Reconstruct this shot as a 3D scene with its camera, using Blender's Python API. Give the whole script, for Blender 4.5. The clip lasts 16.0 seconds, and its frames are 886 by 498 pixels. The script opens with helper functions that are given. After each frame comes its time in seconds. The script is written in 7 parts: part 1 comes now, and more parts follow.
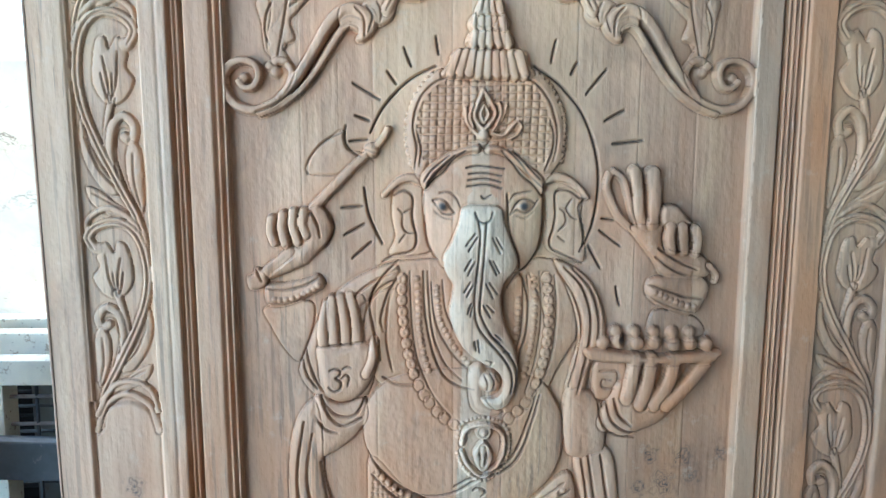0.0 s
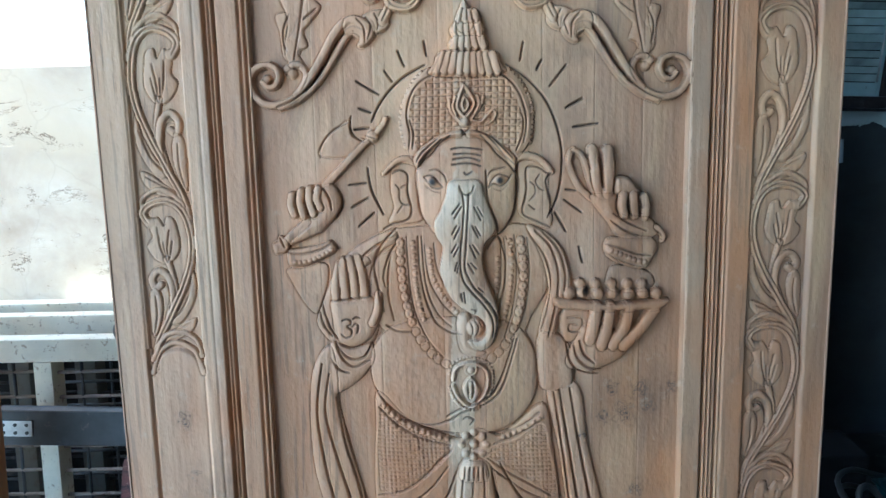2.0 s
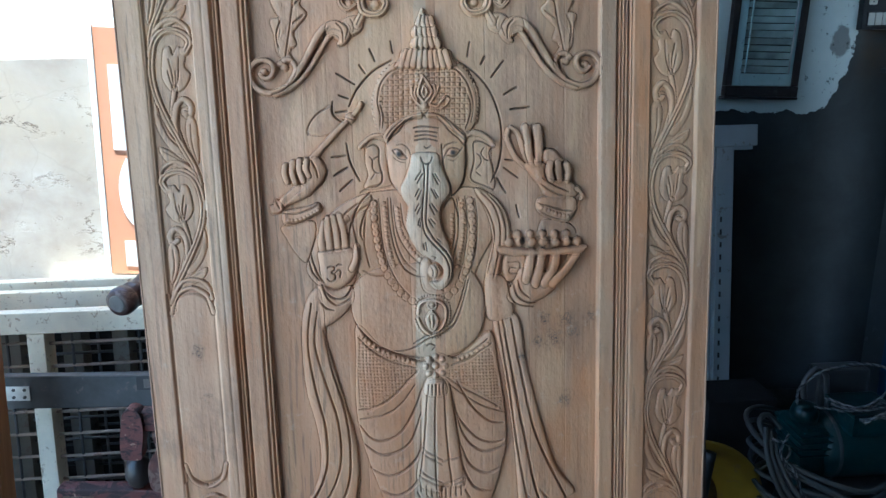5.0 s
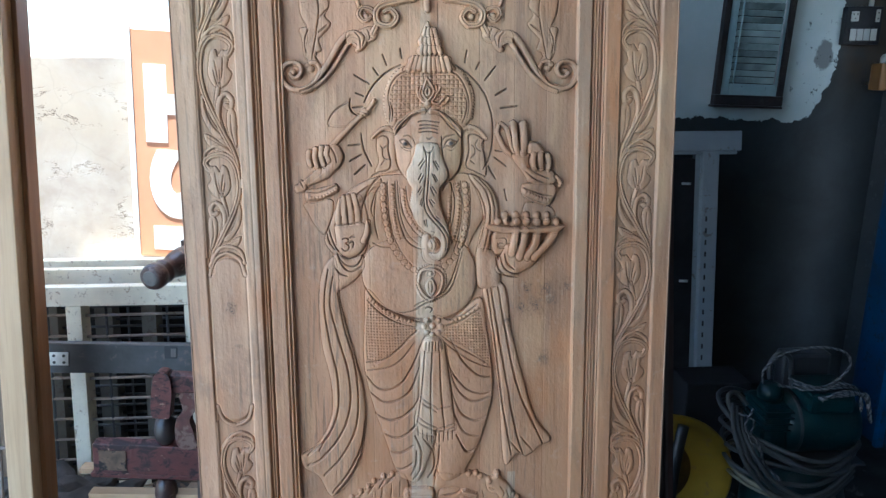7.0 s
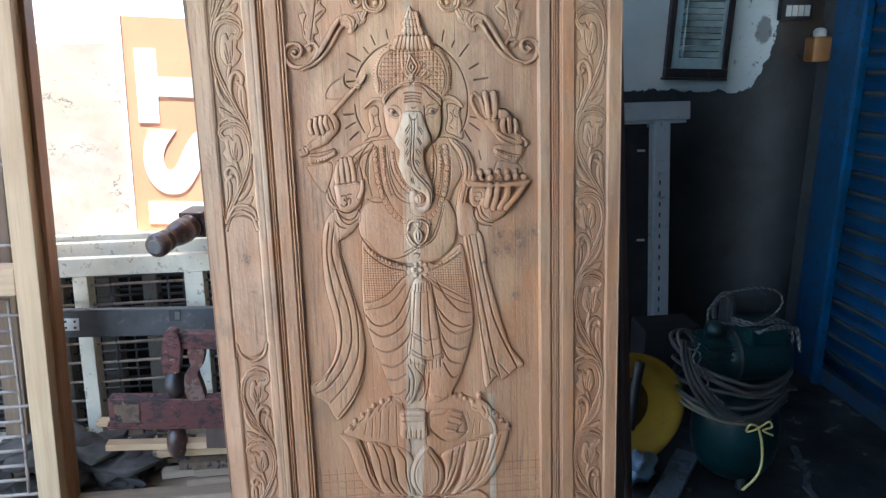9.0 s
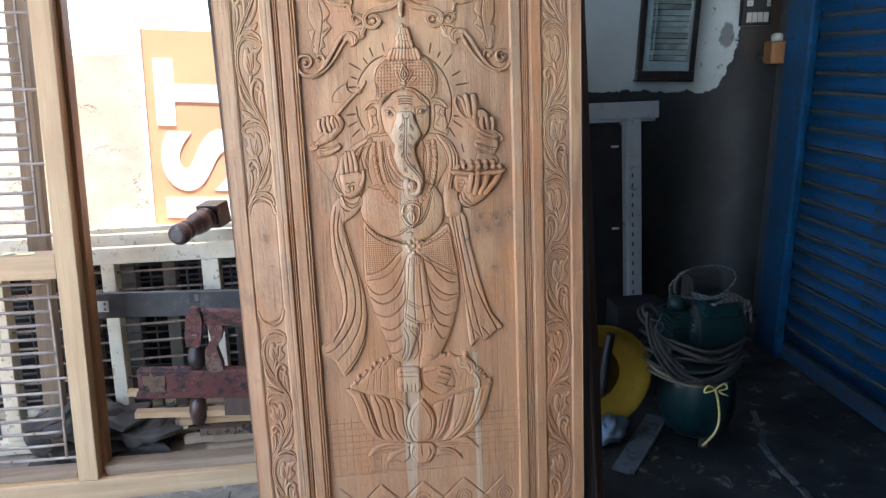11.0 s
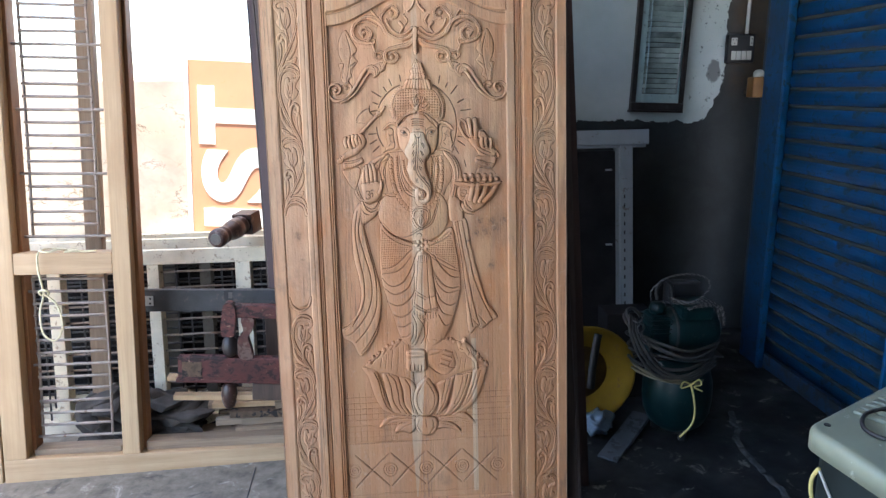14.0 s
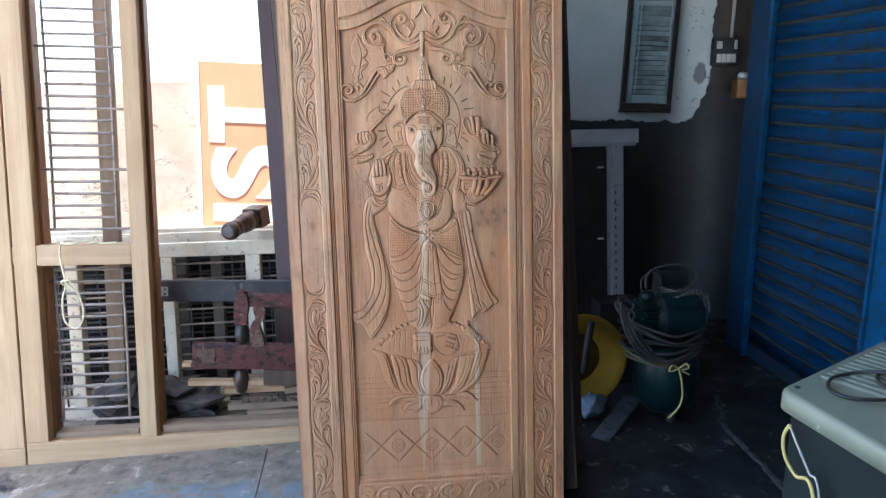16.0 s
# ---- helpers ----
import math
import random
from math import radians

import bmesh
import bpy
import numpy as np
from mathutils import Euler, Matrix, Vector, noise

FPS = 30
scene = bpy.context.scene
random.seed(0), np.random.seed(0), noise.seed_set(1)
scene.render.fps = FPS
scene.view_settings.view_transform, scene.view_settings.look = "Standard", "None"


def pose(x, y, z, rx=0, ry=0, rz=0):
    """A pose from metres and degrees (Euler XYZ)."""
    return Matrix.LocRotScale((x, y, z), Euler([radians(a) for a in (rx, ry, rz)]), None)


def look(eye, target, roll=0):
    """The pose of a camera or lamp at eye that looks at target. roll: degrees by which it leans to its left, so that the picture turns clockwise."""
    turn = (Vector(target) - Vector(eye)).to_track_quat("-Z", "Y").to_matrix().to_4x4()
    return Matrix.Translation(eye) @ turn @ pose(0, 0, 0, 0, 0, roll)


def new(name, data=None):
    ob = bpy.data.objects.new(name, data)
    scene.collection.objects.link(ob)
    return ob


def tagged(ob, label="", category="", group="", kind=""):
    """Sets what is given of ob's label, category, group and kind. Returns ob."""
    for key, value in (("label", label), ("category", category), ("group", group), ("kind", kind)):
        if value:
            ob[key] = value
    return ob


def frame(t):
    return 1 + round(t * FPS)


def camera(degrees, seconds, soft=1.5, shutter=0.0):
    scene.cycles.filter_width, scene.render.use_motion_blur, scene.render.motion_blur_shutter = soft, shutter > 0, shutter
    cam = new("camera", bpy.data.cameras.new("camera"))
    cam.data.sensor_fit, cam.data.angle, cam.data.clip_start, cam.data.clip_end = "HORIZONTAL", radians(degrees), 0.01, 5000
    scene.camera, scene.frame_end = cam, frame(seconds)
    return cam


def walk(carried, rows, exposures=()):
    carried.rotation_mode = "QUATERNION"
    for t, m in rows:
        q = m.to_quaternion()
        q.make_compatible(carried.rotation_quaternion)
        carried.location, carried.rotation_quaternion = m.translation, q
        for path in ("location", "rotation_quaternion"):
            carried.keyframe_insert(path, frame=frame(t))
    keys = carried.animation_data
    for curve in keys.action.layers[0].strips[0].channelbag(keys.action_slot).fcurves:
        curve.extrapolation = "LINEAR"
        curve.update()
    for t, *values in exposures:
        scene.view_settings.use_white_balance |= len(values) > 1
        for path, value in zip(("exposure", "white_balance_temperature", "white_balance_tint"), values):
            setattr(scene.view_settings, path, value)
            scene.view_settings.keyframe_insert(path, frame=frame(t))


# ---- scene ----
cam = camera(66.7, 16.0, soft=1.4)
PATH = [
    (0, (0.048, 0.1814, 1.6027), (0.075, 2.1245, 1.129), 0.08),
    (0.5, (0.059, 0.1342, 1.6036), (0.101, 2.0756, 1.1231), -0.97),
    (1, (0.068, 0.0864, 1.6077), (0.077, 2.0266, 1.1252), -1.17),
    (1.5, (0.071, 0.0491, 1.6066), (0.059, 1.9891, 1.1221), -1.14),
    (2, (0.081, 0.0168, 1.6059), (0.059, 1.9551, 1.1146), -1.37),
    (2.5, (0.083, -0.0016, 1.6028), (0.053, 1.9284, 1.0802), -1.79),
    (3, (0.076, -0.0332, 1.6082), (0.106, 1.9047, 1.1139), -2.01),
    (3.5, (0.063, -0.073, 1.6123), (0.127, 1.8608, 1.1074), -1.8),
    (4, (0.053, -0.1238, 1.6167), (0.138, 1.8086, 1.1079), -1.53),
    (4.2, (0.055, -0.144, 1.6158), (0.156, 1.7858, 1.1013), -1.68),
    (6.3, (0.084, -0.3842, 1.5978), (0.162, 1.5463, 1.0802), -0.36),
    (6.5, (0.084, -0.4104, 1.5975), (0.161, 1.5213, 1.0818), -0.16),
    (7, (0.078, -0.4439, 1.6041), (0.156, 1.4912, 1.102), -0.26),
    (7.5, (0.067, -0.4727, 1.598), (0.187, 1.4544, 1.0768), -0.82),
    (8, (0.056, -0.5395, 1.594), (0.221, 1.3782, 1.0506), -1.38),
    (8.5, (0.037, -0.6152, 1.5909), (0.21, 1.2981, 1.0339), -0.85),
    (9, (0.027, -0.6881, 1.5956), (0.194, 1.2266, 1.0424), -1.27),
    (9.5, (0.053, -0.79, 1.5922), (0.193, 1.1265, 1.0378), -1.16),
    (11.8, (-0.017, -1.0898, 1.6197), (0.188, 0.8301, 1.0971), -1.96),
    (12, (-0.023, -1.1189, 1.6197), (0.182, 0.805, 1.1169), -1.76),
    (12.5, (-0.027, -1.1709, 1.6232), (0.196, 0.7577, 1.145), -1.21),
    (13, (0.0, -1.2366, 1.62), (0.173, 0.6966, 1.1373), -0.76),
    (13.5, (0.01, -1.3014, 1.6158), (0.165, 0.6329, 1.1339), -1.42),
    (14, (0.009, -1.3553, 1.6094), (0.156, 0.5839, 1.1461), -1.04),
    (14.5, (0.001, -1.3935, 1.6003), (0.086, 0.5424, 1.1052), -1.03),
    (15, (-0.02, -1.4385, 1.602), (0.117, 0.5031, 1.1426), -1.38),
    (15.5, (-0.049, -1.511, 1.6107), (0.095, 0.4327, 1.162), -0.75),
    (16, (-0.057, -1.5227, 1.6048), (0.118, 0.4159, 1.1457), -0.96),
]
EXPOSURES = [
    (0.0, 3.12, 4620, -9),
    (1.0, 3.02, 4650, -7),
    (2.0, 2.77, 4720, -7),
    (4.0, 2.6, 4690, -6),
    (7.0, 2.82, 5040, 0),
    (9.5, 3.08, 5460, 4),
    (12.5, 3.1, 5980, 10),
    (16.0, 2.95, 5600, 9),
]
walk(cam, [(t, look(eye, target, roll)) for t, eye, target, roll in PATH], EXPOSURES)

# ---------------------------------------------------------------- light
world = bpy.data.worlds.new("sky")
scene.world = world
world.use_nodes = True
wn = world.node_tree
sky = wn.nodes.new("ShaderNodeTexSky")
sky.sky_type = 'NISHITA'
sky.sun_disc = False
sky.sun_elevation = radians(82)
sky.sun_rotation = radians(195)
sky.air_density, sky.dust_density = 1.2, 2.5
wn.links.new(sky.outputs[0], wn.nodes["Background"].inputs[0])
wn.nodes["Background"].inputs[1].default_value = 0.15

sun_data = bpy.data.lights.new("sun", 'SUN')
sun_data.energy, sun_data.angle, sun_data.color = 4.6, radians(0.5), (1.0, 0.95, 0.87)
sun = new("sun", sun_data)
sun.matrix_world = look((-0.4, -1.5, 12), (0, 0, 0))


# ---------------------------------------------------------------- materials
def mat(name, rough=0.7, metal=0.0):
    m = bpy.data.materials.new(name)
    m.use_nodes = True
    b = m.node_tree.nodes["Principled BSDF"]
    b.inputs["Roughness"].default_value, b.inputs["Metallic"].default_value = rough, metal
    return m, m.node_tree, b


def node(tree, kind, **values):
    n = tree.nodes.new(kind)
    for key, v in values.items():
        if key == "op":
            n.operation = v
        elif key == "blend":
            n.data_type, n.blend_type = 'RGBA', v
        else:
            n.inputs[key].default_value = v
    return n


def coords(tree, scale=(1, 1, 1), shift_each=False):
    tc = tree.nodes.new("ShaderNodeTexCoord")
    mp = tree.nodes.new("ShaderNodeMapping")
    mp.inputs["Scale"].default_value = scale
    tree.links.new(tc.outputs["Object"], mp.inputs["Vector"])
    if isinstance(shift_each, str):
        at = tree.nodes.new("ShaderNodeAttribute")
        at.attribute_name = shift_each
        mul = node(tree, "ShaderNodeMath", op='MULTIPLY')
        mul.inputs[1].default_value = 23.0
        tree.links.new(at.outputs["Fac"], mul.inputs[0])
        tree.links.new(mul.outputs[0], mp.inputs["Location"])
    elif shift_each:
        info = tree.nodes.new("ShaderNodeObjectInfo")
        mul = node(tree, "ShaderNodeMath", op='MULTIPLY')
        mul.inputs[1].default_value = 37.0
        tree.links.new(info.outputs["Random"], mul.inputs[0])
        tree.links.new(mul.outputs[0], mp.inputs["Location"])
    return mp


def noise_tex(tree, vec, scale, detail=4.0, rough=0.55, distort=0.0):
    n = node(tree, "ShaderNodeTexNoise", Scale=scale, Detail=detail, Roughness=rough, Distortion=distort)
    tree.links.new(vec.outputs[0], n.inputs["Vector"])
    return n


def ramp(tree, fac, stops):
    r = tree.nodes.new("ShaderNodeValToRGB")
    e = r.color_ramp.elements
    while len(e) < len(stops):
        e.new(0.5)
    for k, (pos, col) in zip(e, stops):
        k.position, k.color = pos, (*col, 1)
    tree.links.new(fac, r.inputs[0])
    return r


def mix(tree, fac, a, b, kind='MIX'):
    n = node(tree, "ShaderNodeMix", blend=kind)
    for socket, value in ((n.inputs["Factor"], fac), (n.inputs[6], a), (n.inputs[7], b)):
        if isinstance(value, bpy.types.NodeSocket):
            tree.links.new(value, socket)
        elif isinstance(value, (int, float)):
            socket.default_value = value
        else:
            socket.default_value = (*value, 1)
    return n.outputs[2]


def bump(tree, bsdf, height, strength=0.3, distance=0.002):
    b = node(tree, "ShaderNodeBump", Strength=strength, Distance=distance)
    tree.links.new(height, b.inputs["Height"])
    tree.links.new(b.outputs[0], bsdf.inputs["Normal"])


def wood(name, dark, light, grain=(55, 55, 2.2), rough=0.62, stain=0.35, stain_colour=(0.25, 0.2, 0.16), each=False, bump_by=0.25, pore=0.4):
    """Sawn or carved timber: long grain, fine pores and broad stains."""
    m, t, b = mat(name, rough)
    g = coords(t, grain, each)
    n1 = noise_tex(t, g, 1.0, 6, 0.6, 0.6)
    c = ramp(t, n1.outputs[0], [(0.28, dark), (0.52, tuple((p + q) / 2 for p, q in zip(dark, light))), (0.74, light)])
    p = coords(t, (grain[0] * 7, grain[1] * 7, grain[2] * 5), each)
    n2 = noise_tex(t, p, 1.0, 3, 0.6)
    pores = ramp(t, n2.outputs[0], [(0.3, (0.72, 0.68, 0.64)), (0.5, (1, 1, 1))])
    col = mix(t, pore, c.outputs[0], pores.outputs[0], 'MULTIPLY')
    s = coords(t, (3.2, 3.2, 1.7), each)
    n3 = noise_tex(t, s, 1.0, 5, 0.6, 0.4)
    blot = ramp(t, n3.outputs[0], [(0.45, (0, 0, 0)), (0.72, (1, 1, 1))])
    f = node(t, "ShaderNodeMath", op='MULTIPLY')
    f.inputs[1].default_value = stain
    t.links.new(blot.outputs[0], f.inputs[0])
    col = mix(t, f.outputs[0], col, stain_colour)
    t.links.new(col, b.inputs["Base Color"])
    bump(t, b, n2.outputs[0], bump_by, 0.0012)
    return m, t, b, col


def plain(name, colour, rough=0.6, metal=0.0, vary=0.25, scale=9.0, wear=None, wear_amount=0.35, each=False, bump_by=0.1, wear_scale=22.0):
    """A painted or plastic surface with blotches, dust and, if given, worn patches of another colour."""
    m, t, b = mat(name, rough, metal)
    v = coords(t, (1, 1, 1), each)
    n1 = noise_tex(t, v, scale, 6, 0.6)
    lo, hi = tuple(k * (1 - vary) for k in colour), tuple(min(1, k * (1 + vary)) for k in colour)
    col = ramp(t, n1.outputs[0], [(0.3, lo), (0.7, hi)]).outputs[0]
    n2 = noise_tex(t, v, wear_scale, 8, 0.68, 0.3)
    if wear:
        edge = 0.5 + (0.5 - wear_amount) * 0.42
        f = ramp(t, n2.outputs[0], [(edge, (0, 0, 0)), (edge + 0.05, (1, 1, 1))])
        col = mix(t, f.outputs[0], col, wear)
    t.links.new(col, b.inputs["Base Color"])
    r = node(t, "ShaderNodeMapRange")
    r.inputs["To Min"].default_value, r.inputs["To Max"].default_value = max(0.05, rough - 0.15), min(1, rough + 0.15)
    t.links.new(n1.outputs[0], r.inputs["Value"])
    t.links.new(r.outputs[0], b.inputs["Roughness"])
    bump(t, b, n2.outputs[0], bump_by, 0.002)
    return m


def teak(name):
    """Raw carved teak glued up from upright boards: paler and greyer laps run up the middle and one side."""
    m, t, b, col = wood(name, (0.44, 0.232, 0.124), (0.70, 0.43, 0.254), (16, 16, 0.7), 0.6, 0.5, (0.36, 0.23, 0.15), "board", 0.5, 0.22)
    # tone holds board differences together with shading painted into the carving
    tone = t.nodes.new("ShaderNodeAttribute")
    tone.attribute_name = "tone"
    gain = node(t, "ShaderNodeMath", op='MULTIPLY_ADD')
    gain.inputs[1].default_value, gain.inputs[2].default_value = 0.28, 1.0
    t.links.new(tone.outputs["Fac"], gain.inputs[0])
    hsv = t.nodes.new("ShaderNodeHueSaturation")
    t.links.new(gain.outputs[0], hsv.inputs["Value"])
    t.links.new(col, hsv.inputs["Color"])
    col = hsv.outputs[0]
    # honey-coloured and foxy-red areas that follow the boards
    honey = ramp(t, noise_tex(t, coords(t, (9, 9, 1.6), "board"), 1.0, 4, 0.55, 0.5).outputs[0], [(0.5, (0, 0, 0)), (0.68, (0.6, 0.6, 0.6))])
    col = mix(t, honey.outputs[0], col, (0.72, 0.475, 0.25))
    foxy = ramp(t, noise_tex(t, coords(t, (13, 13, 2.4), "board"), 1.0, 5, 0.6, 0.8).outputs[0], [(0.53, (0, 0, 0)), (0.7, (0.55, 0.55, 0.55))])
    col = mix(t, foxy.outputs[0], col, (0.5, 0.25, 0.12))
    at = t.nodes.new("ShaderNodeAttribute")
    at.attribute_name = "pale"
    grain = noise_tex(t, coords(t, (60, 60, 2)), 1.0, 4)
    grey = ramp(t, grain.outputs[0], [(0.3, (0.58, 0.48, 0.335)), (0.7, (0.74, 0.64, 0.455))])
    col = mix(t, at.outputs["Fac"], col, grey.outputs[0])
    red = t.nodes.new("ShaderNodeAttribute")
    red.attribute_name = "ruddy"
    col = mix(t, red.outputs["Fac"], col, (0.5, 0.215, 0.085))
    knot = t.nodes.new("ShaderNodeAttribute")
    knot.attribute_name = "knot"
    col = mix(t, knot.outputs["Fac"], col, (0.09, 0.06, 0.045))
    # short dark vessel lines in drifts
    fleck = ramp(t, noise_tex(t, coords(t, (170, 170, 8), "board"), 1.0, 2, 0.5).outputs[0], [(0.55, (0, 0, 0)), (0.61, (0.58, 0.58, 0.58))])
    drift = ramp(t, noise_tex(t, coords(t, (7, 7, 2.5)), 1.0, 4, 0.6).outputs[0], [(0.44, (0, 0, 0)), (0.62, (1, 1, 1))])
    fl = node(t, "ShaderNodeMath", op='MULTIPLY')
    t.links.new(fleck.outputs[0], fl.inputs[0])
    t.links.new(drift.outputs[0], fl.inputs[1])
    col = mix(t, fl.outputs[0], col, (0.2, 0.12, 0.075))
    # thumbed, greasy smears at two sizes
    smear = ramp(t, noise_tex(t, coords(t, (1, 1, 0.55)), 9.0, 7, 0.7, 0.8).outputs[0], [(0.56, (0, 0, 0)), (0.74, (0.5, 0.5, 0.5))])
    col = mix(t, smear.outputs[0], col, (0.2, 0.13, 0.085))
    dust = ramp(t, noise_tex(t, coords(t), 38.0, 5, 0.7).outputs[0], [(0.6, (0, 0, 0)), (0.75, (0.35, 0.35, 0.35))])
    col = mix(t, dust.outputs[0], col, (0.66, 0.52, 0.38))
    ink = t.nodes.new("ShaderNodeAttribute")
    ink.attribute_name = "ink"
    col = mix(t, ink.outputs["Fac"], col, (0.03, 0.028, 0.03))
    t.links.new(col, b.inputs["Base Color"])
    # grain pores and the fine fuzz of sanded end grain in one relief
    pore = noise_tex(t, coords(t, (210, 210, 7)), 1.0, 3, 0.6)
    fuzz = noise_tex(t, coords(t, (1, 1, 0.4)), 240.0, 2, 0.5)
    both = node(t, "ShaderNodeMath", op='ADD')
    t.links.new(pore.outputs[0], both.inputs[0])
    t.links.new(fuzz.outputs[0], both.inputs[1])
    bump(t, b, both.outputs[0], 0.5, 0.0008)
    return m


def red_paint():
    """Old oxblood gloss paint, blackened with grime and chipped to pale wood."""
    m, t, b = mat("old_red_paint", 0.35)
    v = coords(t)
    col = ramp(t, noise_tex(t, v, 11, 6, 0.65).outputs[0], [(0.3, (0.055, 0.013, 0.011)), (0.7, (0.12, 0.028, 0.022))]).outputs[0]
    grime = ramp(t, noise_tex(t, coords(t, (1, 1, 1.6)), 17, 9, 0.72, 0.5).outputs[0], [(0.5, (0, 0, 0)), (0.57, (0.9, 0.9, 0.9))])
    col = mix(t, grime.outputs[0], col, (0.018, 0.013, 0.012))
    chip_noise = noise_tex(t, v, 48, 7, 0.7, 0.4)
    chip = ramp(t, chip_noise.outputs[0], [(0.63, (0, 0, 0)), (0.66, (1, 1, 1))])
    col = mix(t, chip.outputs[0], col, (0.3, 0.19, 0.13))
    t.links.new(col, b.inputs["Base Color"])
    rough = ramp(t, grime.outputs[0], [(0.0, (0.42, 0.42, 0.42)), (1.0, (0.85, 0.85, 0.85))])
    t.links.new(rough.outputs[0], b.inputs["Roughness"])
    bump(t, b, chip_noise.outputs[0], 0.5, 0.003)
    return m


TEAK = teak("carved_teak")
TEAK_EDGE = wood("teak_edge", (0.32, 0.17, 0.09), (0.46, 0.27, 0.16))[0]
FRAME_WOOD = wood("new_frame_wood", (0.44, 0.28, 0.138), (0.62, 0.43, 0.245), (22, 22, 1.1), 0.55, 0.5, (0.38, 0.22, 0.1), True)[0]
LEVEL_WOOD = wood("new_frame_wood_level", (0.42, 0.27, 0.138), (0.59, 0.41, 0.24), (1.1, 22, 22), 0.55, 0.5, (0.38, 0.22, 0.1), True)[0]
SCRAP_WOOD = wood("scrap_wood", (0.2, 0.14, 0.09), (0.36, 0.26, 0.17), (30, 30, 2), 0.75, 0.5, (0.17, 0.14, 0.11), True)[0]
LEVEL_SCRAP = wood("scrap_wood_level", (0.2, 0.14, 0.09), (0.36, 0.26, 0.17), (2, 30, 30), 0.75, 0.5, (0.17, 0.14, 0.11), True)[0]
DARK_WOOD = wood("old_dark_wood", (0.05, 0.032, 0.025), (0.11, 0.07, 0.05), (40, 40, 3), 0.5, 0.4, (0.03, 0.025, 0.022), True)[0]
TURNED = plain("varnished_turned_wood", (0.045, 0.02, 0.015), 0.36, 0, 0.5, 18, (0.13, 0.085, 0.065), 0.36, False, 0.3)
LAMINATE = plain("purple_brown_laminate", (0.075, 0.045, 0.05), 0.42, 0, 0.15, 5)
RED_BOARD = wood("reddish_dark_board", (0.045, 0.022, 0.018), (0.085, 0.042, 0.033), (30, 30, 2), 0.6, 0.3, (0.03, 0.02, 0.018), True)[0]
DARK_BOARD = wood("dark_board", (0.06, 0.043, 0.037), (0.12, 0.085, 0.07), (30, 30, 2), 0.55, 0.3, (0.05, 0.04, 0.038), True)[0]
GREY_BOARD = wood("weathered_board", (0.09, 0.08, 0.072), (0.16, 0.145, 0.13), (30, 30, 2), 0.8, 0.3, (0.1, 0.09, 0.08), True)[0]
RED_PAINT = red_paint()
# stained brown, deepened to paint the shade on the posts' side faces
BROWN_SIDE = wood("brown_timber_side", (0.27, 0.12, 0.042), (0.43, 0.215, 0.09), (26, 26, 1.4), 0.6, 0.4, (0.12, 0.06, 0.03), True)[0]
GRIME = plain("grimy_bare_wood", (0.12, 0.075, 0.045), 0.9, 0, 0.5, 22, (0.02, 0.016, 0.014), 0.45)
WORN_RED = plain("red_paint_worn_to_wood", (0.085, 0.03, 0.022), 0.75, 0, 0.5, 24, (0.14, 0.085, 0.062), 0.5, False, 0.4)
# darker copy of the shutter blue, painting shade on the far guide post
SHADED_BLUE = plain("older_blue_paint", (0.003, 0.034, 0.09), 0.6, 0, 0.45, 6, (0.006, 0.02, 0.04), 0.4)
# blue darkened for the foot rail: the shutter's fade into shade is painted
DULL_BLUE = plain("dirty_blue_rail", (0.003, 0.02, 0.05), 0.7, 0, 0.5, 8, (0.008, 0.012, 0.016), 0.5)
WHITE_PAINT = plain("worn_white_paint", (0.72, 0.645, 0.49), 0.6, 0, 0.14, 7, (0.4, 0.31, 0.21), 0.3, True, 0.3, 38)
IRON = plain("primed_iron_bar", (0.28, 0.225, 0.185), 0.55, 0.2, 0.3, 12, (0.16, 0.09, 0.06), 0.25)
DARK_IRON = plain("dark_iron", (0.06, 0.06, 0.062), 0.5, 0.5, 0.3, 12, (0.12, 0.1, 0.09), 0.3)
STEEL = plain("dull_steel", (0.4, 0.4, 0.4), 0.4, 0.8, 0.25, 20)
BLACK_RUBBER = plain("black_rubber", (0.018, 0.018, 0.02), 0.5, 0, 0.3, 20)
BLUE = plain("blue_shutter_paint", (0.004, 0.064, 0.165), 0.5, 0.0, 0.5, 7, (0.012, 0.036, 0.06), 0.4, False, 0.35)
SHUTTER_GAP = plain("dusty_shutter_slat", (0.016, 0.021, 0.021), 0.8, 0.0, 0.5, 9, (0.004, 0.02, 0.045), 0.4)
CREAM = plain("cream_plastic", (0.2, 0.22, 0.165), 0.42, 0, 0.14, 6, (0.5, 0.52, 0.46), 0.2, False, 0.08, 16)
GREY_VENT = plain("dark_grey_plastic", (0.014, 0.02, 0.02), 0.5, 0, 0.2, 8)
YELLOW = plain("yellow_plastic", (0.33, 0.205, 0.018), 0.45, 0, 0.2, 7, (0.3, 0.18, 0.04), 0.3)
TEAL = plain("dark_green_enamel", (0.003, 0.0175, 0.019), 0.35, 0.0, 0.35, 8, (0.02, 0.03, 0.03), 0.3)
HOSE = plain("grey_hose", (0.032, 0.03, 0.027), 0.6, 0, 0.2, 15)
TAN_HOSE = plain("tan_hose", (0.125, 0.105, 0.065), 0.6, 0, 0.2, 15)
YELLOW_ROPE = plain("yellow_rope", (0.5, 0.42, 0.15), 0.8, 0, 0.25, 60)
CREAM_ROPE = plain("cream_rope", (0.72, 0.64, 0.42), 0.85, 0, 0.2, 60)
PALE_BLUE = plain("pale_blue_plastic_sheet", (0.12, 0.17, 0.23), 0.4, 0, 0.25, 8, (0.07, 0.09, 0.11), 0.3, False, 0.4)
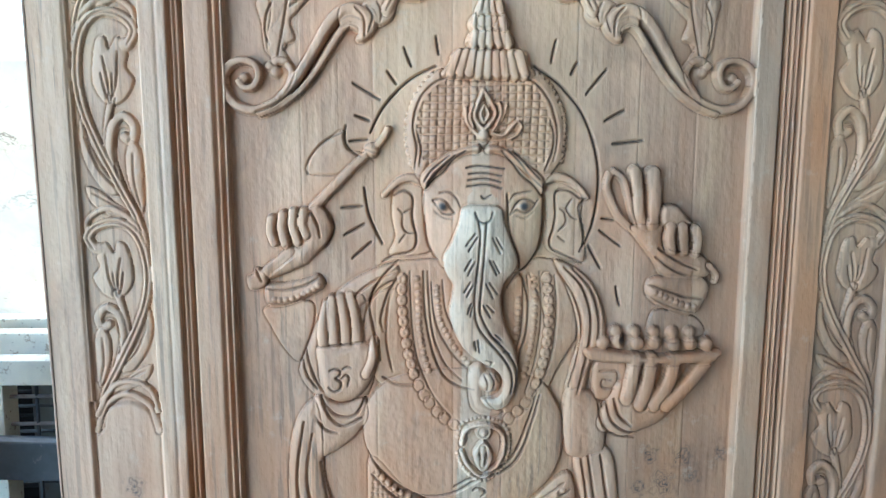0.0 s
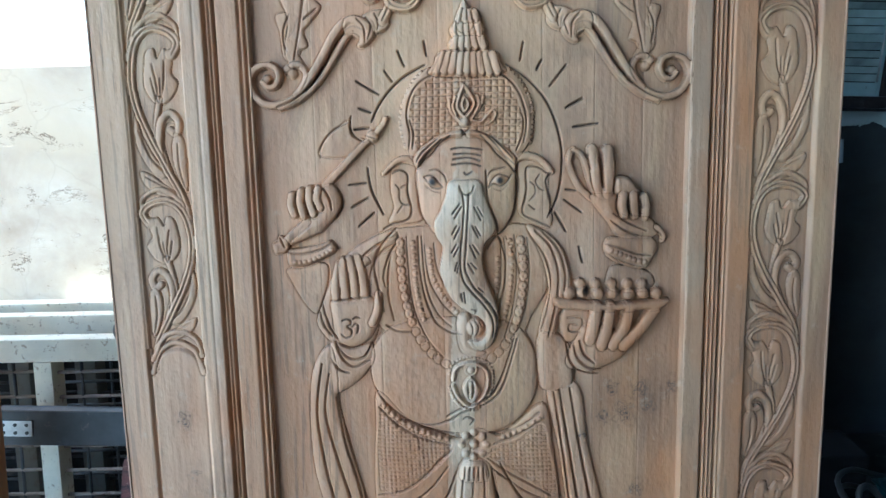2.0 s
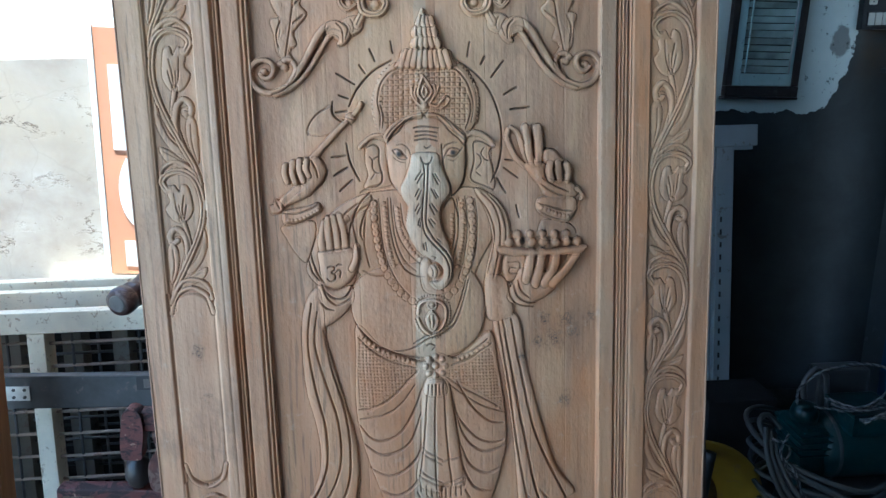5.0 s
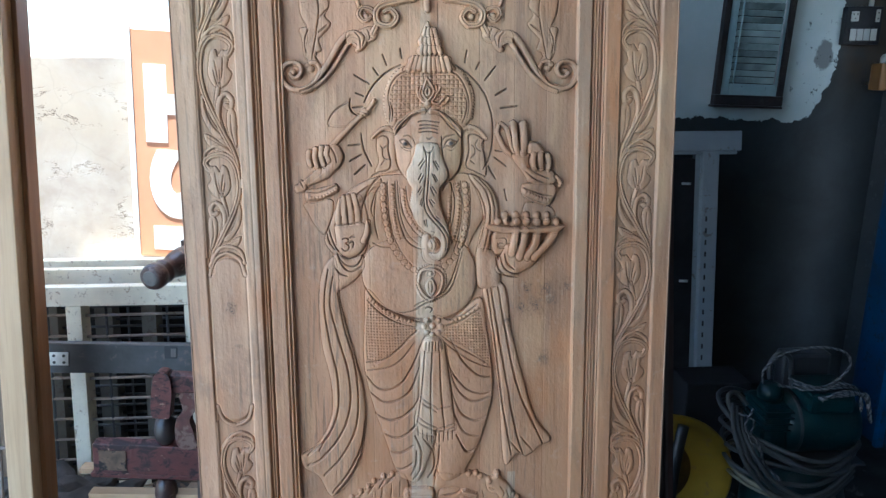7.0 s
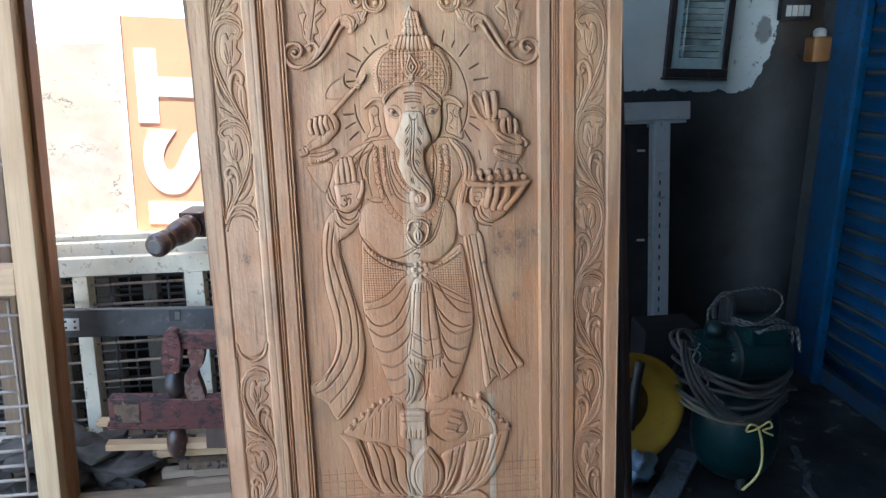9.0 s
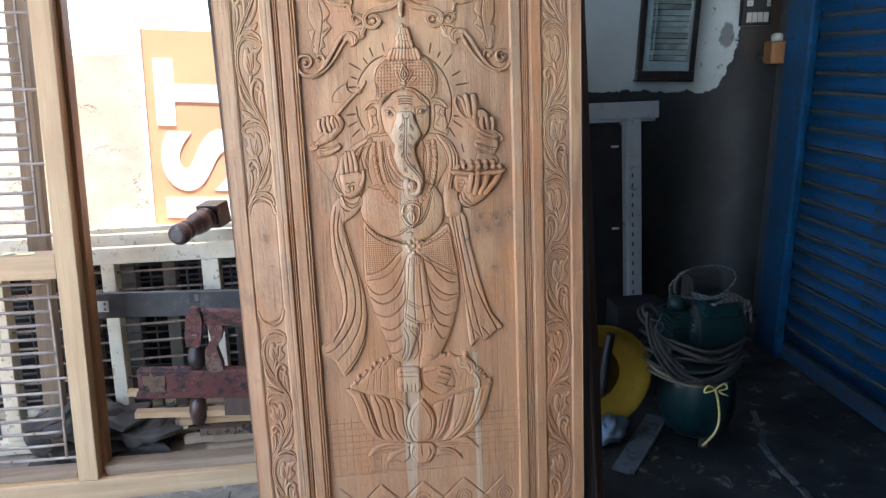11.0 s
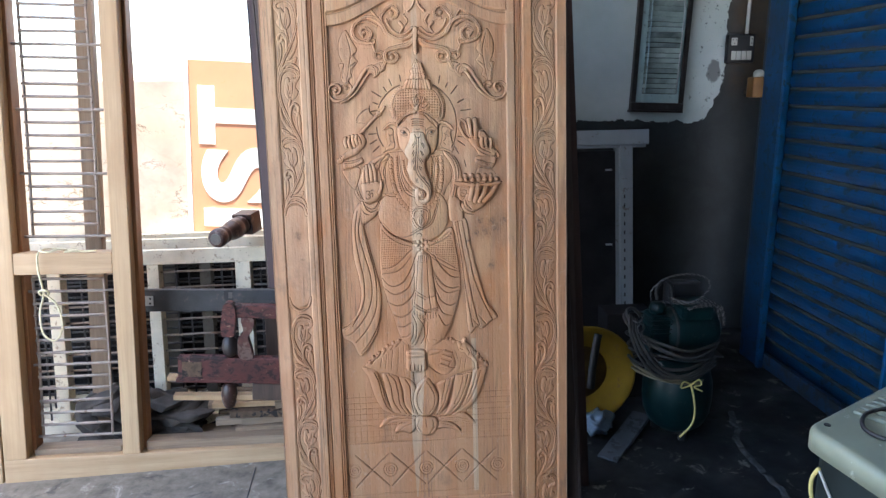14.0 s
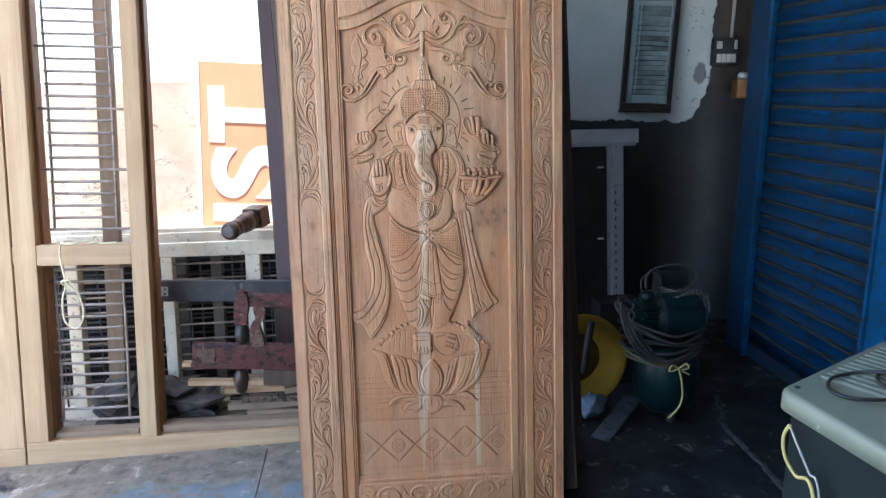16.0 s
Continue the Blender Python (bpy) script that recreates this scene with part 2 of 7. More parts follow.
STONE = plain("grey_rubble", (0.06, 0.051, 0.044), 0.95, 0, 0.5, 14, (0.13, 0.115, 0.1), 0.2, True, 0.6)
BLUISH_BOARD = plain("bluish_grey_board", (0.07, 0.085, 0.1), 0.7, 0, 0.35, 12, (0.04, 0.045, 0.05), 0.4)
STAINED = plain("dark_stained_frame", (0.022, 0.015, 0.013), 0.45, 0, 0.4, 14, (0.05, 0.04, 0.035), 0.3)
CRUST = plain("mortar_crust", (0.05, 0.055, 0.057), 0.9, 0, 0.5, 30, (0.03, 0.03, 0.03), 0.4)
BAKELITE = plain("black_switch_plate", (0.02, 0.02, 0.022), 0.35)
SWITCH_WHITE = plain("yellowed_switch_plastic", (0.36, 0.36, 0.33), 0.4, 0, 0.1)
BULB_BOX = plain("ochre_plastic", (0.17, 0.075, 0.018), 0.4, 0, 0.2, 10)
ORANGE = plain("orange_sign_paint", (0.64, 0.29, 0.15), 0.5, 0, 0.08, 3, (0.6, 0.28, 0.12), 0.15, False, 0.05)
SIGN_WHITE = plain("white_sign_letter", (0.8, 0.78, 0.74), 0.5, 0, 0.05, 4)


PALE_SLAT = plain("dusty_glass_blade", (0.36, 0.43, 0.41), 0.2, 0, 0.6, 4, None, each=True, bump_by=0.03)
PALE_FRAME = plain("pale_turquoise_paint", (0.3, 0.4, 0.41), 0.5, 0, 0.15, 9, (0.16, 0.2, 0.2), 0.25)
# white lowered to grey for the posts of the frames standing in shade
SHADED_WHITE = plain("old_grey_paint", (0.115, 0.105, 0.085), 0.7, 0, 0.2, 8, (0.1, 0.08, 0.06), 0.35, True, 0.2)
# white lowered for the dim corner, so the dimness sits in the paint
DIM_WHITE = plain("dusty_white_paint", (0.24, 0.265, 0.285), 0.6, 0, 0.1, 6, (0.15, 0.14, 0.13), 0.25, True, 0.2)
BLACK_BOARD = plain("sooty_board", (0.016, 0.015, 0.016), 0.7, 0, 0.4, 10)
DRIED = plain("dried_brown_residue", (0.13, 0.075, 0.016), 0.6, 0, 0.4, 14)


def cement_floor():
    """Dark trodden cement, taken near black on the dim right side, with remains of blue paint, pale scuffs and damp
    stains.
    """
    m, t, b = mat("workshop_cement", 0.6)
    v = coords(t)
    # near-black base: the dimness of the corner is put into the cement colour
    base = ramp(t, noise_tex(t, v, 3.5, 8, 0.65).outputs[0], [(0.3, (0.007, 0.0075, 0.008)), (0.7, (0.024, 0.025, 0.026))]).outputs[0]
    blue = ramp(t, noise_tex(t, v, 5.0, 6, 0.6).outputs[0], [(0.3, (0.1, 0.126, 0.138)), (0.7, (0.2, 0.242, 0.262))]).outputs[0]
    bare = ramp(t, noise_tex(t, v, 14.0, 6, 0.65).outputs[0], [(0.3, (0.1, 0.085, 0.066)), (0.7, (0.25, 0.22, 0.175))]).outputs[0]
    worn = ramp(t, noise_tex(t, v, 5.5, 10, 0.7, 0.9).outputs[0], [(0.46, (0, 0, 0)), (0.52, (1, 1, 1))]).outputs[0]
    blue = mix(t, worn, blue, bare)
    sep = t.nodes.new("ShaderNodeSeparateXYZ")
    t.links.new(v.outputs[0], sep.inputs[0])
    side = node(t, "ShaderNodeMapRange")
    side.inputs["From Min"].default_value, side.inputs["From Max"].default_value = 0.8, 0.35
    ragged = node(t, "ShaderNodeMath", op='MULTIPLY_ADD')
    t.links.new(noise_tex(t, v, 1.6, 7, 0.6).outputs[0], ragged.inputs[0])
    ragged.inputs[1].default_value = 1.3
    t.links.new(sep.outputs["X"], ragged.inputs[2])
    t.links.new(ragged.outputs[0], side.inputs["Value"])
    patch = ramp(t, noise_tex(t, v, 2.3, 7, 0.62, 0.5).outputs[0], [(0.36, (0, 0, 0)), (0.42, (1, 1, 1))])
    strip = node(t, "ShaderNodeMapRange")
    strip.inputs["From Min"].default_value, strip.inputs["From Max"].default_value = 1.42, 1.5
    edge = node(t, "ShaderNodeMath", op='MULTIPLY_ADD')
    t.links.new(noise_tex(t, v, 3.2, 7, 0.65).outputs[0], edge.inputs[0])
    edge.inputs[1].default_value = 0.7
    t.links.new(sep.outputs["Y"], edge.inputs[2])
    t.links.new(edge.outputs[0], strip.inputs["Value"])
    blue = mix(t, strip.outputs[0], blue, bare)
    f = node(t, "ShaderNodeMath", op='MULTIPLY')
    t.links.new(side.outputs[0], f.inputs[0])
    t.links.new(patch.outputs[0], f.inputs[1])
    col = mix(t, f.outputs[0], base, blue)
    dust = ramp(t, noise_tex(t, v, 9.0, 9, 0.7, 0.6).outputs[0], [(0.58, (0, 0, 0)), (0.66, (0.75, 0.75, 0.75))])
    df = node(t, "ShaderNodeMath", op='MULTIPLY')
    t.links.new(dust.outputs[0], df.inputs[0])
    lift = node(t, "ShaderNodeMapRange")
    lift.inputs["To Min"].default_value, lift.inputs["To Max"].default_value = 0.42, 1.0
    t.links.new(side.outputs[0], lift.inputs["Value"])
    t.links.new(lift.outputs[0], df.inputs[1])
    col = mix(t, df.outputs[0], col, (0.42, 0.4, 0.34))
    t.links.new(col, b.inputs["Base Color"])
    rr = ramp(t, noise_tex(t, v, 4.0, 5).outputs[0], [(0.35, (0.35, 0.35, 0.35)), (0.65, (0.75, 0.75, 0.75))])
    t.links.new(rr.outputs[0], b.inputs["Roughness"])
    bump(t, b, noise_tex(t, v, 30, 8, 0.7).outputs[0], 0.35, 0.004)
    return m


def shop_wall():
    """Grey cement dado; white limewash above it that flakes along a ragged edge and stops short of the corner."""
    m, t, b = mat("limewashed_wall", 0.85)
    v = coords(t)
    # cement lowered to near black, its colour carrying the dimness of the corner
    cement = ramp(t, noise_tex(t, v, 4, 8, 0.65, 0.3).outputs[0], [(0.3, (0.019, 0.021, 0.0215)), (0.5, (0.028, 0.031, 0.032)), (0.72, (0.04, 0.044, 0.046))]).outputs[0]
    white = ramp(t, noise_tex(t, v, 2.5, 6, 0.6).outputs[0], [(0.3, (0.38, 0.43, 0.42)), (0.7, (0.48, 0.53, 0.52))]).outputs[0]
    sep = t.nodes.new("ShaderNodeSeparateXYZ")
    t.links.new(v.outputs[0], sep.inputs[0])
    wob = noise_tex(t, v, 7, 8, 0.7)

    def span(axis, a, b, to=1.0):
        """Rises from 0 at a to the value to at b along one axis."""
        r = node(t, "ShaderNodeMapRange")
        r.inputs["From Min"].default_value, r.inputs["From Max"].default_value, r.inputs["To Max"].default_value = a, b, to
        t.links.new(sep.outputs[axis], r.inputs["Value"])
        return r.outputs[0]

    def product(a, b):
        k = node(t, "ShaderNodeMath", op='MULTIPLY')
        t.links.new(a, k.inputs[0])
        t.links.new(b, k.inputs[1])
        return k.outputs[0]

    # brown stain where damp has come through beside the shutter
    brown = ramp(t, noise_tex(t, v, 6, 6, 0.65).outputs[0], [(0.36, (0.2, 0.2, 0.2)), (0.6, (0.9, 0.9, 0.9))])
    cement = mix(t, product(product(span("X", 2.08, 2.17), span("Z", 1.5, 1.62)), brown.outputs[0]), cement, (0.07, 0.045, 0.024))

    def edge(axis, at, amount, flip):
        a = node(t, "ShaderNodeMath", op='MULTIPLY_ADD')
        t.links.new(wob.outputs[0], a.inputs[0])
        a.inputs[1].default_value, a.inputs[2].default_value = amount, -at - amount * 0.5
        s = node(t, "ShaderNodeMath", op='ADD')
        along = sep.outputs[axis]
        if axis == "X":
            worn = node(t, "ShaderNodeMath", op='ADD')
            t.links.new(along, worn.inputs[0])
            t.links.new(span("Z", 1.62, 1.36, 0.13), worn.inputs[1])
            along = worn.outputs[0]
        t.links.new(along, s.inputs[0])
        t.links.new(a.outputs[0], s.inputs[1])
        k = node(t, "ShaderNodeMath", op='LESS_THAN' if flip else 'GREATER_THAN')
        t.links.new(s.outputs[0], k.inputs[0])
        k.inputs[1].default_value = 0.0
        return k.outputs[0]

    both = node(t, "ShaderNodeMath", op='MULTIPLY')
    t.links.new(edge("Z", 1.39, 0.13, False), both.inputs[0])
    t.links.new(edge("X", 2.085, 0.12, True), both.inputs[1])
    flakes = ramp(t, noise_tex(t, v, 22, 8, 0.75).outputs[0], [(0.6, (1, 1, 1)), (0.625, (0, 0, 0))])
    keep = mix(t, span("X", 1.72, 1.98), (1, 1, 1), flakes.outputs[0])
    mask = node(t, "ShaderNodeMath", op='MULTIPLY')
    t.links.new(both.outputs[0], mask.inputs[0])
    t.links.new(keep, mask.inputs[1])
    # one grey patch of newer filler near the switch
    away = node(t, "ShaderNodeVectorMath", op='DISTANCE')
    squeeze = node(t, "ShaderNodeVectorMath", op='MULTIPLY')
    squeeze.inputs[1].default_value = (1.0, 0.0, 0.62)
    t.links.new(v.outputs[0], squeeze.inputs[0])
    t.links.new(squeeze.outputs[0], away.inputs[0])
    away.inputs[1].default_value = (2.02, 0.0, 1.68 * 0.62)
    rough_edge = node(t, "ShaderNodeMath", op='MULTIPLY_ADD')
    t.links.new(wob.outputs[0], rough_edge.inputs[0])
    rough_edge.inputs[1].default_value = 0.09
    t.links.new(away.outputs["Value"], rough_edge.inputs[2])
    patch = ramp(t, rough_edge.outputs[0], [(0.083, (1, 1, 1)), (0.09, (0, 0, 0))])
    white = mix(t, patch.outputs[0], white, (0.17, 0.18, 0.178))
    col = mix(t, mask.outputs[0], cement, white)
    t.links.new(col, b.inputs["Base Color"])
    h = node(t, "ShaderNodeMath", op='MULTIPLY_ADD')
    t.links.new(mask.outputs[0], h.inputs[0])
    h.inputs[1].default_value = 1.0
    t.links.new(wob.outputs[0], h.inputs[2])
    bump(t, b, h.outputs[0], 0.5, 0.004)
    return m


def yard_wall():
    """Weathered plaster over rough courses: bands of wear, chipped strips and a few cracks."""
    m, t, b = mat("weathered_plaster", 0.9)
    v = coords(t)
    broad = ramp(t, noise_tex(t, v, 3, 8, 0.65, 0.4).outputs[0], [(0.25, (0.31, 0.235, 0.175)), (0.5, (0.43, 0.355, 0.285)), (0.75, (0.53, 0.465, 0.395))]).outputs[0]
    patch = ramp(t, noise_tex(t, v, 1.7, 6, 0.6, 0.6).outputs[0], [(0.42, (0, 0, 0)), (0.6, (0.7, 0.7, 0.7))])
    broad = mix(t, patch.outputs[0], broad, (0.47, 0.38, 0.28))
    # strips where the skin has broken away along a course, each with a ragged lip
    band = coords(t, (4, 4, 9))
    n = noise_tex(t, band, 1.0, 12, 0.68, 0.35)
    chips = ramp(t, n.outputs[0], [(0.5, (0, 0, 0)), (0.507, (1, 1, 1)), (0.517, (1, 1, 1)), (0.524, (0, 0, 0))])
    where = ramp(t, noise_tex(t, coords(t, (2.2, 2.2, 5)), 1.0, 3, 0.5).outputs[0], [(0.5, (0, 0, 0)), (0.58, (1, 1, 1))])
    some = node(t, "ShaderNodeMath", op='MULTIPLY')
    t.links.new(chips.outputs[0], some.inputs[0])
    t.links.new(where.outputs[0], some.inputs[1])
    col = mix(t, some.outputs[0], broad, (0.13, 0.09, 0.06))
    pits = ramp(t, noise_tex(t, coords(t, (1, 1, 2)), 26, 6, 0.7).outputs[0], [(0.66, (0, 0, 0)), (0.7, (0.8, 0.8, 0.8))])
    col = mix(t, pits.outputs[0], col, (0.2, 0.15, 0.11))
    vor = node(t, "ShaderNodeTexVoronoi", Scale=3.0)
    vor.feature = 'DISTANCE_TO_EDGE'
    warp = mix(t, 0.12, v.outputs[0], noise_tex(t, v, 6, 4).outputs["Color"])
    t.links.new(warp, vor.inputs["Vector"])
    crack = ramp(t, vor.outputs["Distance"], [(0.0, (1, 1, 1)), (0.012, (0, 0, 0))])
    cf = mix(t, 0.1, (0, 0, 0), crack.outputs[0])
    col = mix(t, cf, col, (0.12, 0.09, 0.07))
    t.links.new(col, b.inputs["Base Color"])
    lumps = noise_tex(t, v, 5, 5, 0.5)
    low = node(t, "ShaderNodeMath", op='SUBTRACT')
    t.links.new(lumps.outputs[0], low.inputs[0])
    t.links.new(some.outputs[0], low.inputs[1])
    bump(t, b, low.outputs[0], 0.4, 0.01)
    return m


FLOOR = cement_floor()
for dull, level in ((FLOOR, 0.25), (GREY_VENT, 0.12), (BAKELITE, 0.2), (TEAL, 0.3), (BLACK_BOARD, 0.15)):
    dull.node_tree.nodes["Principled BSDF"].inputs["Specular IOR Level"].default_value = level
SHOP_WALL = shop_wall()
YARD_WALL = yard_wall()
# render kept very dark so the closing walls return little light
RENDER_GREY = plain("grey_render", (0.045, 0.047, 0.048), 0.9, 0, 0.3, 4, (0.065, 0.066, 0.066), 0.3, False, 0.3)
ROOF_SHEET = plain("roof_underside", (0.3, 0.29, 0.28), 0.85, 0, 0.2, 3)
EARTH = plain("dusty_ground", (0.42, 0.36, 0.29), 0.95, 0, 0.2, 2, (0.3, 0.25, 0.2), 0.3)


# ---------------------------------------------------------------- building blocks
def link(name, bm, material, parent=None, label="", smooth=False):
    me = bpy.data.meshes.new(name)
    bm.to_mesh(me)
    bm.free()
    me.materials.append(material)
    if smooth:
        me.shade_smooth()
    ob = new(name, me)
    if parent is not None:
        ob.parent = parent
    if label:
        ob["label"] = label
    return ob


def thing(name, label, category, at=Matrix(), group="", kind=""):
    ob = new(name)
    ob.empty_display_size = 0.1
    ob.matrix_world = at
    return tagged(ob, label, category, group, kind)


def block(lo, hi, bevel=0.003, turn=Matrix()):
    """A bevelled block between two corners."""
    bm = bmesh.new()
    bmesh.ops.create_cube(bm, size=1)
    lo, hi = Vector(lo), Vector(hi)
    for v in bm.verts:
        v.co = turn @ Vector([(a + b) / 2 + c * (b - a) for a, b, c in zip(lo, hi, v.co)])
    if bevel:
        bmesh.ops.bevel(bm, geom=bm.edges[:], offset=bevel, segments=2, affect='EDGES', profile=0.6)
    return bm


def piece(name, lo, hi, material, parent=None, label="", bevel=0.003, turn=Matrix()):
    return link(name, block(lo, hi, bevel, turn), material, parent, label)


def lathe(profile, steps=32, m=Matrix(), caps=True):
    """A turned body: (radius, height) pairs spun round z."""
    bm = bmesh.new()
    rings = []
    for r, z in profile:
        rings.append([bm.verts.new(m @ Vector((r * math.cos(a), r * math.sin(a), z))) for a in (2 * math.pi * k / steps for k in range(steps))])
    for low, high in zip(rings, rings[1:]):
        for k in range(steps):
            bm.faces.new((low[k], low[(k + 1) % steps], high[(k + 1) % steps], high[k]))
    if caps:
        bm.faces.new(rings[0][::-1])
        bm.faces.new(rings[-1])
    return bm


def spline(points, n=8, closed=False):
    """Points along a smooth curve through the given ones."""
    p = [Vector(q) for q in points]
    count = len(p)
    out = []
    for i in range(count if closed else count - 1):
        if closed:
            a, b, c, d = (p[(i + k) % count] for k in (-1, 0, 1, 2))
        else:
            a, b, c, d = p[max(i - 1, 0)], p[i], p[i + 1], p[min(i + 2, count - 1)]
        for k in range(n):
            s = k / n
            out.append(0.5 * (2 * b + (c - a) * s + (2 * a - 5 * b + 4 * c - d) * s * s + (3 * b - a - 3 * c + d) * s ** 3))
    if not closed:
        out.append(p[-1])
    return out


def rod(points, radius, sides=8, smooth_by=8, closed=False, taper=1.0):
    """A round bar or cord along a curve."""
    pts = spline(points, smooth_by, closed) if smooth_by > 1 else [Vector(q) for q in points]
    bm = bmesh.new()
    rings = []
    side = None
    for i, q in enumerate(pts):
        nxt = pts[(i + 1) % len(pts)] if closed else pts[min(i + 1, len(pts) - 1)]
        prv = pts[i - 1] if (closed or i) else pts[0]
        d = (nxt - prv).normalized()
        if side is None:
            side = d.orthogonal().normalized()
        side = (side - d * side.dot(d)).normalized()
        up = d.cross(side)
        r = radius * (1 + (taper - 1) * i / max(1, len(pts) - 1))
        rings.append([bm.verts.new(q + (side * math.cos(a) + up * math.sin(a)) * r) for a in (2 * math.pi * k / sides for k in range(sides))])
    pairs = list(zip(rings, rings[1:])) + ([(rings[-1], rings[0])] if closed else [])
    for low, high in pairs:
        for k in range(sides):
            bm.faces.new((low[k], low[(k + 1) % sides], high[(k + 1) % sides], high[k]))
    if not closed:
        bm.faces.new(rings[0][::-1])
        bm.faces.new(rings[-1])
    return bm


def join(*meshes):
    """Several bmeshes as one."""
    out = meshes[0]
    for other in meshes[1:]:
        table = {v: out.verts.new(v.co) for v in other.verts}
        for f in other.faces:
            out.faces.new([table[v] for v in f.verts])
        other.free()
    return out


# ---------------------------------------------------------------- the place
LEAN = pose(0, 1.3, 0, -6, 0, 0) @ pose(0, -1.3, 0)  # the stacked doors and frames all lean back alike


def structure(name, label, category, lo, hi, material, bevel=0.0):
    return tagged(piece(name, lo, hi, material, bevel=bevel), label, category, kind="structure")


structure("ground", "dusty trodden earth outside the workshop", "ground", (-60, -60, -0.25), (60, 60, -0.012), EARTH)
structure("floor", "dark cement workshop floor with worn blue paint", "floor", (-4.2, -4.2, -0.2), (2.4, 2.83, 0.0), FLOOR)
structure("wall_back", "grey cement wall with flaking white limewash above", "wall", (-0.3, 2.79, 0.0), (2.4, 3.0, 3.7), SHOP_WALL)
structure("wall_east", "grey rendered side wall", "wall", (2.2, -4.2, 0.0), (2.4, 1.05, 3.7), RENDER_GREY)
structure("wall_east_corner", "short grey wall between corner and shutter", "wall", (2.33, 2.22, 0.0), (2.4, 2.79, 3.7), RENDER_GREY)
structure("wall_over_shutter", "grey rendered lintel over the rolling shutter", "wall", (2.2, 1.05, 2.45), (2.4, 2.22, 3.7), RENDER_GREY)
# added block that stops sunlight leaking in under the shutter
structure("threshold", "cement block added behind the shutter against light leaks", "threshold", (2.1605, 1.05, -0.05), (2.4, 2.3295, 0.16), RENDER_GREY)
# unseen front wall, added so that daylight enters from the left only
structure("wall_front", "unseen rendered wall added to close the front to light", "wall", (-2.1, -4.2, 0.0), (2.2, -4.0, 3.7), RENDER_GREY)
# unseen partition, added to block yard light behind the carved door
structure("wall_partition", "unseen wall added to keep yard light from the corner", "wall", (-0.3, 2.03, 0.0), (-0.2, 2.79, 3.7), RENDER_GREY)
# roof out of view; its height and edges set how much sky enters
structure("ceiling", "unseen grey sheet roof over the workshop", "ceiling", (-2.1, -4.2, 3.7), (2.4, 1.85, 3.78), ROOF_SHEET)
structure("ceiling_corner", "unseen grey sheet roof over the back corner", "ceiling", (-0.3, 1.85, 3.7), (2.4, 3.0, 3.78), ROOF_SHEET)
yard = tagged(piece("yard_wall", (-6.5, 2.32, -0.1), (-0.32, 2.54, 1.685), YARD_WALL, bevel=0.012), "low weathered plaster wall outside in daylight", "wall", kind="structure")


# ---------------------------------------------------------------- carved relief
def pairs(text):
    return [tuple(float(k) for k in p.split(",")) for p in text.split()]


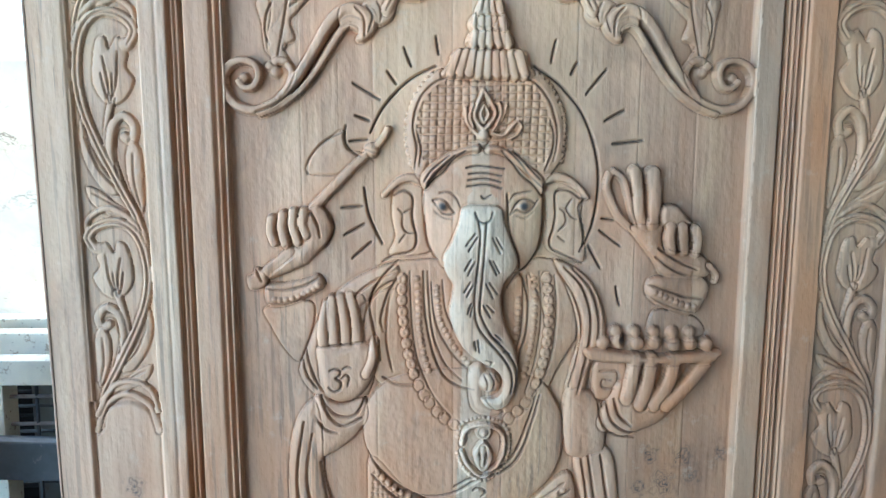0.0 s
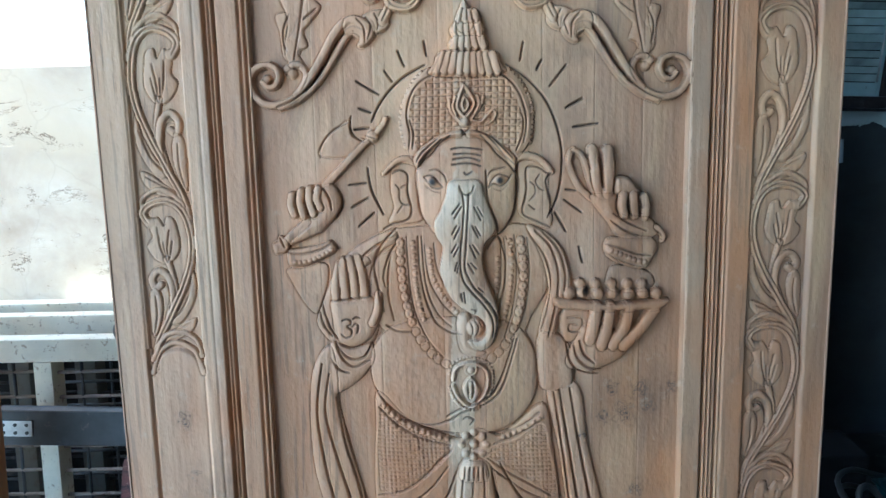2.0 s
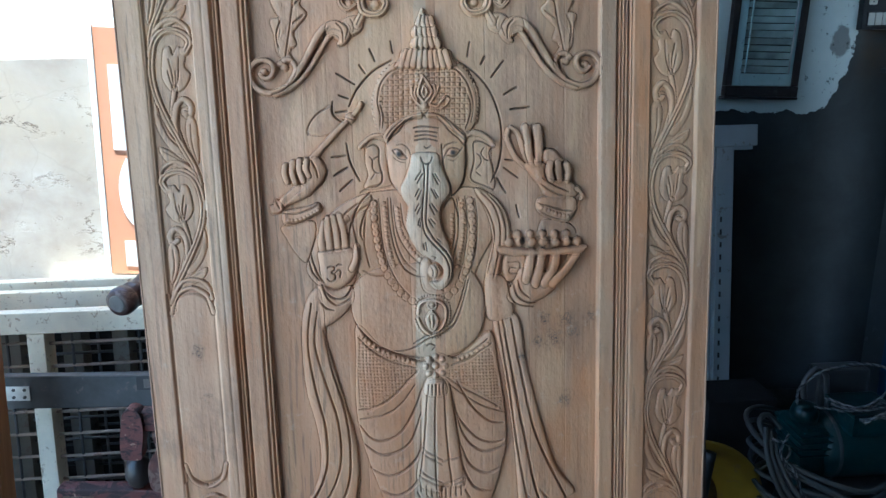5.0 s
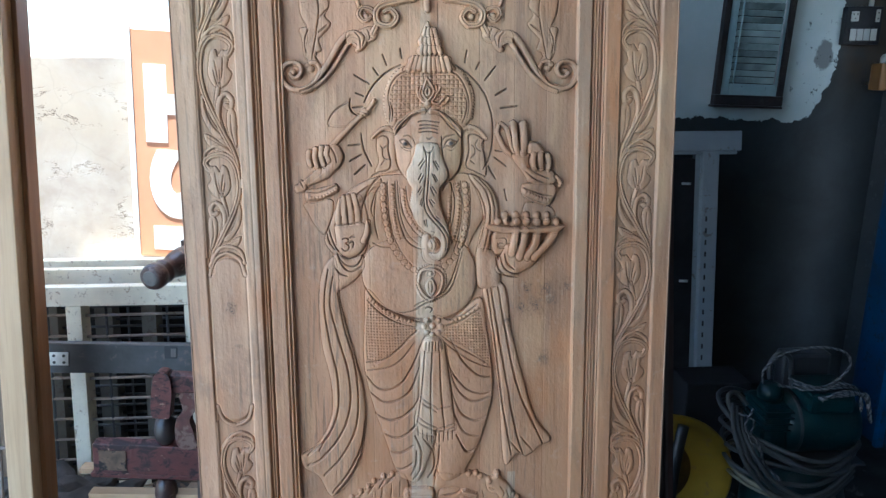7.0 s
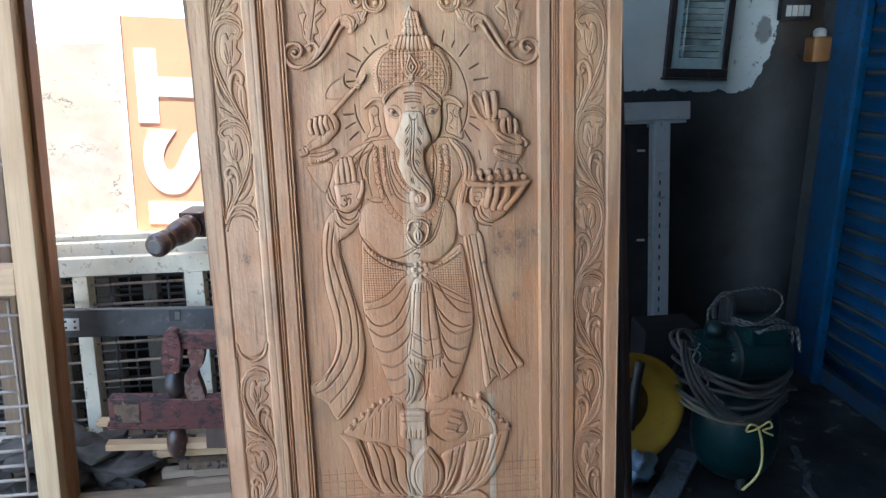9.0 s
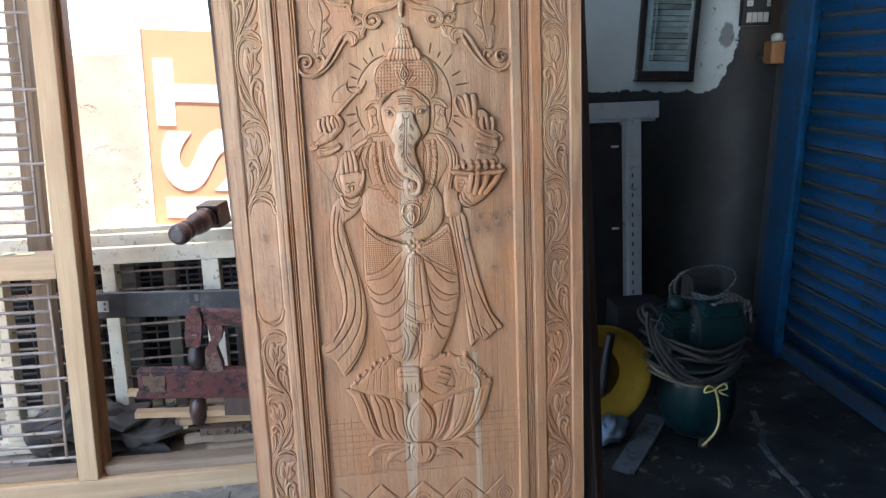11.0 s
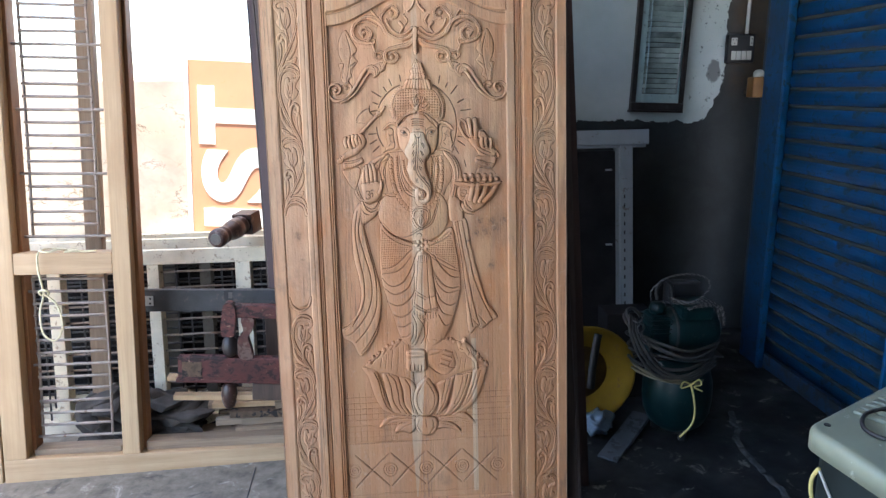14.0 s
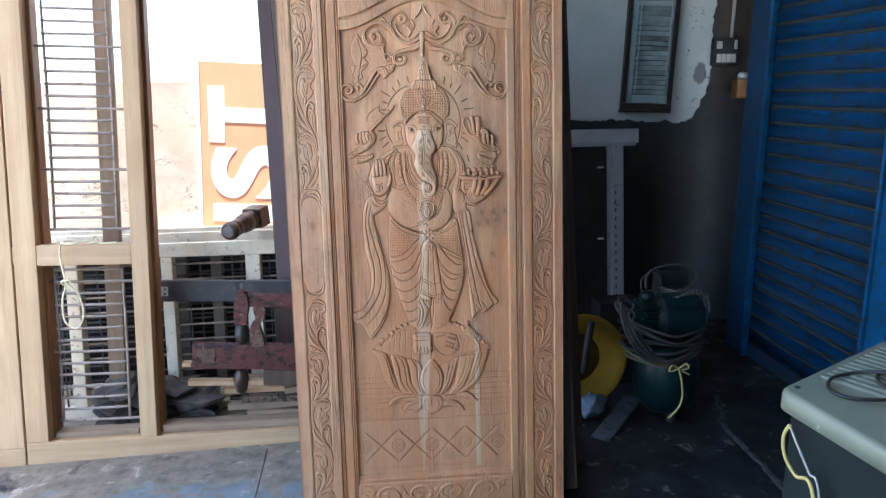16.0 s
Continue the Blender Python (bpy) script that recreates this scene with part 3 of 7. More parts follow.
class Relief:
    """The carved face of a door as heights in mm over a fine grid; x and z in mm, each face owned by one part."""
    middle = 111.0

    def __init__(self, xs, zs):
        self.xs, self.zs = np.asarray(xs, float), np.asarray(zs, float)
        self.h = np.zeros((len(zs), len(xs)))
        self.part = np.zeros(self.h.shape, int)
        self.names = ["panel"]
        self.knot = np.zeros(self.h.shape)
        self.ink = np.zeros(self.h.shape)

    def owner(self, name):
        if name not in self.names:
            self.names.append(name)
        return self.names.index(name)

    def window(self, pts, pad):
        p = np.array(pts)
        i0, i1 = np.searchsorted(self.xs, (p[:, 0].min() - pad, p[:, 0].max() + pad))
        j0, j1 = np.searchsorted(self.zs, (p[:, 1].min() - pad, p[:, 1].max() + pad))
        s = (slice(j0, j1), slice(i0, i1))
        gx, gz = np.meshgrid(self.xs[i0:i1], self.zs[j0:j1])
        return s, gx, gz

    def line(self, text, closed=False, side=1, n=6):
        p = [(x if side > 0 else 2 * self.middle - x, z) for x, z in pairs(text)]
        if len(p) == 1:
            return p
        return [(v.x, v.y) for v in spline([(x, z, 0) for x, z in p], n, closed)]

    def reach(self, pts, gx, gz, closed=False):
        """Distance to a run of segments, and how far along it the nearest place lies (0 to 1)."""
        q = list(pts) + ([pts[0]] if closed else [])
        best, along = np.full(gx.shape, 1e9), np.zeros(gx.shape)
        n = max(1, len(q) - 1)
        for k in range(len(q) - 1):
            (ax, az), (bx, bz) = q[k], q[k + 1]
            dx, dz = bx - ax, bz - az
            s = np.clip(((gx - ax) * dx + (gz - az) * dz) / (dx * dx + dz * dz + 1e-9), 0, 1)
            d = np.hypot(gx - ax - s * dx, gz - az - s * dz)
            m = d < best
            best[m] = d[m]
            along[m] = (k + s[m]) / n
        return best, along

    def inside(self, pts, gx, gz):
        r = np.zeros(gx.shape, bool)
        for (ax, az), (bx, bz) in zip(pts, pts[1:] + pts[:1]):
            if az != bz:
                r ^= ((az > gz) != (bz > gz)) & (gx < (bx - ax) * (gz - az) / (bz - az) + ax)
        return r

    def stop_cut(self, s, outside):
        """The narrow chisel line that sets a raised form off from what lies round it."""
        self.h[s] -= np.where(outside > 0, 3.0 * np.clip(1 - np.abs(outside - 0.6) / 1.3, 0, 1), 0)

    def raise_to(self, s, height, where, part):
        m = where & (height > self.h[s])
        self.h[s] = np.where(m, height, self.h[s])
        if part:
            self.part[s] = np.where(m, self.owner(part), self.part[s])

    def fill(self, text, h, edge, part="", base=0.0, side=1):
        """A cushion: a low upright edge, then a rounded swell to h over the width edge."""
        pts = self.line(text, True, side)
        s, gx, gz = self.window(pts, 5)
        d, _ = self.reach(pts, gx, gz, True)
        k = np.clip(d / edge, 0, 1)
        self.stop_cut(s, np.where(self.inside(pts, gx, gz), -1, d))
        self.raise_to(s, base + h * (0.42 + 0.58 * np.sqrt(1 - (1 - k) ** 2)), self.inside(pts, gx, gz), part)

    def tube(self, text, r, h, end=None, part="", side=1, base=0.0):
        """A rounded ridge of half width r, narrowing to end."""
        pts = self.line(text, False, side)
        s, gx, gz = self.window(pts, r + 5)
        d, a = self.reach(pts, gx, gz)
        rr = r + ((r if end is None else end) - r) * a
        k = np.clip(d / rr, 0, 1)
        drop = np.minimum(0.62 * rr, 0.7 * h)
        self.stop_cut(s, d - rr)
        self.raise_to(s, base + h - drop * (1 - np.sqrt(1 - k * k)), d < rr, part)

    def mark_trunk(self, text):
        """Remember where the trunk lies: it is cut from a paler block."""
        pts = self.line(text, True)
        s, gx, gz = self.window(pts, 5)
        self.trunk_mask = (s, self.inside(pts, gx, gz))

    def scales(self, text, gap, r, h, part=""):
        """A strand of flat scalloped discs, each with a punched dot and riding up on the next."""
        pts = self.line(text, n=12)
        run = gap * 0.5
        for (ax, az), (bx, bz) in zip(pts, pts[1:]):
            step = math.hypot(bx - ax, bz - az)
            run += step
            if run > gap:
                run -= gap
                ux, uz = (bx - ax) / step, (bz - az) / step
                s, gx, gz = self.window([(bx, bz)], r * 1.5)
                along, across = (gx - bx) * ux + (gz - bz) * uz, (gx - bx) * uz - (gz - bz) * ux
                d = np.hypot(along / 1.15, across) / r
                self.stop_cut(s, (d - 1) * r)
                height = h - 2.2 * np.clip(d, 0, 1) ** 3 + 1.0 * along / r - 2.0 * np.exp(-(d * r / 1.3) ** 2)
                self.raise_to(s, height, d < 1, part)

    def ball(self, text, r, h, part="", side=1):
        (x, z), = self.line(text, side=side)
        s, gx, gz = self.window([(x, z)], r + 2)
        d = np.hypot(gx - x, gz - z)
        self.raise_to(s, h - 0.85 * r * (1 - np.sqrt(np.clip(1 - (d / r) ** 2, 0, 1))), d < r, part)

    def beads(self, text, gap, r, h, part=""):
        pts = self.line(text, n=12)
        run = 0.0
        for (ax, az), (bx, bz) in zip(pts, pts[1:]):
            run += math.hypot(bx - ax, bz - az)
            if run > gap:
                run = 0.0
                self.ball(f"{bx},{bz}", r * 0.72, h, part)

    def cut(self, text, w, depth, ink=0.0, part="", side=1):
        """A V-tool groove; ink: how far it was gone over with a dark pencil."""
        pts = self.line(text, False, side)
        s, gx, gz = self.window(pts, 2 * w + 2)
        d, a = self.reach(pts, gx, gz)
        swell = 0.55 + 0.45 * np.sin(np.clip(a, 0.04, 0.96) * math.pi) ** 0.5
        self.h[s] -= 2.3 * depth * swell * np.clip(1 - d / (0.68 * w * swell + 0.35), 0, 1)
        if ink:
            self.ink[s] = np.maximum(self.ink[s], ink * np.clip(1.6 - d / 0.8, 0, 1))

    def ring(self, text, r, w, depth):
        (x, z), = self.line(text)
        s, gx, gz = self.window([(x, z)], r + 3 * w)
        self.h[s] -= 1.6 * depth * np.exp(-((np.hypot(gx - x, gz - z) - r) / w) ** 2)

    def hole(self, text, r, depth):
        (x, z), = self.line(text)
        s, gx, gz = self.window([(x, z)], r * 2)
        f = np.exp(-(np.hypot(gx - x, gz - z) / r) ** 4)
        self.h[s] -= depth * f
        self.knot[s] = np.maximum(self.knot[s], f)

    def hatch(self, text, gap, depth):
        """Small chip-cut squares in rows."""
        pts = self.line(text, True)
        s, gx, gz = self.window(pts, 2)
        m = self.inside(pts, gx, gz)
        wx = gx + 1.2 * np.sin(gz / 23)
        wz = gz + 1.5 * np.sin(gx / 31)
        gx_, gz_ = np.abs((wx / gap + 0.5) % 1 - 0.5) * gap, np.abs((wz / gap + 0.5) % 1 - 0.5) * gap
        self.h[s] -= np.where(m, depth * np.maximum(1.5 * np.exp(-(gx_ / 1.25) ** 2), 2.0 * np.exp(-(gz_ / 1.25) ** 2)), 0)

    def band(self, x0, x1, h, part=None, z0=-1e9, z1=1e9):
        """A flat upright strip at one height."""
        i0, i1 = np.searchsorted(self.xs, (x0, x1))
        j0, j1 = np.searchsorted(self.zs, (z0, z1))
        self.h[j0:j1, i0:i1] = h
        if part:
            self.part[j0:j1, i0:i1] = self.owner(part)

    def flute(self, x, w, depth, z0=-1e9, z1=1e9):
        j0, j1 = np.searchsorted(self.zs, (z0, z1))
        self.h[j0:j1] -= depth * np.exp(-((self.xs[None, :] - x) / w) ** 2)


xs = np.concatenate([np.arange(-398, -175, 1.2), np.arange(-175, 412, 1.05), np.arange(412, 612.1, 1.2)])
zs = np.concatenate([np.arange(-50, 380, 2.6), np.arange(380, 880, 1.8), np.arange(880, 1700, 1.15), np.arange(1700, 2060, 1.6)])
face = Relief(xs, zs)
GX, GZ = np.meshgrid(xs, zs)
LEVEL, RECESS = 15.0, 8.5

# torso, shoulders and belly
face.fill("4,1357 -30,1341 -48,1311 -44,1265 -27,1227 -9,1204 50,1163 80,1151 117,1150 155,1176 182,1199 197,1230 215,1260 224,1290 231,1319 204,1350 178,1361 142,1358 69,1360", 9, 30, part="fig")
face.fill("-31,1189 -37,1160 -32,1127 -12,1097 23,1071 69,1058 107,1054 149,1059 183,1083 200,1116 203,1155 194,1188 167,1218 93,1230 20,1224 -13,1211", 19, 95, part="fig")
face.fill("4,1355 -33,1344 -63,1324 -71,1310 -63,1294 -35,1307 -16,1323 6,1330", 13, 14, part="fig")
face.fill("189,1359 219,1346 241,1319 252,1274 246,1244 234,1229 226,1190 206,1191 212,1229 220,1260 215,1297 204,1327", 13, 14, part="fig")
face.cut("3,1347 -26,1332 -46,1311 -50,1266", 2.4, 3)
face.cut("10,1339 -16,1325 -31,1299 -37,1258", 2.4, 3)
face.cut("3,1332 -5,1310 -8,1265 -1,1226", 2.4, 3)
face.cut("200,1351 222,1327 233,1289 230,1248 219,1198", 2.6, 4)
face.cut("193,1346 211,1320 222,1286 221,1252 209,1206", 2.6, 4)
face.cut("211,1349 233,1323 243,1285 239,1244", 2.6, 4)
face.cut("160,1343 175,1306 182,1260 170,1215", 2.2, 2.5)
# axe, hand and arm
face.fill("-96,1461 -93,1477 -84,1488 -73,1497 -55,1508 -52,1488 -34,1481 -57,1460", 2.2, 4, part="fig")
face.cut("-97,1459 -96,1472 -90,1483 -82,1492 -70,1500 -56,1506", 1.6, 2.2, 0.5)
face.cut("-52,1514 -54,1499 -48,1487 -35,1478", 2.2, 4, 0.6)
face.tube("-4,1510 -10,1499 -24,1485 -40,1471 -60,1451 -80,1431 -96,1414", 3.5, 11, 6, part="fig")
face.ball("-23,1486", 8.5, 14, part="fig")
face.cut("-28,1482 -21,1474", 1.5, 2, 0.3)
face.cut("-33,1488 -15,1482", 1.5, 2, 0.3)
face.fill("-150,1303 -100,1311 -93,1292 -101,1262 -112,1238 -128,1252 -143,1279", 4.5, 20, part="fig")
face.fill("-101,1413 -85,1423 -72,1410 -70,1394 -77,1377 -92,1363 -103,1353 -147,1337 -139,1354 -119,1373 -105,1381", 14, 17, part="fig")
face.tube("-138,1408 -140,1394 -136,1380", 5.6, 16.5, 5.2, part="fig")
face.tube("-125,1413 -127,1397 -123,1378", 5.6, 16.5, 5.2, part="fig")
face.tube("-113,1416 -114,1399 -109,1381", 5.6, 16.5, 5.2, part="fig")
face.tube("-101,1416 -103,1402 -99,1389", 5.6, 16.5, 5.2, part="fig")
face.cut("-93,1416 -89,1408 -85,1399 -83,1387", 2.2, 4.5, 0.4)
face.cut("-74,1412 -68,1397 -74,1381 -87,1368", 2, 3, 0.3)
face.tube("-119,1370 -132,1359 -144,1349 -152,1340", 6, 12, 5, part="fig")
face.fill("-170,1339 -163,1343 -159,1351 -150,1346 -145,1335 -153,1326 -167,1325", 10, 5, part="fig")
face.cut("-159,1349 -152,1335", 2, 4, 0.3)
face.fill("-147,1330 -127,1333 -101,1338 -88,1343 -80,1334 -82,1325 -99,1316 -125,1306 -145,1306 -150,1318", 12.5, 8, part="fig")
face.beads("-144,1315 -128,1313 -111,1317 -96,1324 -84,1331", 6, 4.6, 15.5, part="fig")
face.cut("-148,1327 -124,1325 -101,1331 -86,1339", 1.8, 3.2, 0.3)
face.cut("-145,1309 -123,1308 -101,1316 -83,1325", 1.6, 2.6, 0.3)
# raised palm with its sleeve
face.fill("-96,1271 -89,1286 -81,1306 -74,1314 -37,1320 -31,1293 -34,1265 -19,1265 -19,1238 -28,1203 -39,1192 -83,1192 -101,1203 -112,1224 -106,1246", 6, 12, part="fig")
face.tube("-82,1259 -83,1282 -77,1309", 6.6, 15.5, 5, part="fig")
face.tube("-69,1261 -71,1288 -71,1315", 6.6, 15.5, 5, part="fig")
face.tube("-55,1261 -57,1288 -61,1317", 6.6, 15.5, 5, part="fig")
face.tube("-42,1263 -44,1291 -50,1319", 6.6, 15.5, 5, part="fig")
face.fill("-89,1257 -63,1259 -37,1263 -29,1259 -21,1267 -17,1252 -21,1230 -31,1207 -45,1193 -61,1188 -77,1193 -86,1207 -89,1233", 15.5, 14, part="fig")
face.tube("-32,1224 -25,1240 -22,1264", 5.4, 17.5, 4.6, part="fig")
face.cut("-90,1256 -63,1259 -36,1262", 2, 4, 0.35)
face.cut("-75,1228 -69,1230 -63,1228 -63,1222 -68,1219 -62,1214 -63,1206 -71,1203 -77,1208", 2, 3.2, 0.55)
face.cut("-62,1218 -56,1223 -52,1219 -54,1210", 2, 3, 0.55)
face.cut("-60,1230 -55,1233 -50,1232", 2, 2.6, 0.55)
face.cut("-103,1252 -99,1233 -91,1211 -83,1200", 2, 3.4, 0.3)
face.cut("-107,1240 -103,1221 -91,1204", 2, 3.4, 0.3)
face.fill("-92,1196 -65,1185 -37,1193 -31,1173 -39,1155 -60,1133 -92,1117 -99,1141 -97,1173", 11.5, 16, part="fig")
face.cut("-87,1196 -80,1182 -65,1171 -46,1173 -34,1193", 2.4, 4.5, 0.35)
face.cut("-85,1188 -76,1169 -60,1159 -38,1169", 2.4, 4, 0.35)
face.cut("-95,1172 -83,1155 -68,1150", 2.4, 4, 0.35)
face.cut("-97,1167 -100,1143 -96,1118", 2.4, 4, 0.3)
# long shawl ends
face.fill("-94,1190 -113,1173 -125,1137 -129,1076 -126,1002 -111,927 -107,863 -121,810 -149,771 -180,752 -173,723 -143,702 -116,655 -75,700 -49,758 -38,823 -41,900 -55,963 -73,1038 -86,1100 -86,1148", 10, 11, part="fig")
face.cut("-108,1163 -118,1088 -109,1002 -95,927 -97,851 -123,792 -165,754", 2.8, 4.2, 0.2)
face.cut("-98,1148 -106,1088 -90,1012 -72,939 -70,863 -92,799 -135,745 -165,731", 2.8, 4.2, 0.2)
face.cut("-89,1112 -78,1039 -59,964 -52,888 -59,814 -91,749 -131,706", 2.8, 4.2, 0.2)
face.cut("-39,830 -48,772 -78,710 -113,666", 2.8, 4.2, 0.2)
face.cut("-113,807 -140,764", 2.8, 4.2, 0.2)
face.fill("219,1121 263,1123 278,1030 302,931 332,829 368,777 345,761 314,736 294,743 269,718 261,760 254,876 237,1018", 10, 9, part="fig")
face.cut("235,1118 251,1017 270,904 289,802 306,743", 2.8, 6)
face.cut("250,1120 270,1002 296,888 350,767", 2.8, 6)
face.cut("227,1114 245,990 260,862 280,744", 2.8, 6)
face.cut("275,777 303,743", 2, 3)
face.cut("301,784 328,750", 2, 3)
# wrapped cloth and legs
face.fill("-27,1121 19,1074 79,1046 110,1041 114,961 111,885 112,795 104,756 76,688 51,689 27,711 8,772 -14,843 -29,901 -37,964 -33,1063", 15, 55, part="fig")
face.fill("107,1041 151,1050 211,1098 225,1033 235,958 239,895 227,831 206,766 181,714 161,694 130,689 112,756", 15, 50, part="fig")
face.hatch("-21,1102 19,1067 73,1036 76,1026 48,997 17,973 -26,959 -32,1014 -28,1075", 6.2, 1.5)
face.hatch("139,1033 175,1044 209,1068 221,1019 230,958 193,982 156,1005 131,1020", 6.2, 1.5)
face.cut("-32,1124 -13,1099 15,1076 50,1059 81,1052", 1.9, 3.2, 0.35)
face.cut("-28,1097 -2,1070 33,1048 76,1036", 1.9, 3.2, 0.35)
face.cut("141,1051 177,1063 206,1085", 1.9, 3.2, 0.35)
face.cut("139,1038 172,1050 213,1076", 1.9, 3.2, 0.35)
face.beads("-25,1107 -2,1081 33,1059 76,1045", 8, 4.4, 15.5, part="fig")
face.beads("145,1045 175,1057 209,1078", 8, 4.4, 15.5, part="fig")
face.cut("-33,961 5,968 36,989 59,1013 76,1028", 1.9, 3.2, 0.35)
face.cut("-31,943 17,951 46,971 71,1004", 1.9, 3.2, 0.35)
face.cut("130,1016 158,995 189,977 223,956", 1.9, 3.2, 0.35)
face.cut("133,1003 165,978 196,958 234,943", 1.9, 3.2, 0.35)
face.beads("-29,951 10,959 40,980 65,1009", 8, 3.8, 15, part="fig")
face.beads("134,1009 162,986 194,967 228,949", 8, 3.8, 15, part="fig")
face.cut("-32,930 -11,904 16,901 45,918 70,960 84,997", 2.8, 4.4, 0.2)
face.cut("-26,894 3,873 34,877 62,900 80,947", 2.8, 4.4, 0.2)
face.cut("-17,845 15,831 45,839 72,866 83,899", 2.8, 4.4, 0.2)
face.cut("2,799 32,790 61,806 77,833", 2.8, 4.4, 0.2)
face.cut("16,757 40,756 64,770", 2.8, 4.4, 0.2)
face.cut("26,717 44,718 61,729", 2.8, 4.4, 0.2)
face.cut("137,988 150,938 180,899 211,886 233,890", 2.8, 4.4, 0.2)
face.cut("142,961 159,902 192,871 235,878", 2.8, 4.4, 0.2)
face.cut("148,897 168,846 198,826 223,832", 2.8, 4.4, 0.2)
face.cut("154,846 174,801 208,788", 2.8, 4.4, 0.2)
face.cut("159,794 180,755 201,759", 2.8, 4.4, 0.2)
face.cut("148,1008 174,960 205,929 233,923", 2.8, 4.4, 0.2)
face.fill("88,1007 133,1007 145,936 156,841 156,802 117,804 112,790 70,813 79,887", 20, 13, part="fig")
face.cut("93,985 84,887 73,816", 2.2, 4, 0.3)
face.cut("108,981 104,887 105,800", 2.2, 4, 0.3)
face.cut("124,985 127,886 134,807", 2.2, 4, 0.3)
face.cut("136,997 147,911 155,835", 2.2, 4, 0.3)
face.cut("81,883 98,870 117,859", 1.7, 3, 0.4)
face.cut("79,874 97,861 117,849", 1.7, 3, 0.4)
face.cut("75,840 95,824 117,813", 1.7, 3, 0.4)
face.cut("72,829 94,815 116,803", 1.7, 3, 0.4)
face.cut("117,855 137,859 149,862", 1.7, 3, 0.4)
face.cut("117,810 137,815 156,822", 1.7, 3, 0.4)
face.cut("117,801 137,806 156,813", 1.7, 3, 0.4)
face.cut("75,816 76,795", 1.4, 3, 0.4)
face.cut("85,809 86,788", 1.4, 3, 0.4)
face.cut("95,802 96,781", 1.4, 3, 0.4)
face.cut("105,795 106,775", 1.4, 3, 0.4)
face.cut("114,789 115,768", 1.4, 3, 0.4)
face.cut("122,799 122,778", 1.4, 3, 0.4)
face.cut("132,801 131,780", 1.4, 3, 0.4)
face.cut("141,804 141,783", 1.4, 3, 0.4)
face.cut("151,806 151,785", 1.4, 3, 0.4)
face.cut("69,794 82,757 78,712 63,692", 2.4, 4, 0.2)
face.cut("87,786 107,754 110,715 96,691", 2.4, 4, 0.2)
face.cut("122,769 119,730 111,693", 2.4, 4, 0.2)
face.cut("72,758 69,725 59,703", 2.4, 4, 0.2)
# buckle and tassel
face.ball("128,1037", 5.4, 17.5, part="fig")
face.ball("122,1024", 5.4, 17.5, part="fig")
face.ball("109,1019", 5.4, 17.5, part="fig")
face.ball("97,1024", 5.4, 17.5, part="fig")
face.ball("92,1038", 5.4, 17.5, part="fig")
face.ball("97,1051", 5.4, 17.5, part="fig")
face.ball("110,1056", 5.4, 17.5, part="fig")
face.ball("122,1050", 5.4, 17.5, part="fig")
face.ball("110,1038", 7, 19, part="fig")
face.ring("110,1038", 6.5, 1.6, 3)
face.fill("95,1011 124,1011 128,985 90,986", 22, 8, part="fig")
face.cut("96,1005 95,986", 1.4, 3, 0.35)
face.cut("103,1005 102,985", 1.4, 3, 0.35)
face.cut("110,1005 109,985", 1.4, 3, 0.35)
face.cut("116,1005 116,985", 1.4, 3, 0.35)
face.cut("123,1005 123,985", 1.4, 3, 0.35)
# feet
face.fill("47,668 105,667 110,637 108,592 47,596 43,634", 18, 10, part="fig")
face.cut("57,618 57,595", 2, 5)
face.cut("70,617 69,595", 2, 5)
face.cut("83,616 82,594", 2, 5)
face.cut("95,615 94,593", 2, 5)
face.cut("46,644 104,643", 2.6, 5)
face.cut("46,659 105,656", 2.2, 4)
# lotus mound and the small animal
face.fill("-102,616 -81,640 -47,666 -7,691 42,705 57,639 64,545 15,571 -47,590", 7, 26, part="lotus")
face.fill("115,695 161,700 189,706 217,697 252,679 280,649 308,624 333,602 315,586 286,590 214,570 146,540 111,561", 7, 26, part="lotus")
face.ball("-86,632", 5.5, 10, part="lotus")
face.ball("-73,649", 5.5, 10, part="lotus")
face.ball("-53,664", 5.5, 10, part="lotus")
face.ball("-36,675", 5.5, 10, part="lotus")
face.ball("-23,687", 5.5, 10, part="lotus")
face.ball("-2,697", 5.5, 10, part="lotus")
face.ball("18,703", 5.5, 10, part="lotus")
face.cut("-80,625 -65,643", 2, 3.5)
face.cut("-62,643 -47,659", 2, 3.5)
face.cut("-37,658 -24,675", 2, 3.5)
face.cut("-12,673 -1,687", 2, 3.5)
face.cut("6,683 20,695", 2, 3.5)
face.cut("-44,645 -50,609", 1.6, 1.6)
face.cut("-26,659 -32,604", 1.6, 1.6)
face.cut("-5,673 -12,599", 1.6, 1.6)
face.cut("16,683 11,590", 1.6, 1.6)
face.cut("34,685 33,573", 1.6, 1.6)
face.cut("237,636 229,592", 1.6, 1.6)
face.cut("251,628 247,587", 1.6, 1.6)
face.cut("216,660 223,630", 1.6, 1.6)
face.ball("174,707", 6, 10.5, part="lotus")
face.ball("186,700", 6, 10.5, part="lotus")
face.ball("202,701", 6, 10.5, part="lotus")
face.ball("212,693", 6, 10.5, part="lotus")
face.ball("295,639", 6, 10.5, part="lotus")
face.ball("307,623", 6, 10.5, part="lotus")
face.ball("323,610", 6, 10.5, part="lotus")
face.ball("284,649", 6, 10.5, part="lotus")
face.fill("225,680 235,690 249,695 261,683 277,668 282,645 273,630 259,636 248,651 230,659", 13, 13, part="lotus")
face.ball("249,698", 7, 17, part="lotus")
face.ball("231,683", 7, 17, part="lotus")
face.cut("231,668 243,664", 2, 4)
face.cut("256,669 265,653 260,641", 2, 4)
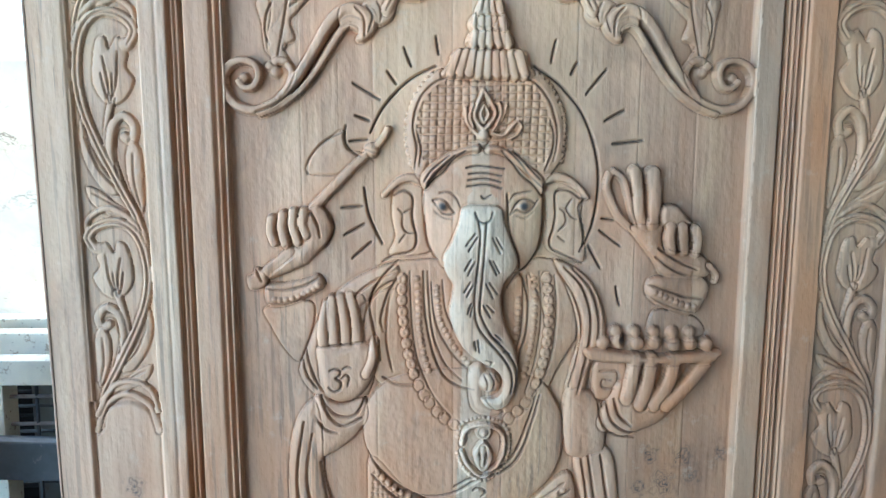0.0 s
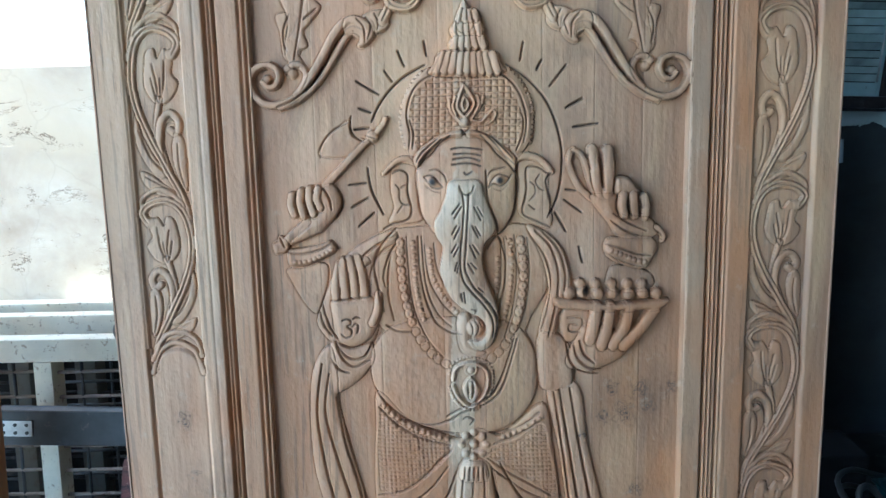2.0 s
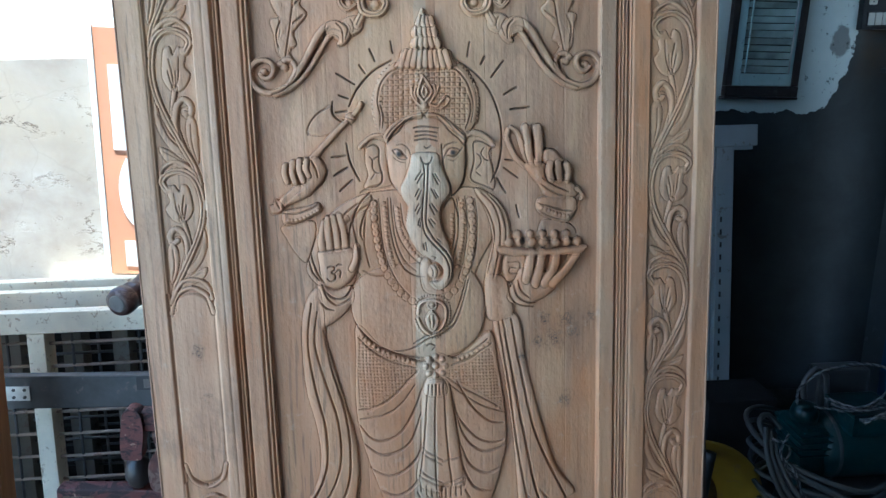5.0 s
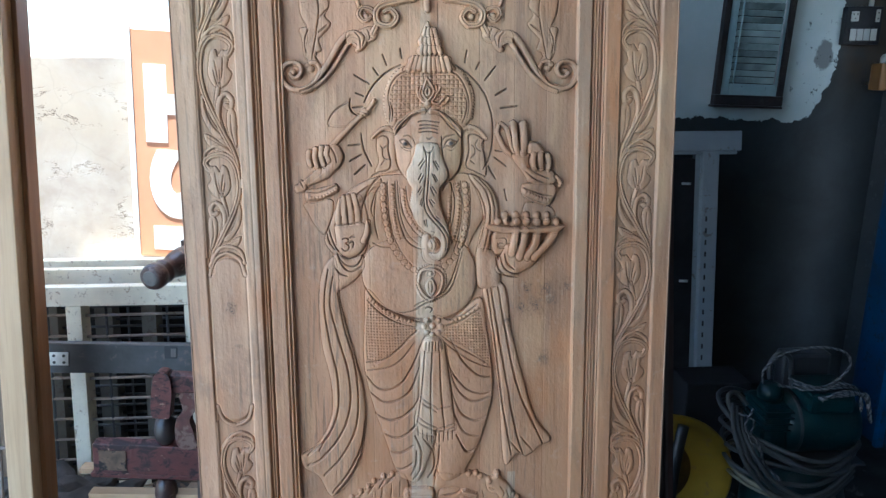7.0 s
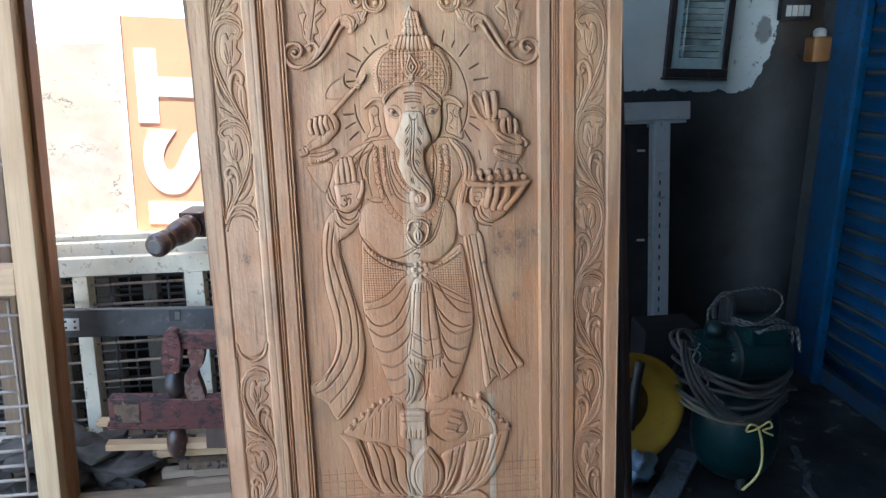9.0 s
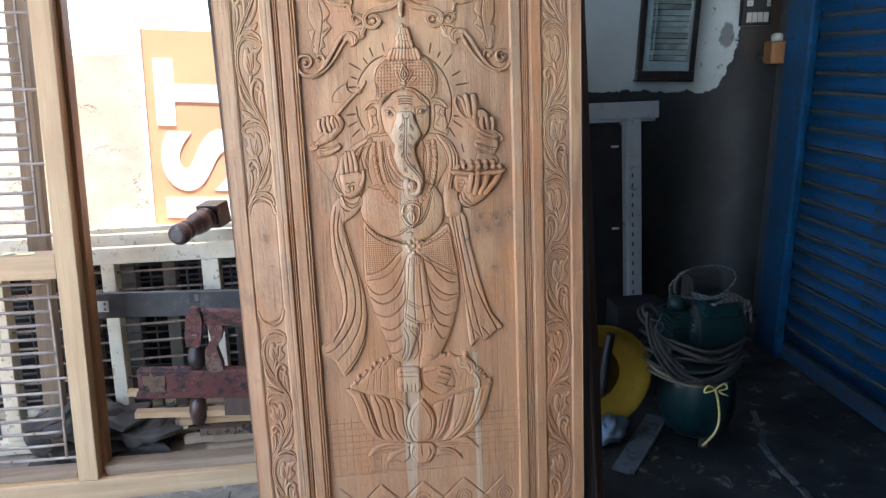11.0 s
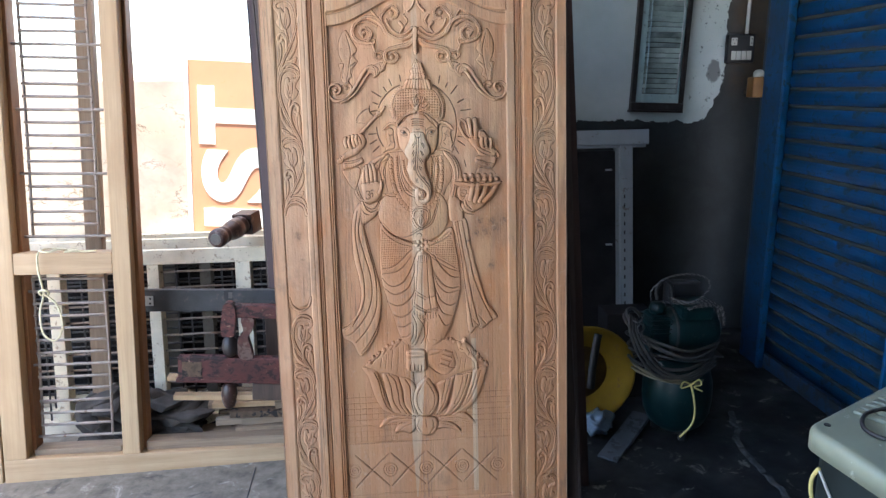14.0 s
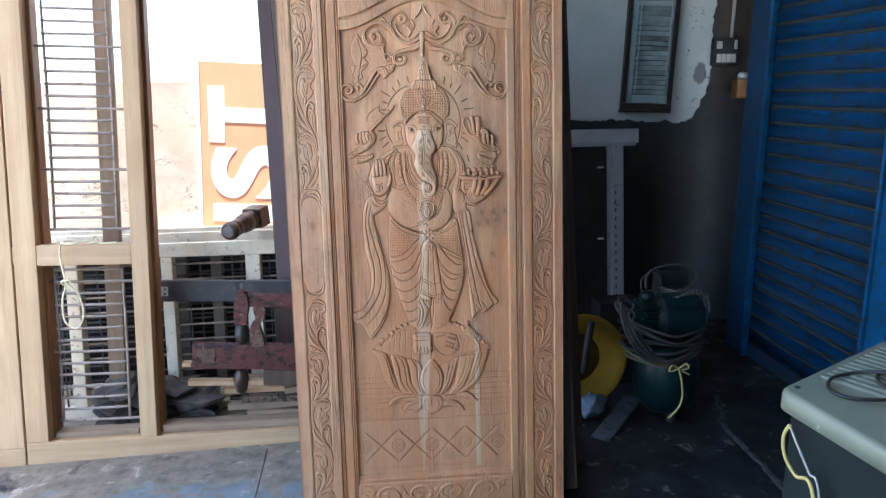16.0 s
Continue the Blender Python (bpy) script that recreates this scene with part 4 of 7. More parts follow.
face.cut("270,661 276,643", 2, 4)
face.tube("276,632 287,614 290,592", 6, 12, 4, part="lotus")
face.fill("123,665 160,668 182,663 202,653 215,619 211,596 186,578 159,579 137,597 120,621", 11, 14, part="lotus")
face.tube("175,661 201,652", 5, 17, 4, part="lotus")
face.tube("170,645 196,636", 5, 17, 4, part="lotus")
face.tube("164,629 190,620", 5, 17, 4, part="lotus")
face.tube("160,612 184,605", 5, 17, 4, part="lotus")
face.cut("121,609 143,588 159,579", 2.2, 4)
face.cut("201,623 190,605 215,599", 2.2, 4)
face.cut("123,650 156,655 167,663", 2.2, 4)
# lotus petals
face.fill("-116,613 -87,609 -62,593 -47,556 -35,510 -22,469 3,437 -43,453 -69,493 -83,537 -96,582", 9, 14, part="lotus")
face.fill("-44,587 -11,585 10,571 21,536 26,490 43,447 67,429 24,432 -10,448 -29,494 -37,540", 10, 13, part="lotus")
face.fill("15,571 45,567 64,549 73,524 65,494 68,457 75,428 54,435 31,471 26,521", 10, 11, part="lotus")
face.fill("286,591 326,595 313,541 297,496 264,451 227,431 196,423 239,462 259,521 273,572", 9, 14, part="lotus")
face.fill("211,566 237,572 272,575 261,527 241,476 213,439 169,424 191,459 203,509", 10, 13, part="lotus")
face.fill("145,536 160,550 191,560 211,567 200,525 188,480 170,444 139,426 150,462 153,505", 10, 11, part="lotus")
face.fill("111,567 135,538 151,499 147,459 127,430 104,425 81,433 65,465 64,503 79,540", 13, 17, part="lotus")
face.cut("110,554 127,526 138,495 134,460 117,436", 2.4, 3.5)
face.cut("105,554 86,528 75,499 77,464 91,438", 2.4, 3.5)
face.cut("-73,595 -57,557 -47,507 -32,467 -8,442", 2.5, 4.5)
face.cut("-61,591 -45,541 -36,495", 2.5, 4.5)
face.cut("-19,583 -1,561 9,514 15,472 38,437", 2.5, 4.5)
face.cut("-30,583 -16,539 -8,485 17,443", 2.5, 4.5)
face.cut("35,564 51,535 53,489 62,442", 2.5, 4.5)
face.cut("304,583 289,535 263,479 222,439", 2.5, 4.5)
face.cut("290,580 275,528 250,472", 2.5, 4.5)
face.cut("259,571 246,522 223,470 186,430", 2.5, 4.5)
face.cut("242,570 229,515 208,467", 2.5, 4.5)
face.cut("196,559 183,511 170,469 146,430", 2.5, 4.5)
face.cut("178,555 170,512 160,470", 2.5, 4.5)
face.fill("67,424 27,430 -15,430 -42,420 -61,391 -33,400 -7,408 26,405 60,409", 8, 9, part="lotus")
face.fill("63,412 31,405 5,398 -7,369 21,371 46,362 68,383", 8, 9, part="lotus")
face.fill("150,419 189,422 233,430 256,421 282,388 255,389 225,398 189,400 154,404", 8, 9, part="lotus")
face.fill("152,401 185,398 210,385 230,357 204,368 173,376 146,375", 8, 9, part="lotus")
face.fill("71,423 104,423 138,416 148,389 131,361 102,352 80,363 68,390", 10, 12, part="lotus")
face.cut("59,420 16,422 -27,415", 2.2, 3.6)
face.cut("45,424 -5,417 -38,404", 2.2, 3.6)
face.cut("59,403 30,393 11,379", 2.2, 3.6)
face.cut("156,414 204,415 254,407", 2.2, 3.6)
face.cut("167,410 211,407 261,395", 2.2, 3.6)
face.cut("160,395 192,386 213,370", 2.2, 3.6)
face.cut("82,413 74,390 86,366", 2.2, 3.6)
face.cut("127,410 133,386 119,364", 2.2, 3.6)
face.cut("104,416 105,384", 2.2, 3.6)
# bowl of sweets on the hand
face.fill("206,1199 245,1191 255,1135 240,1122 208,1123", 13, 16, part="fig")
face.fill("239,1236 277,1235 275,1193 242,1192", 10, 6, part="fig")
face.cut("246,1225 266,1224 266,1206 250,1205 250,1215 260,1214", 2, 3)
face.fill("260,1197 275,1214 335,1196 328,1169 300,1152 272,1144 244,1159", 17, 18, part="fig")
face.tube("287,1241 284,1220 278,1193", 8, 21, part="fig")
face.tube("306,1241 302,1212 295,1185", 8, 21, part="fig")
face.tube("333,1240 327,1211 311,1185", 8, 21, part="fig")
face.tube("369,1235 350,1209 326,1184", 8, 21, part="fig")
face.cut("245,1186 251,1159 268,1144 291,1140", 2.6, 5)
face.cut("254,1190 260,1166 276,1152 295,1148", 2.6, 5)
face.cut("263,1191 269,1172 283,1159", 2.6, 5)
face.fill("231,1255 304,1245 383,1251 386,1244 371,1236 304,1235 237,1239", 21, 5, part="fig")
face.ball("248,1260", 8.6, 16.6, part="fig")
face.ball("267,1261", 8.6, 17.6, part="fig")
face.ball("289,1259", 8.6, 17.2, part="fig")
face.ball("310,1260", 8.6, 16.2, part="fig")
face.ball("332,1258", 8.6, 17.6, part="fig")
face.ball("352,1259", 8.6, 17.6, part="fig")
face.ball("371,1258", 8.6, 16.9, part="fig")
face.ball("263,1274", 7.4, 13.2, part="fig")
face.ball("286,1273", 7.4, 13.2, part="fig")
face.ball("308,1273", 7.4, 13.2, part="fig")
face.ball("331,1272", 7.4, 13.2, part="fig")
face.ball("351,1272", 7.4, 13.2, part="fig")
face.hole("273,1263", 5.5, 14)
# upper hand and its bracelets
face.tube("251,1459 247,1446 252,1431 263,1410 282,1393", 4.2, 9.5, 4, part="fig")
face.tube("255,1462 266,1453 273,1432 279,1412 287,1398", 3.8, 10.5, 4, part="fig")
face.tube("279,1462 283,1439 286,1416 292,1397", 7.2, 13.5, 5.6, part="fig")
face.tube("300,1460 303,1432 301,1401", 8.6, 16, 7, part="fig")
face.cut("292,1457 293,1432 296,1406", 2, 3.6, 0.3)
face.fill("310,1418 317,1424 331,1422 341,1410 346,1400 314,1398", 17, 7, part="fig")
face.tube("322,1397 321,1384 324,1370", 6.6, 18.5, 5.6, part="fig")
face.tube("336,1397 337,1384 339,1370", 6.6, 18.5, 5.6, part="fig")
face.tube("351,1395 354,1382 352,1368", 6.6, 18.5, 5.6, part="fig")
face.fill("277,1397 297,1401 315,1398 319,1373 351,1368 364,1363 373,1347 362,1337 319,1339 304,1359", 14.5, 18, part="fig")
face.cut("315,1398 313,1383 318,1368", 2.2, 4, 0.3)
face.cut("309,1373 331,1359 355,1348", 2.2, 3.4, 0.3)
face.cut("306,1363 325,1349 342,1341", 2.2, 3.4, 0.3)
face.tube("370,1353 380,1341 379,1333", 4, 11, 3, part="fig")
face.fill("300,1335 318,1340 362,1338 372,1325 365,1306 353,1293 328,1298 301,1314", 13, 9, part="fig")
face.beads("301,1324 318,1316 337,1308 357,1303", 6, 4.6, 16, part="fig")
face.cut("299,1330 321,1323 341,1316 362,1313", 1.8, 3, 0.3)
face.cut("299,1317 318,1307 337,1300 354,1296", 1.6, 2.6, 0.3)
face.fill("317,1299 358,1290 370,1270 346,1263 305,1266 305,1291", 4, 18, part="fig")
face.cut("6,1358 -13,1338 -27,1310 -23,1278 -16,1240", 2.4, 4.2, 0.25)
face.cut("-11,1274 -14,1292 -2,1327 14,1344", 2.0, 3.4, 0.25)
face.cut("-13,1219 4,1211 24,1210", 2.0, 3.4, 0.2)
face.cut("134,1327 148,1344 156,1323 158,1311", 2.0, 3.6, 0.5)
# collar strands
face.scales("11,1346 11,1321 12,1294 15,1267 20,1240 29,1212 46,1185 66,1166 88,1156", 13.0, 5.8, 13.6, part="fig")
face.beads("28,1346 30,1314 31,1280 35,1253 41,1229 52,1201 69,1176 91,1164", 6.5, 4.6, 12.8, part="fig")
face.cut("20,1346 21,1308 23,1274 28,1243 36,1220 49,1195 69,1171", 1.5, 2.6, 0.3)
face.cut("36,1346 37,1307 41,1274 48,1246 59,1222 79,1208 95,1205", 1.9, 3.2, 0.4)
face.cut("41,1346 43,1307 46,1277 53,1252 64,1231 81,1216", 1.6, 2.4, 0.3)
face.beads("51,1334 53,1307 56,1287 66,1267 79,1246 97,1229", 6.5, 4.4, 12.8, part="fig")
face.cut("45,1334 47,1304 52,1280 61,1261 74,1242 91,1226", 1.5, 2.2, 0.3)
face.cut("58,1336 60,1311 64,1293 73,1274", 1.5, 2.4, 0.4)
face.scales("179,1346 183,1314 184,1287 181,1253 175,1225 167,1204 153,1183 132,1165", 13.0, 5.8, 13.6, part="fig")
face.beads("164,1346 167,1314 166,1280 162,1252 156,1225 151,1204", 6.5, 4.4, 12.8, part="fig")
face.cut("171,1346 174,1314 174,1280 170,1249 165,1225 156,1200", 1.5, 2.6, 0.35)
face.cut("157,1341 159,1307 157,1273 150,1246 146,1225", 1.7, 2.8, 0.4)
face.cut("189,1341 192,1310 192,1280 188,1246 179,1217 165,1196", 1.5, 2.4, 0.35)
face.beads("148,1320 147,1293 145,1270 140,1249", 6.5, 4.4, 12.4, part="fig")
face.cut("152,1334 153,1304 151,1273 145,1249", 1.5, 2.4, 0.3)
face.tube("81,1139 86,1157 107,1163 127,1155 131,1136 124,1114 106,1099 89,1112 81,1130", 2.6, 27, part="fig")
face.beads("76,1141 81,1163 107,1171 132,1161 138,1136 129,1107 106,1091 84,1107 75,1130", 4.5, 2.8, 22, part="fig")
face.ball("107,1154", 9.5, 30, part="fig")
face.ring("107,1154", 5.5, 1.5, 3)
face.tube("106,1141 98,1128 106,1108 115,1124 106,1141", 3.6, 28, part="fig")
face.tube("106,1135 106,1114", 3.4, 29, 2, part="fig")
face.cut("174,1197 167,1171 153,1128 136,1106 98,1090 75,1076 43,1069 3,1078", 2.0, 3.6, 0.45)
face.cut("169,1196 162,1171 147,1131 132,1112 96,1096 72,1083", 2.0, 3.6, 0.45)
face.cut("95,1078 101,1081 110,1076 105,1069", 1.8, 4, 0.45)
# ears
face.fill("38,1450 29,1453 12,1451 3,1444 0,1412 4,1386 -3,1365 30,1365 46,1373 40,1399", 6, 12, part="fig")
face.fill("176,1453 192,1454 205,1450 219,1441 219,1412 224,1386 222,1355 191,1366 178,1379 179,1412", 6, 12, part="fig")
face.tube("37,1450 25,1454 12,1453 2,1446 -9,1435", 5.5, 12.5, 3, part="fig")
face.tube("173,1451 188,1455 201,1453 214,1444 224,1432", 5.5, 12.5, 3, part="fig")
face.cut("2,1435 11,1439 18,1438 24,1431 23,1412 25,1399 28,1386 26,1374 18,1368 3,1365 -12,1357", 2, 4, 0.55)
face.cut("7,1419 12,1412 12,1399 17,1392 25,1391", 1.6, 2.6, 0.4)
face.cut("13,1414 22,1419", 1.5, 2.4, 0.4)
face.cut("15,1389 8,1380", 1.5, 2.2, 0.4)
face.cut("217,1431 205,1439 192,1440 188,1433 189,1412 187,1396 183,1382 186,1372 201,1365 222,1355", 2, 4, 0.55)
face.cut("223,1431 216,1421 218,1408 222,1394 222,1378 218,1369", 1.8, 3.4, 0.5)
face.cut("207,1429 202,1419 207,1410 214,1407", 1.6, 2.6, 0.4)
face.cut("194,1419 200,1414 201,1402 193,1393", 1.6, 2.6, 0.4)
face.cut("192,1387 200,1381", 1.5, 2.2, 0.4)
# head, cap and brow
face.fill("56,1577 69,1568 100,1570 132,1568 155,1578 173,1566 186,1547 194,1524 196,1499 193,1474 182,1458 172,1451 155,1466 136,1480 120,1486 104,1489 88,1486 69,1479 50,1465 35,1452 25,1464 19,1488 17,1513 22,1536 35,1558", 14, 42, part="fig")
face.hatch("65,1564 100,1566 143,1564 162,1555 175,1537 181,1515 179,1488 170,1463 152,1474 133,1485 104,1495 78,1488 59,1480 42,1467 33,1485 29,1512 37,1540", 8.8, 2.2)
face.beads("51,1574 34,1556 24,1535 18,1514 19,1490 24,1469", 6, 4.4, 7.5, part="fig")
face.beads("160,1576 175,1564 187,1546 196,1524 197,1499 194,1474", 6, 4.4, 7.5, part="fig")
face.cut("64,1567 47,1559 34,1545 27,1527 25,1510 29,1488 26,1464", 1.7, 3, 0.4)
face.cut("150,1568 166,1558 179,1540 187,1518 189,1496 185,1474", 1.7, 3, 0.4)
face.cut("29,1507 34,1488 32,1468", 1.6, 2.6, 0.3)
face.cut("180,1520 185,1502 183,1483 175,1463", 1.8, 3, 0.4)
face.fill("38,1442 53,1463 69,1475 88,1483 104,1487 119,1485 139,1476 157,1462 169,1448 174,1432 174,1403 170,1377 160,1357 148,1348 134,1346 69,1348 53,1360 42,1378 38,1404 36,1426", 19, 48, part="fig")
face.fill("35,1445 34,1457 48,1472 69,1485 88,1490 100,1491 100,1483 85,1482 69,1473 53,1461 41,1443", 19.5, 6, part="fig")
face.fill("108,1491 123,1490 140,1482 158,1468 174,1453 173,1436 158,1455 140,1472 123,1482 108,1483", 19.5, 6, part="fig")
face.cut("38,1441 47,1452 60,1462 70,1475 84,1485", 1.7, 3, 0.7)
face.cut("41,1449 49,1458 61,1470 72,1480", 1.7, 3, 0.7)
face.cut("37,1450 44,1461 55,1471 66,1480", 1.7, 3, 0.7)
face.cut("125,1485 137,1472 148,1458 161,1447 172,1433", 1.7, 3, 0.7)
face.cut("133,1485 146,1472 156,1459 171,1444", 1.7, 3, 0.7)
face.cut("140,1483 154,1469 169,1453", 1.7, 3, 0.7)
face.cut("85,1466 100,1468 128,1465", 1.7, 3, 0.8)
face.cut("88,1459 107,1460 125,1457", 1.7, 3, 0.8)
face.cut("87,1452 107,1454 124,1450", 1.7, 3, 0.8)
face.cut("86,1445 107,1447 125,1443", 1.7, 3, 0.8)
face.cut("102,1434 106,1431 113,1435", 1.6, 2.6, 0.7)
face.ball("58,1422", 8, 21.5, part="fig")
face.ball("151,1422", 8, 21.5, part="fig")
face.cut("47,1429 53,1421 58,1415 66,1413 72,1415", 1.5, 2.4, 0.5)
face.cut("47,1429 55,1431 62,1428 67,1421 72,1415", 1.5, 2.6, 0.6)
face.cut("55,1438 65,1439 74,1432 78,1422", 1.6, 2.4, 0.35)
face.cut("49,1417 59,1410 69,1408", 1.3, 1.4, 0.2)
face.cut("135,1413 143,1418 153,1415 161,1420 168,1430", 1.5, 2.4, 0.5)
face.cut("135,1413 142,1425 149,1430 158,1429 165,1425", 1.5, 2.6, 0.6)
face.cut("133,1426 140,1435 149,1438 159,1440", 1.6, 2.4, 0.35)
face.cut("143,1411 153,1409 162,1416", 1.3, 1.4, 0.2)
face.cut("132,1436 134,1400 139,1381 145,1366 148,1348", 2.2, 4.5, 0.6)
face.cut("173,1448 174,1410 170,1377 159,1356 149,1347", 2, 4, 0.6)
face.cut("37,1436 38,1404 42,1378 53,1360", 1.8, 3, 0.3)
# cap jewel
face.tube("104,1552 98,1538 94,1525 98,1516 105,1509 113,1517 118,1526 114,1537 104,1552", 2.2, 18.5, part="fig")
face.tube("105,1536 101,1526 105,1517 110,1526 105,1536", 1.8, 18.5, part="fig")
face.tube("84,1532 86,1518 94,1507 100,1502", 2.3, 18, 1.6, part="fig")
face.tube("92,1536 89,1523 93,1512", 2.3, 18, 1.6, part="fig")
face.tube("130,1535 124,1520 114,1507", 2.3, 18, 1.6, part="fig")
face.tube("122,1537 124,1527 119,1515", 2.3, 18, 1.6, part="fig")
face.tube("114,1505 126,1502 135,1511 142,1517 147,1512 142,1503 133,1498", 2.3, 18, 1.6, part="fig")
face.ball("104,1503", 6.5, 20, part="fig")
face.cut("100,1493 105,1488 112,1496", 1.6, 2.6, 0.4)
# trunk
face.fill("82,1422 103,1424 124,1421 130,1401 137,1382 144,1364 143,1351 135,1341 129,1332 126,1317 127,1301 131,1284 138,1268 144,1247 147,1227 144,1205 135,1188 122,1181 110,1186 104,1195 112,1197 121,1198 128,1207 128,1220 118,1231 103,1239 87,1251 76,1267 69,1285 66,1301 69,1318 70,1332 65,1341 60,1353 60,1366 68,1382 76,1402", 15, 24, part="fig", base=16)
face.mark_trunk("82,1422 103,1424 124,1420 130,1401 137,1382 144,1364 143,1351 135,1340 129,1331 126,1317 128,1300 132,1284 138,1267 145,1247 148,1226 145,1204 135,1187 122,1180 110,1185 105,1194 112,1196 122,1197 128,1206 128,1219 119,1230 103,1238 87,1250 77,1266 69,1284 66,1300 69,1317 71,1331 65,1340 60,1352 60,1366 69,1382 76,1401")
face.cut("95,1416 99,1407 105,1404 112,1407 115,1416", 1.6, 2.6, 0.75)
face.cut("99,1405 101,1389 99,1357 96,1331 95,1304 99,1284 110,1268 125,1251 136,1234 140,1217 138,1202", 1.8, 3.2, 0.8)
face.cut("108,1405 107,1389 105,1357 103,1331 101,1304 106,1288 116,1271 131,1255 143,1236 145,1218 142,1203", 1.8, 3.2, 0.8)
face.fill("90,1231 104,1236 111,1220 108,1198 118,1184 130,1177 113,1173 95,1180 89,1199", 19, 10, part="fig")
face.cut("95,1391 85,1378", 1.8, 2.8, 0.8)
face.cut("98,1388 88,1372", 1.8, 2.8, 0.8)
face.cut("91,1362 84,1350", 1.8, 2.8, 0.8)
face.cut("95,1359 87,1344", 1.8, 2.8, 0.8)
face.cut("90,1336 83,1324", 1.8, 2.8, 0.8)
face.cut("93,1332 86,1319", 1.8, 2.8, 0.8)
face.cut("91,1311 87,1299", 1.8, 2.8, 0.8)
face.cut("93,1308 90,1296", 1.8, 2.8, 0.8)
face.cut("115,1387 124,1369", 1.8, 2.8, 0.8)
face.cut("119,1387 126,1375", 1.8, 2.8, 0.8)
face.cut("112,1361 120,1345", 1.8, 2.8, 0.8)
face.cut("116,1360 123,1347", 1.8, 2.8, 0.8)
face.cut("108,1334 116,1317", 1.8, 2.8, 0.8)
face.cut("112,1335 121,1322", 1.8, 2.8, 0.8)
face.cut("105,1309 113,1295", 1.8, 2.8, 0.8)
face.cut("109,1309 117,1301", 1.8, 2.8, 0.8)
face.cut("115,1272 125,1264", 1.8, 2.8, 0.8)
face.cut("119,1274 126,1268", 1.8, 2.8, 0.8)
face.cut("99,1268 101,1253", 1.8, 2.8, 0.8)
face.cut("95,1266 97,1255", 1.8, 2.8, 0.8)
face.cut("129,1254 136,1251", 1.8, 2.8, 0.8)
face.ball("114,1215", 12.5, 28, part="fig")
face.cut("107,1224 111,1215 110,1204", 1.5, 2.6, 0.4)
face.cut("113,1227 119,1216 116,1204", 1.5, 2.6, 0.4)
face.cut("120,1224 125,1215", 1.5, 2.6, 0.4)
face.cut("109,1243 116,1241 113,1235", 1.5, 2.4, 0.4)
# tall crown
face.fill("59,1567 65,1582 78,1598 146,1597 155,1582 160,1567 109,1564", 17, 14, part="fig")
face.tube("68,1570 78,1593", 5.2, 21, part="fig")
face.tube("78,1570 86,1593", 5.2, 21, part="fig")
face.tube("88,1570 94,1593", 5.2, 21, part="fig")
face.tube("99,1569 102,1592", 5.2, 21, part="fig")
face.tube("109,1569 111,1592", 5.2, 21, part="fig")
face.tube("119,1569 119,1592", 5.2, 21, part="fig")
face.tube("129,1569 127,1592", 5.2, 21, part="fig")
face.tube("139,1568 135,1592", 5.2, 21, part="fig")
face.tube("150,1568 143,1592", 5.2, 21, part="fig")
face.fill("87,1601 93,1618 129,1618 136,1600", 18, 12, part="fig")
face.tube("92,1602 96,1616", 5, 22, part="fig")
face.tube("102,1602 104,1615", 5, 22, part="fig")
face.tube("111,1602 112,1615", 5, 22, part="fig")
face.tube("121,1602 119,1615", 5, 22, part="fig")
face.tube("131,1601 127,1615", 5, 22, part="fig")
face.fill("89,1620 95,1636 126,1635 131,1619", 17, 10, part="fig")
face.tube("93,1621 97,1633", 4.5, 21, part="fig")
face.tube("101,1621 104,1633", 4.5, 21, part="fig")
face.tube("110,1621 110,1633", 4.5, 21, part="fig")
face.tube("118,1621 117,1633", 4.5, 21, part="fig")
face.tube("126,1620 124,1633", 4.5, 21, part="fig")
face.fill("96,1636 101,1650 122,1650 126,1635", 16, 9, part="fig")
face.tube("99,1637 102,1648", 4.2, 19, part="fig")
face.tube("107,1637 109,1648", 4.2, 19, part="fig")
face.tube("115,1637 115,1648", 4.2, 19, part="fig")
face.tube("122,1637 121,1647", 4.2, 19, part="fig")
face.fill("96,1630 106,1665 118,1630 106,1620", 14, 7, part="fig")
# halo
face.cut("51,1580 19,1563 -9,1534 -24,1506", 2.4, 4.5, 0.85)
face.cut("-32,1443 -27,1411 -12,1378", 2.4, 4.5, 0.85)
face.cut("162,1579 190,1560 215,1532 230,1500 238,1465 238,1429 232,1396 222,1375", 2.4, 4.5, 0.85)
face.cut("51,1612 54,1593", 2.5, 4.5, 0.85)
face.cut("15,1600 23,1580", 2.5, 4.5, 0.85)
face.cut("-4,1574 6,1560", 2.5, 4.5, 0.85)
face.cut("-43,1561 -13,1543", 2.5, 4.5, 0.85)
face.cut("-41,1525 -25,1519", 2.5, 4.5, 0.85)
face.cut("-48,1496 -28,1498", 2.5, 4.5, 0.85)
face.cut("-59,1420 -35,1422", 2.5, 4.5, 0.85)
face.cut("-56,1388 -33,1401", 2.5, 4.5, 0.85)
face.cut("-47,1361 -25,1380", 2.5, 4.5, 0.85)
face.cut("186,1608 181,1584", 2.5, 4.5, 0.85)
face.cut("211,1584 204,1571", 2.5, 4.5, 0.85)
face.cut("244,1576 222,1549", 2.5, 4.5, 0.85)
face.cut("266,1531 244,1519", 2.5, 4.5, 0.85)
face.cut("288,1497 254,1493", 2.5, 4.5, 0.85)
face.cut("244,1407 258,1405", 2.5, 4.5, 0.85)
face.cut("242,1393 266,1375", 2.5, 4.5, 0.85)
face.cut("229,1375 244,1349", 2.5, 4.5, 0.85)
face.cut("263,1326 268,1304", 2.5, 4.5, 0.85)
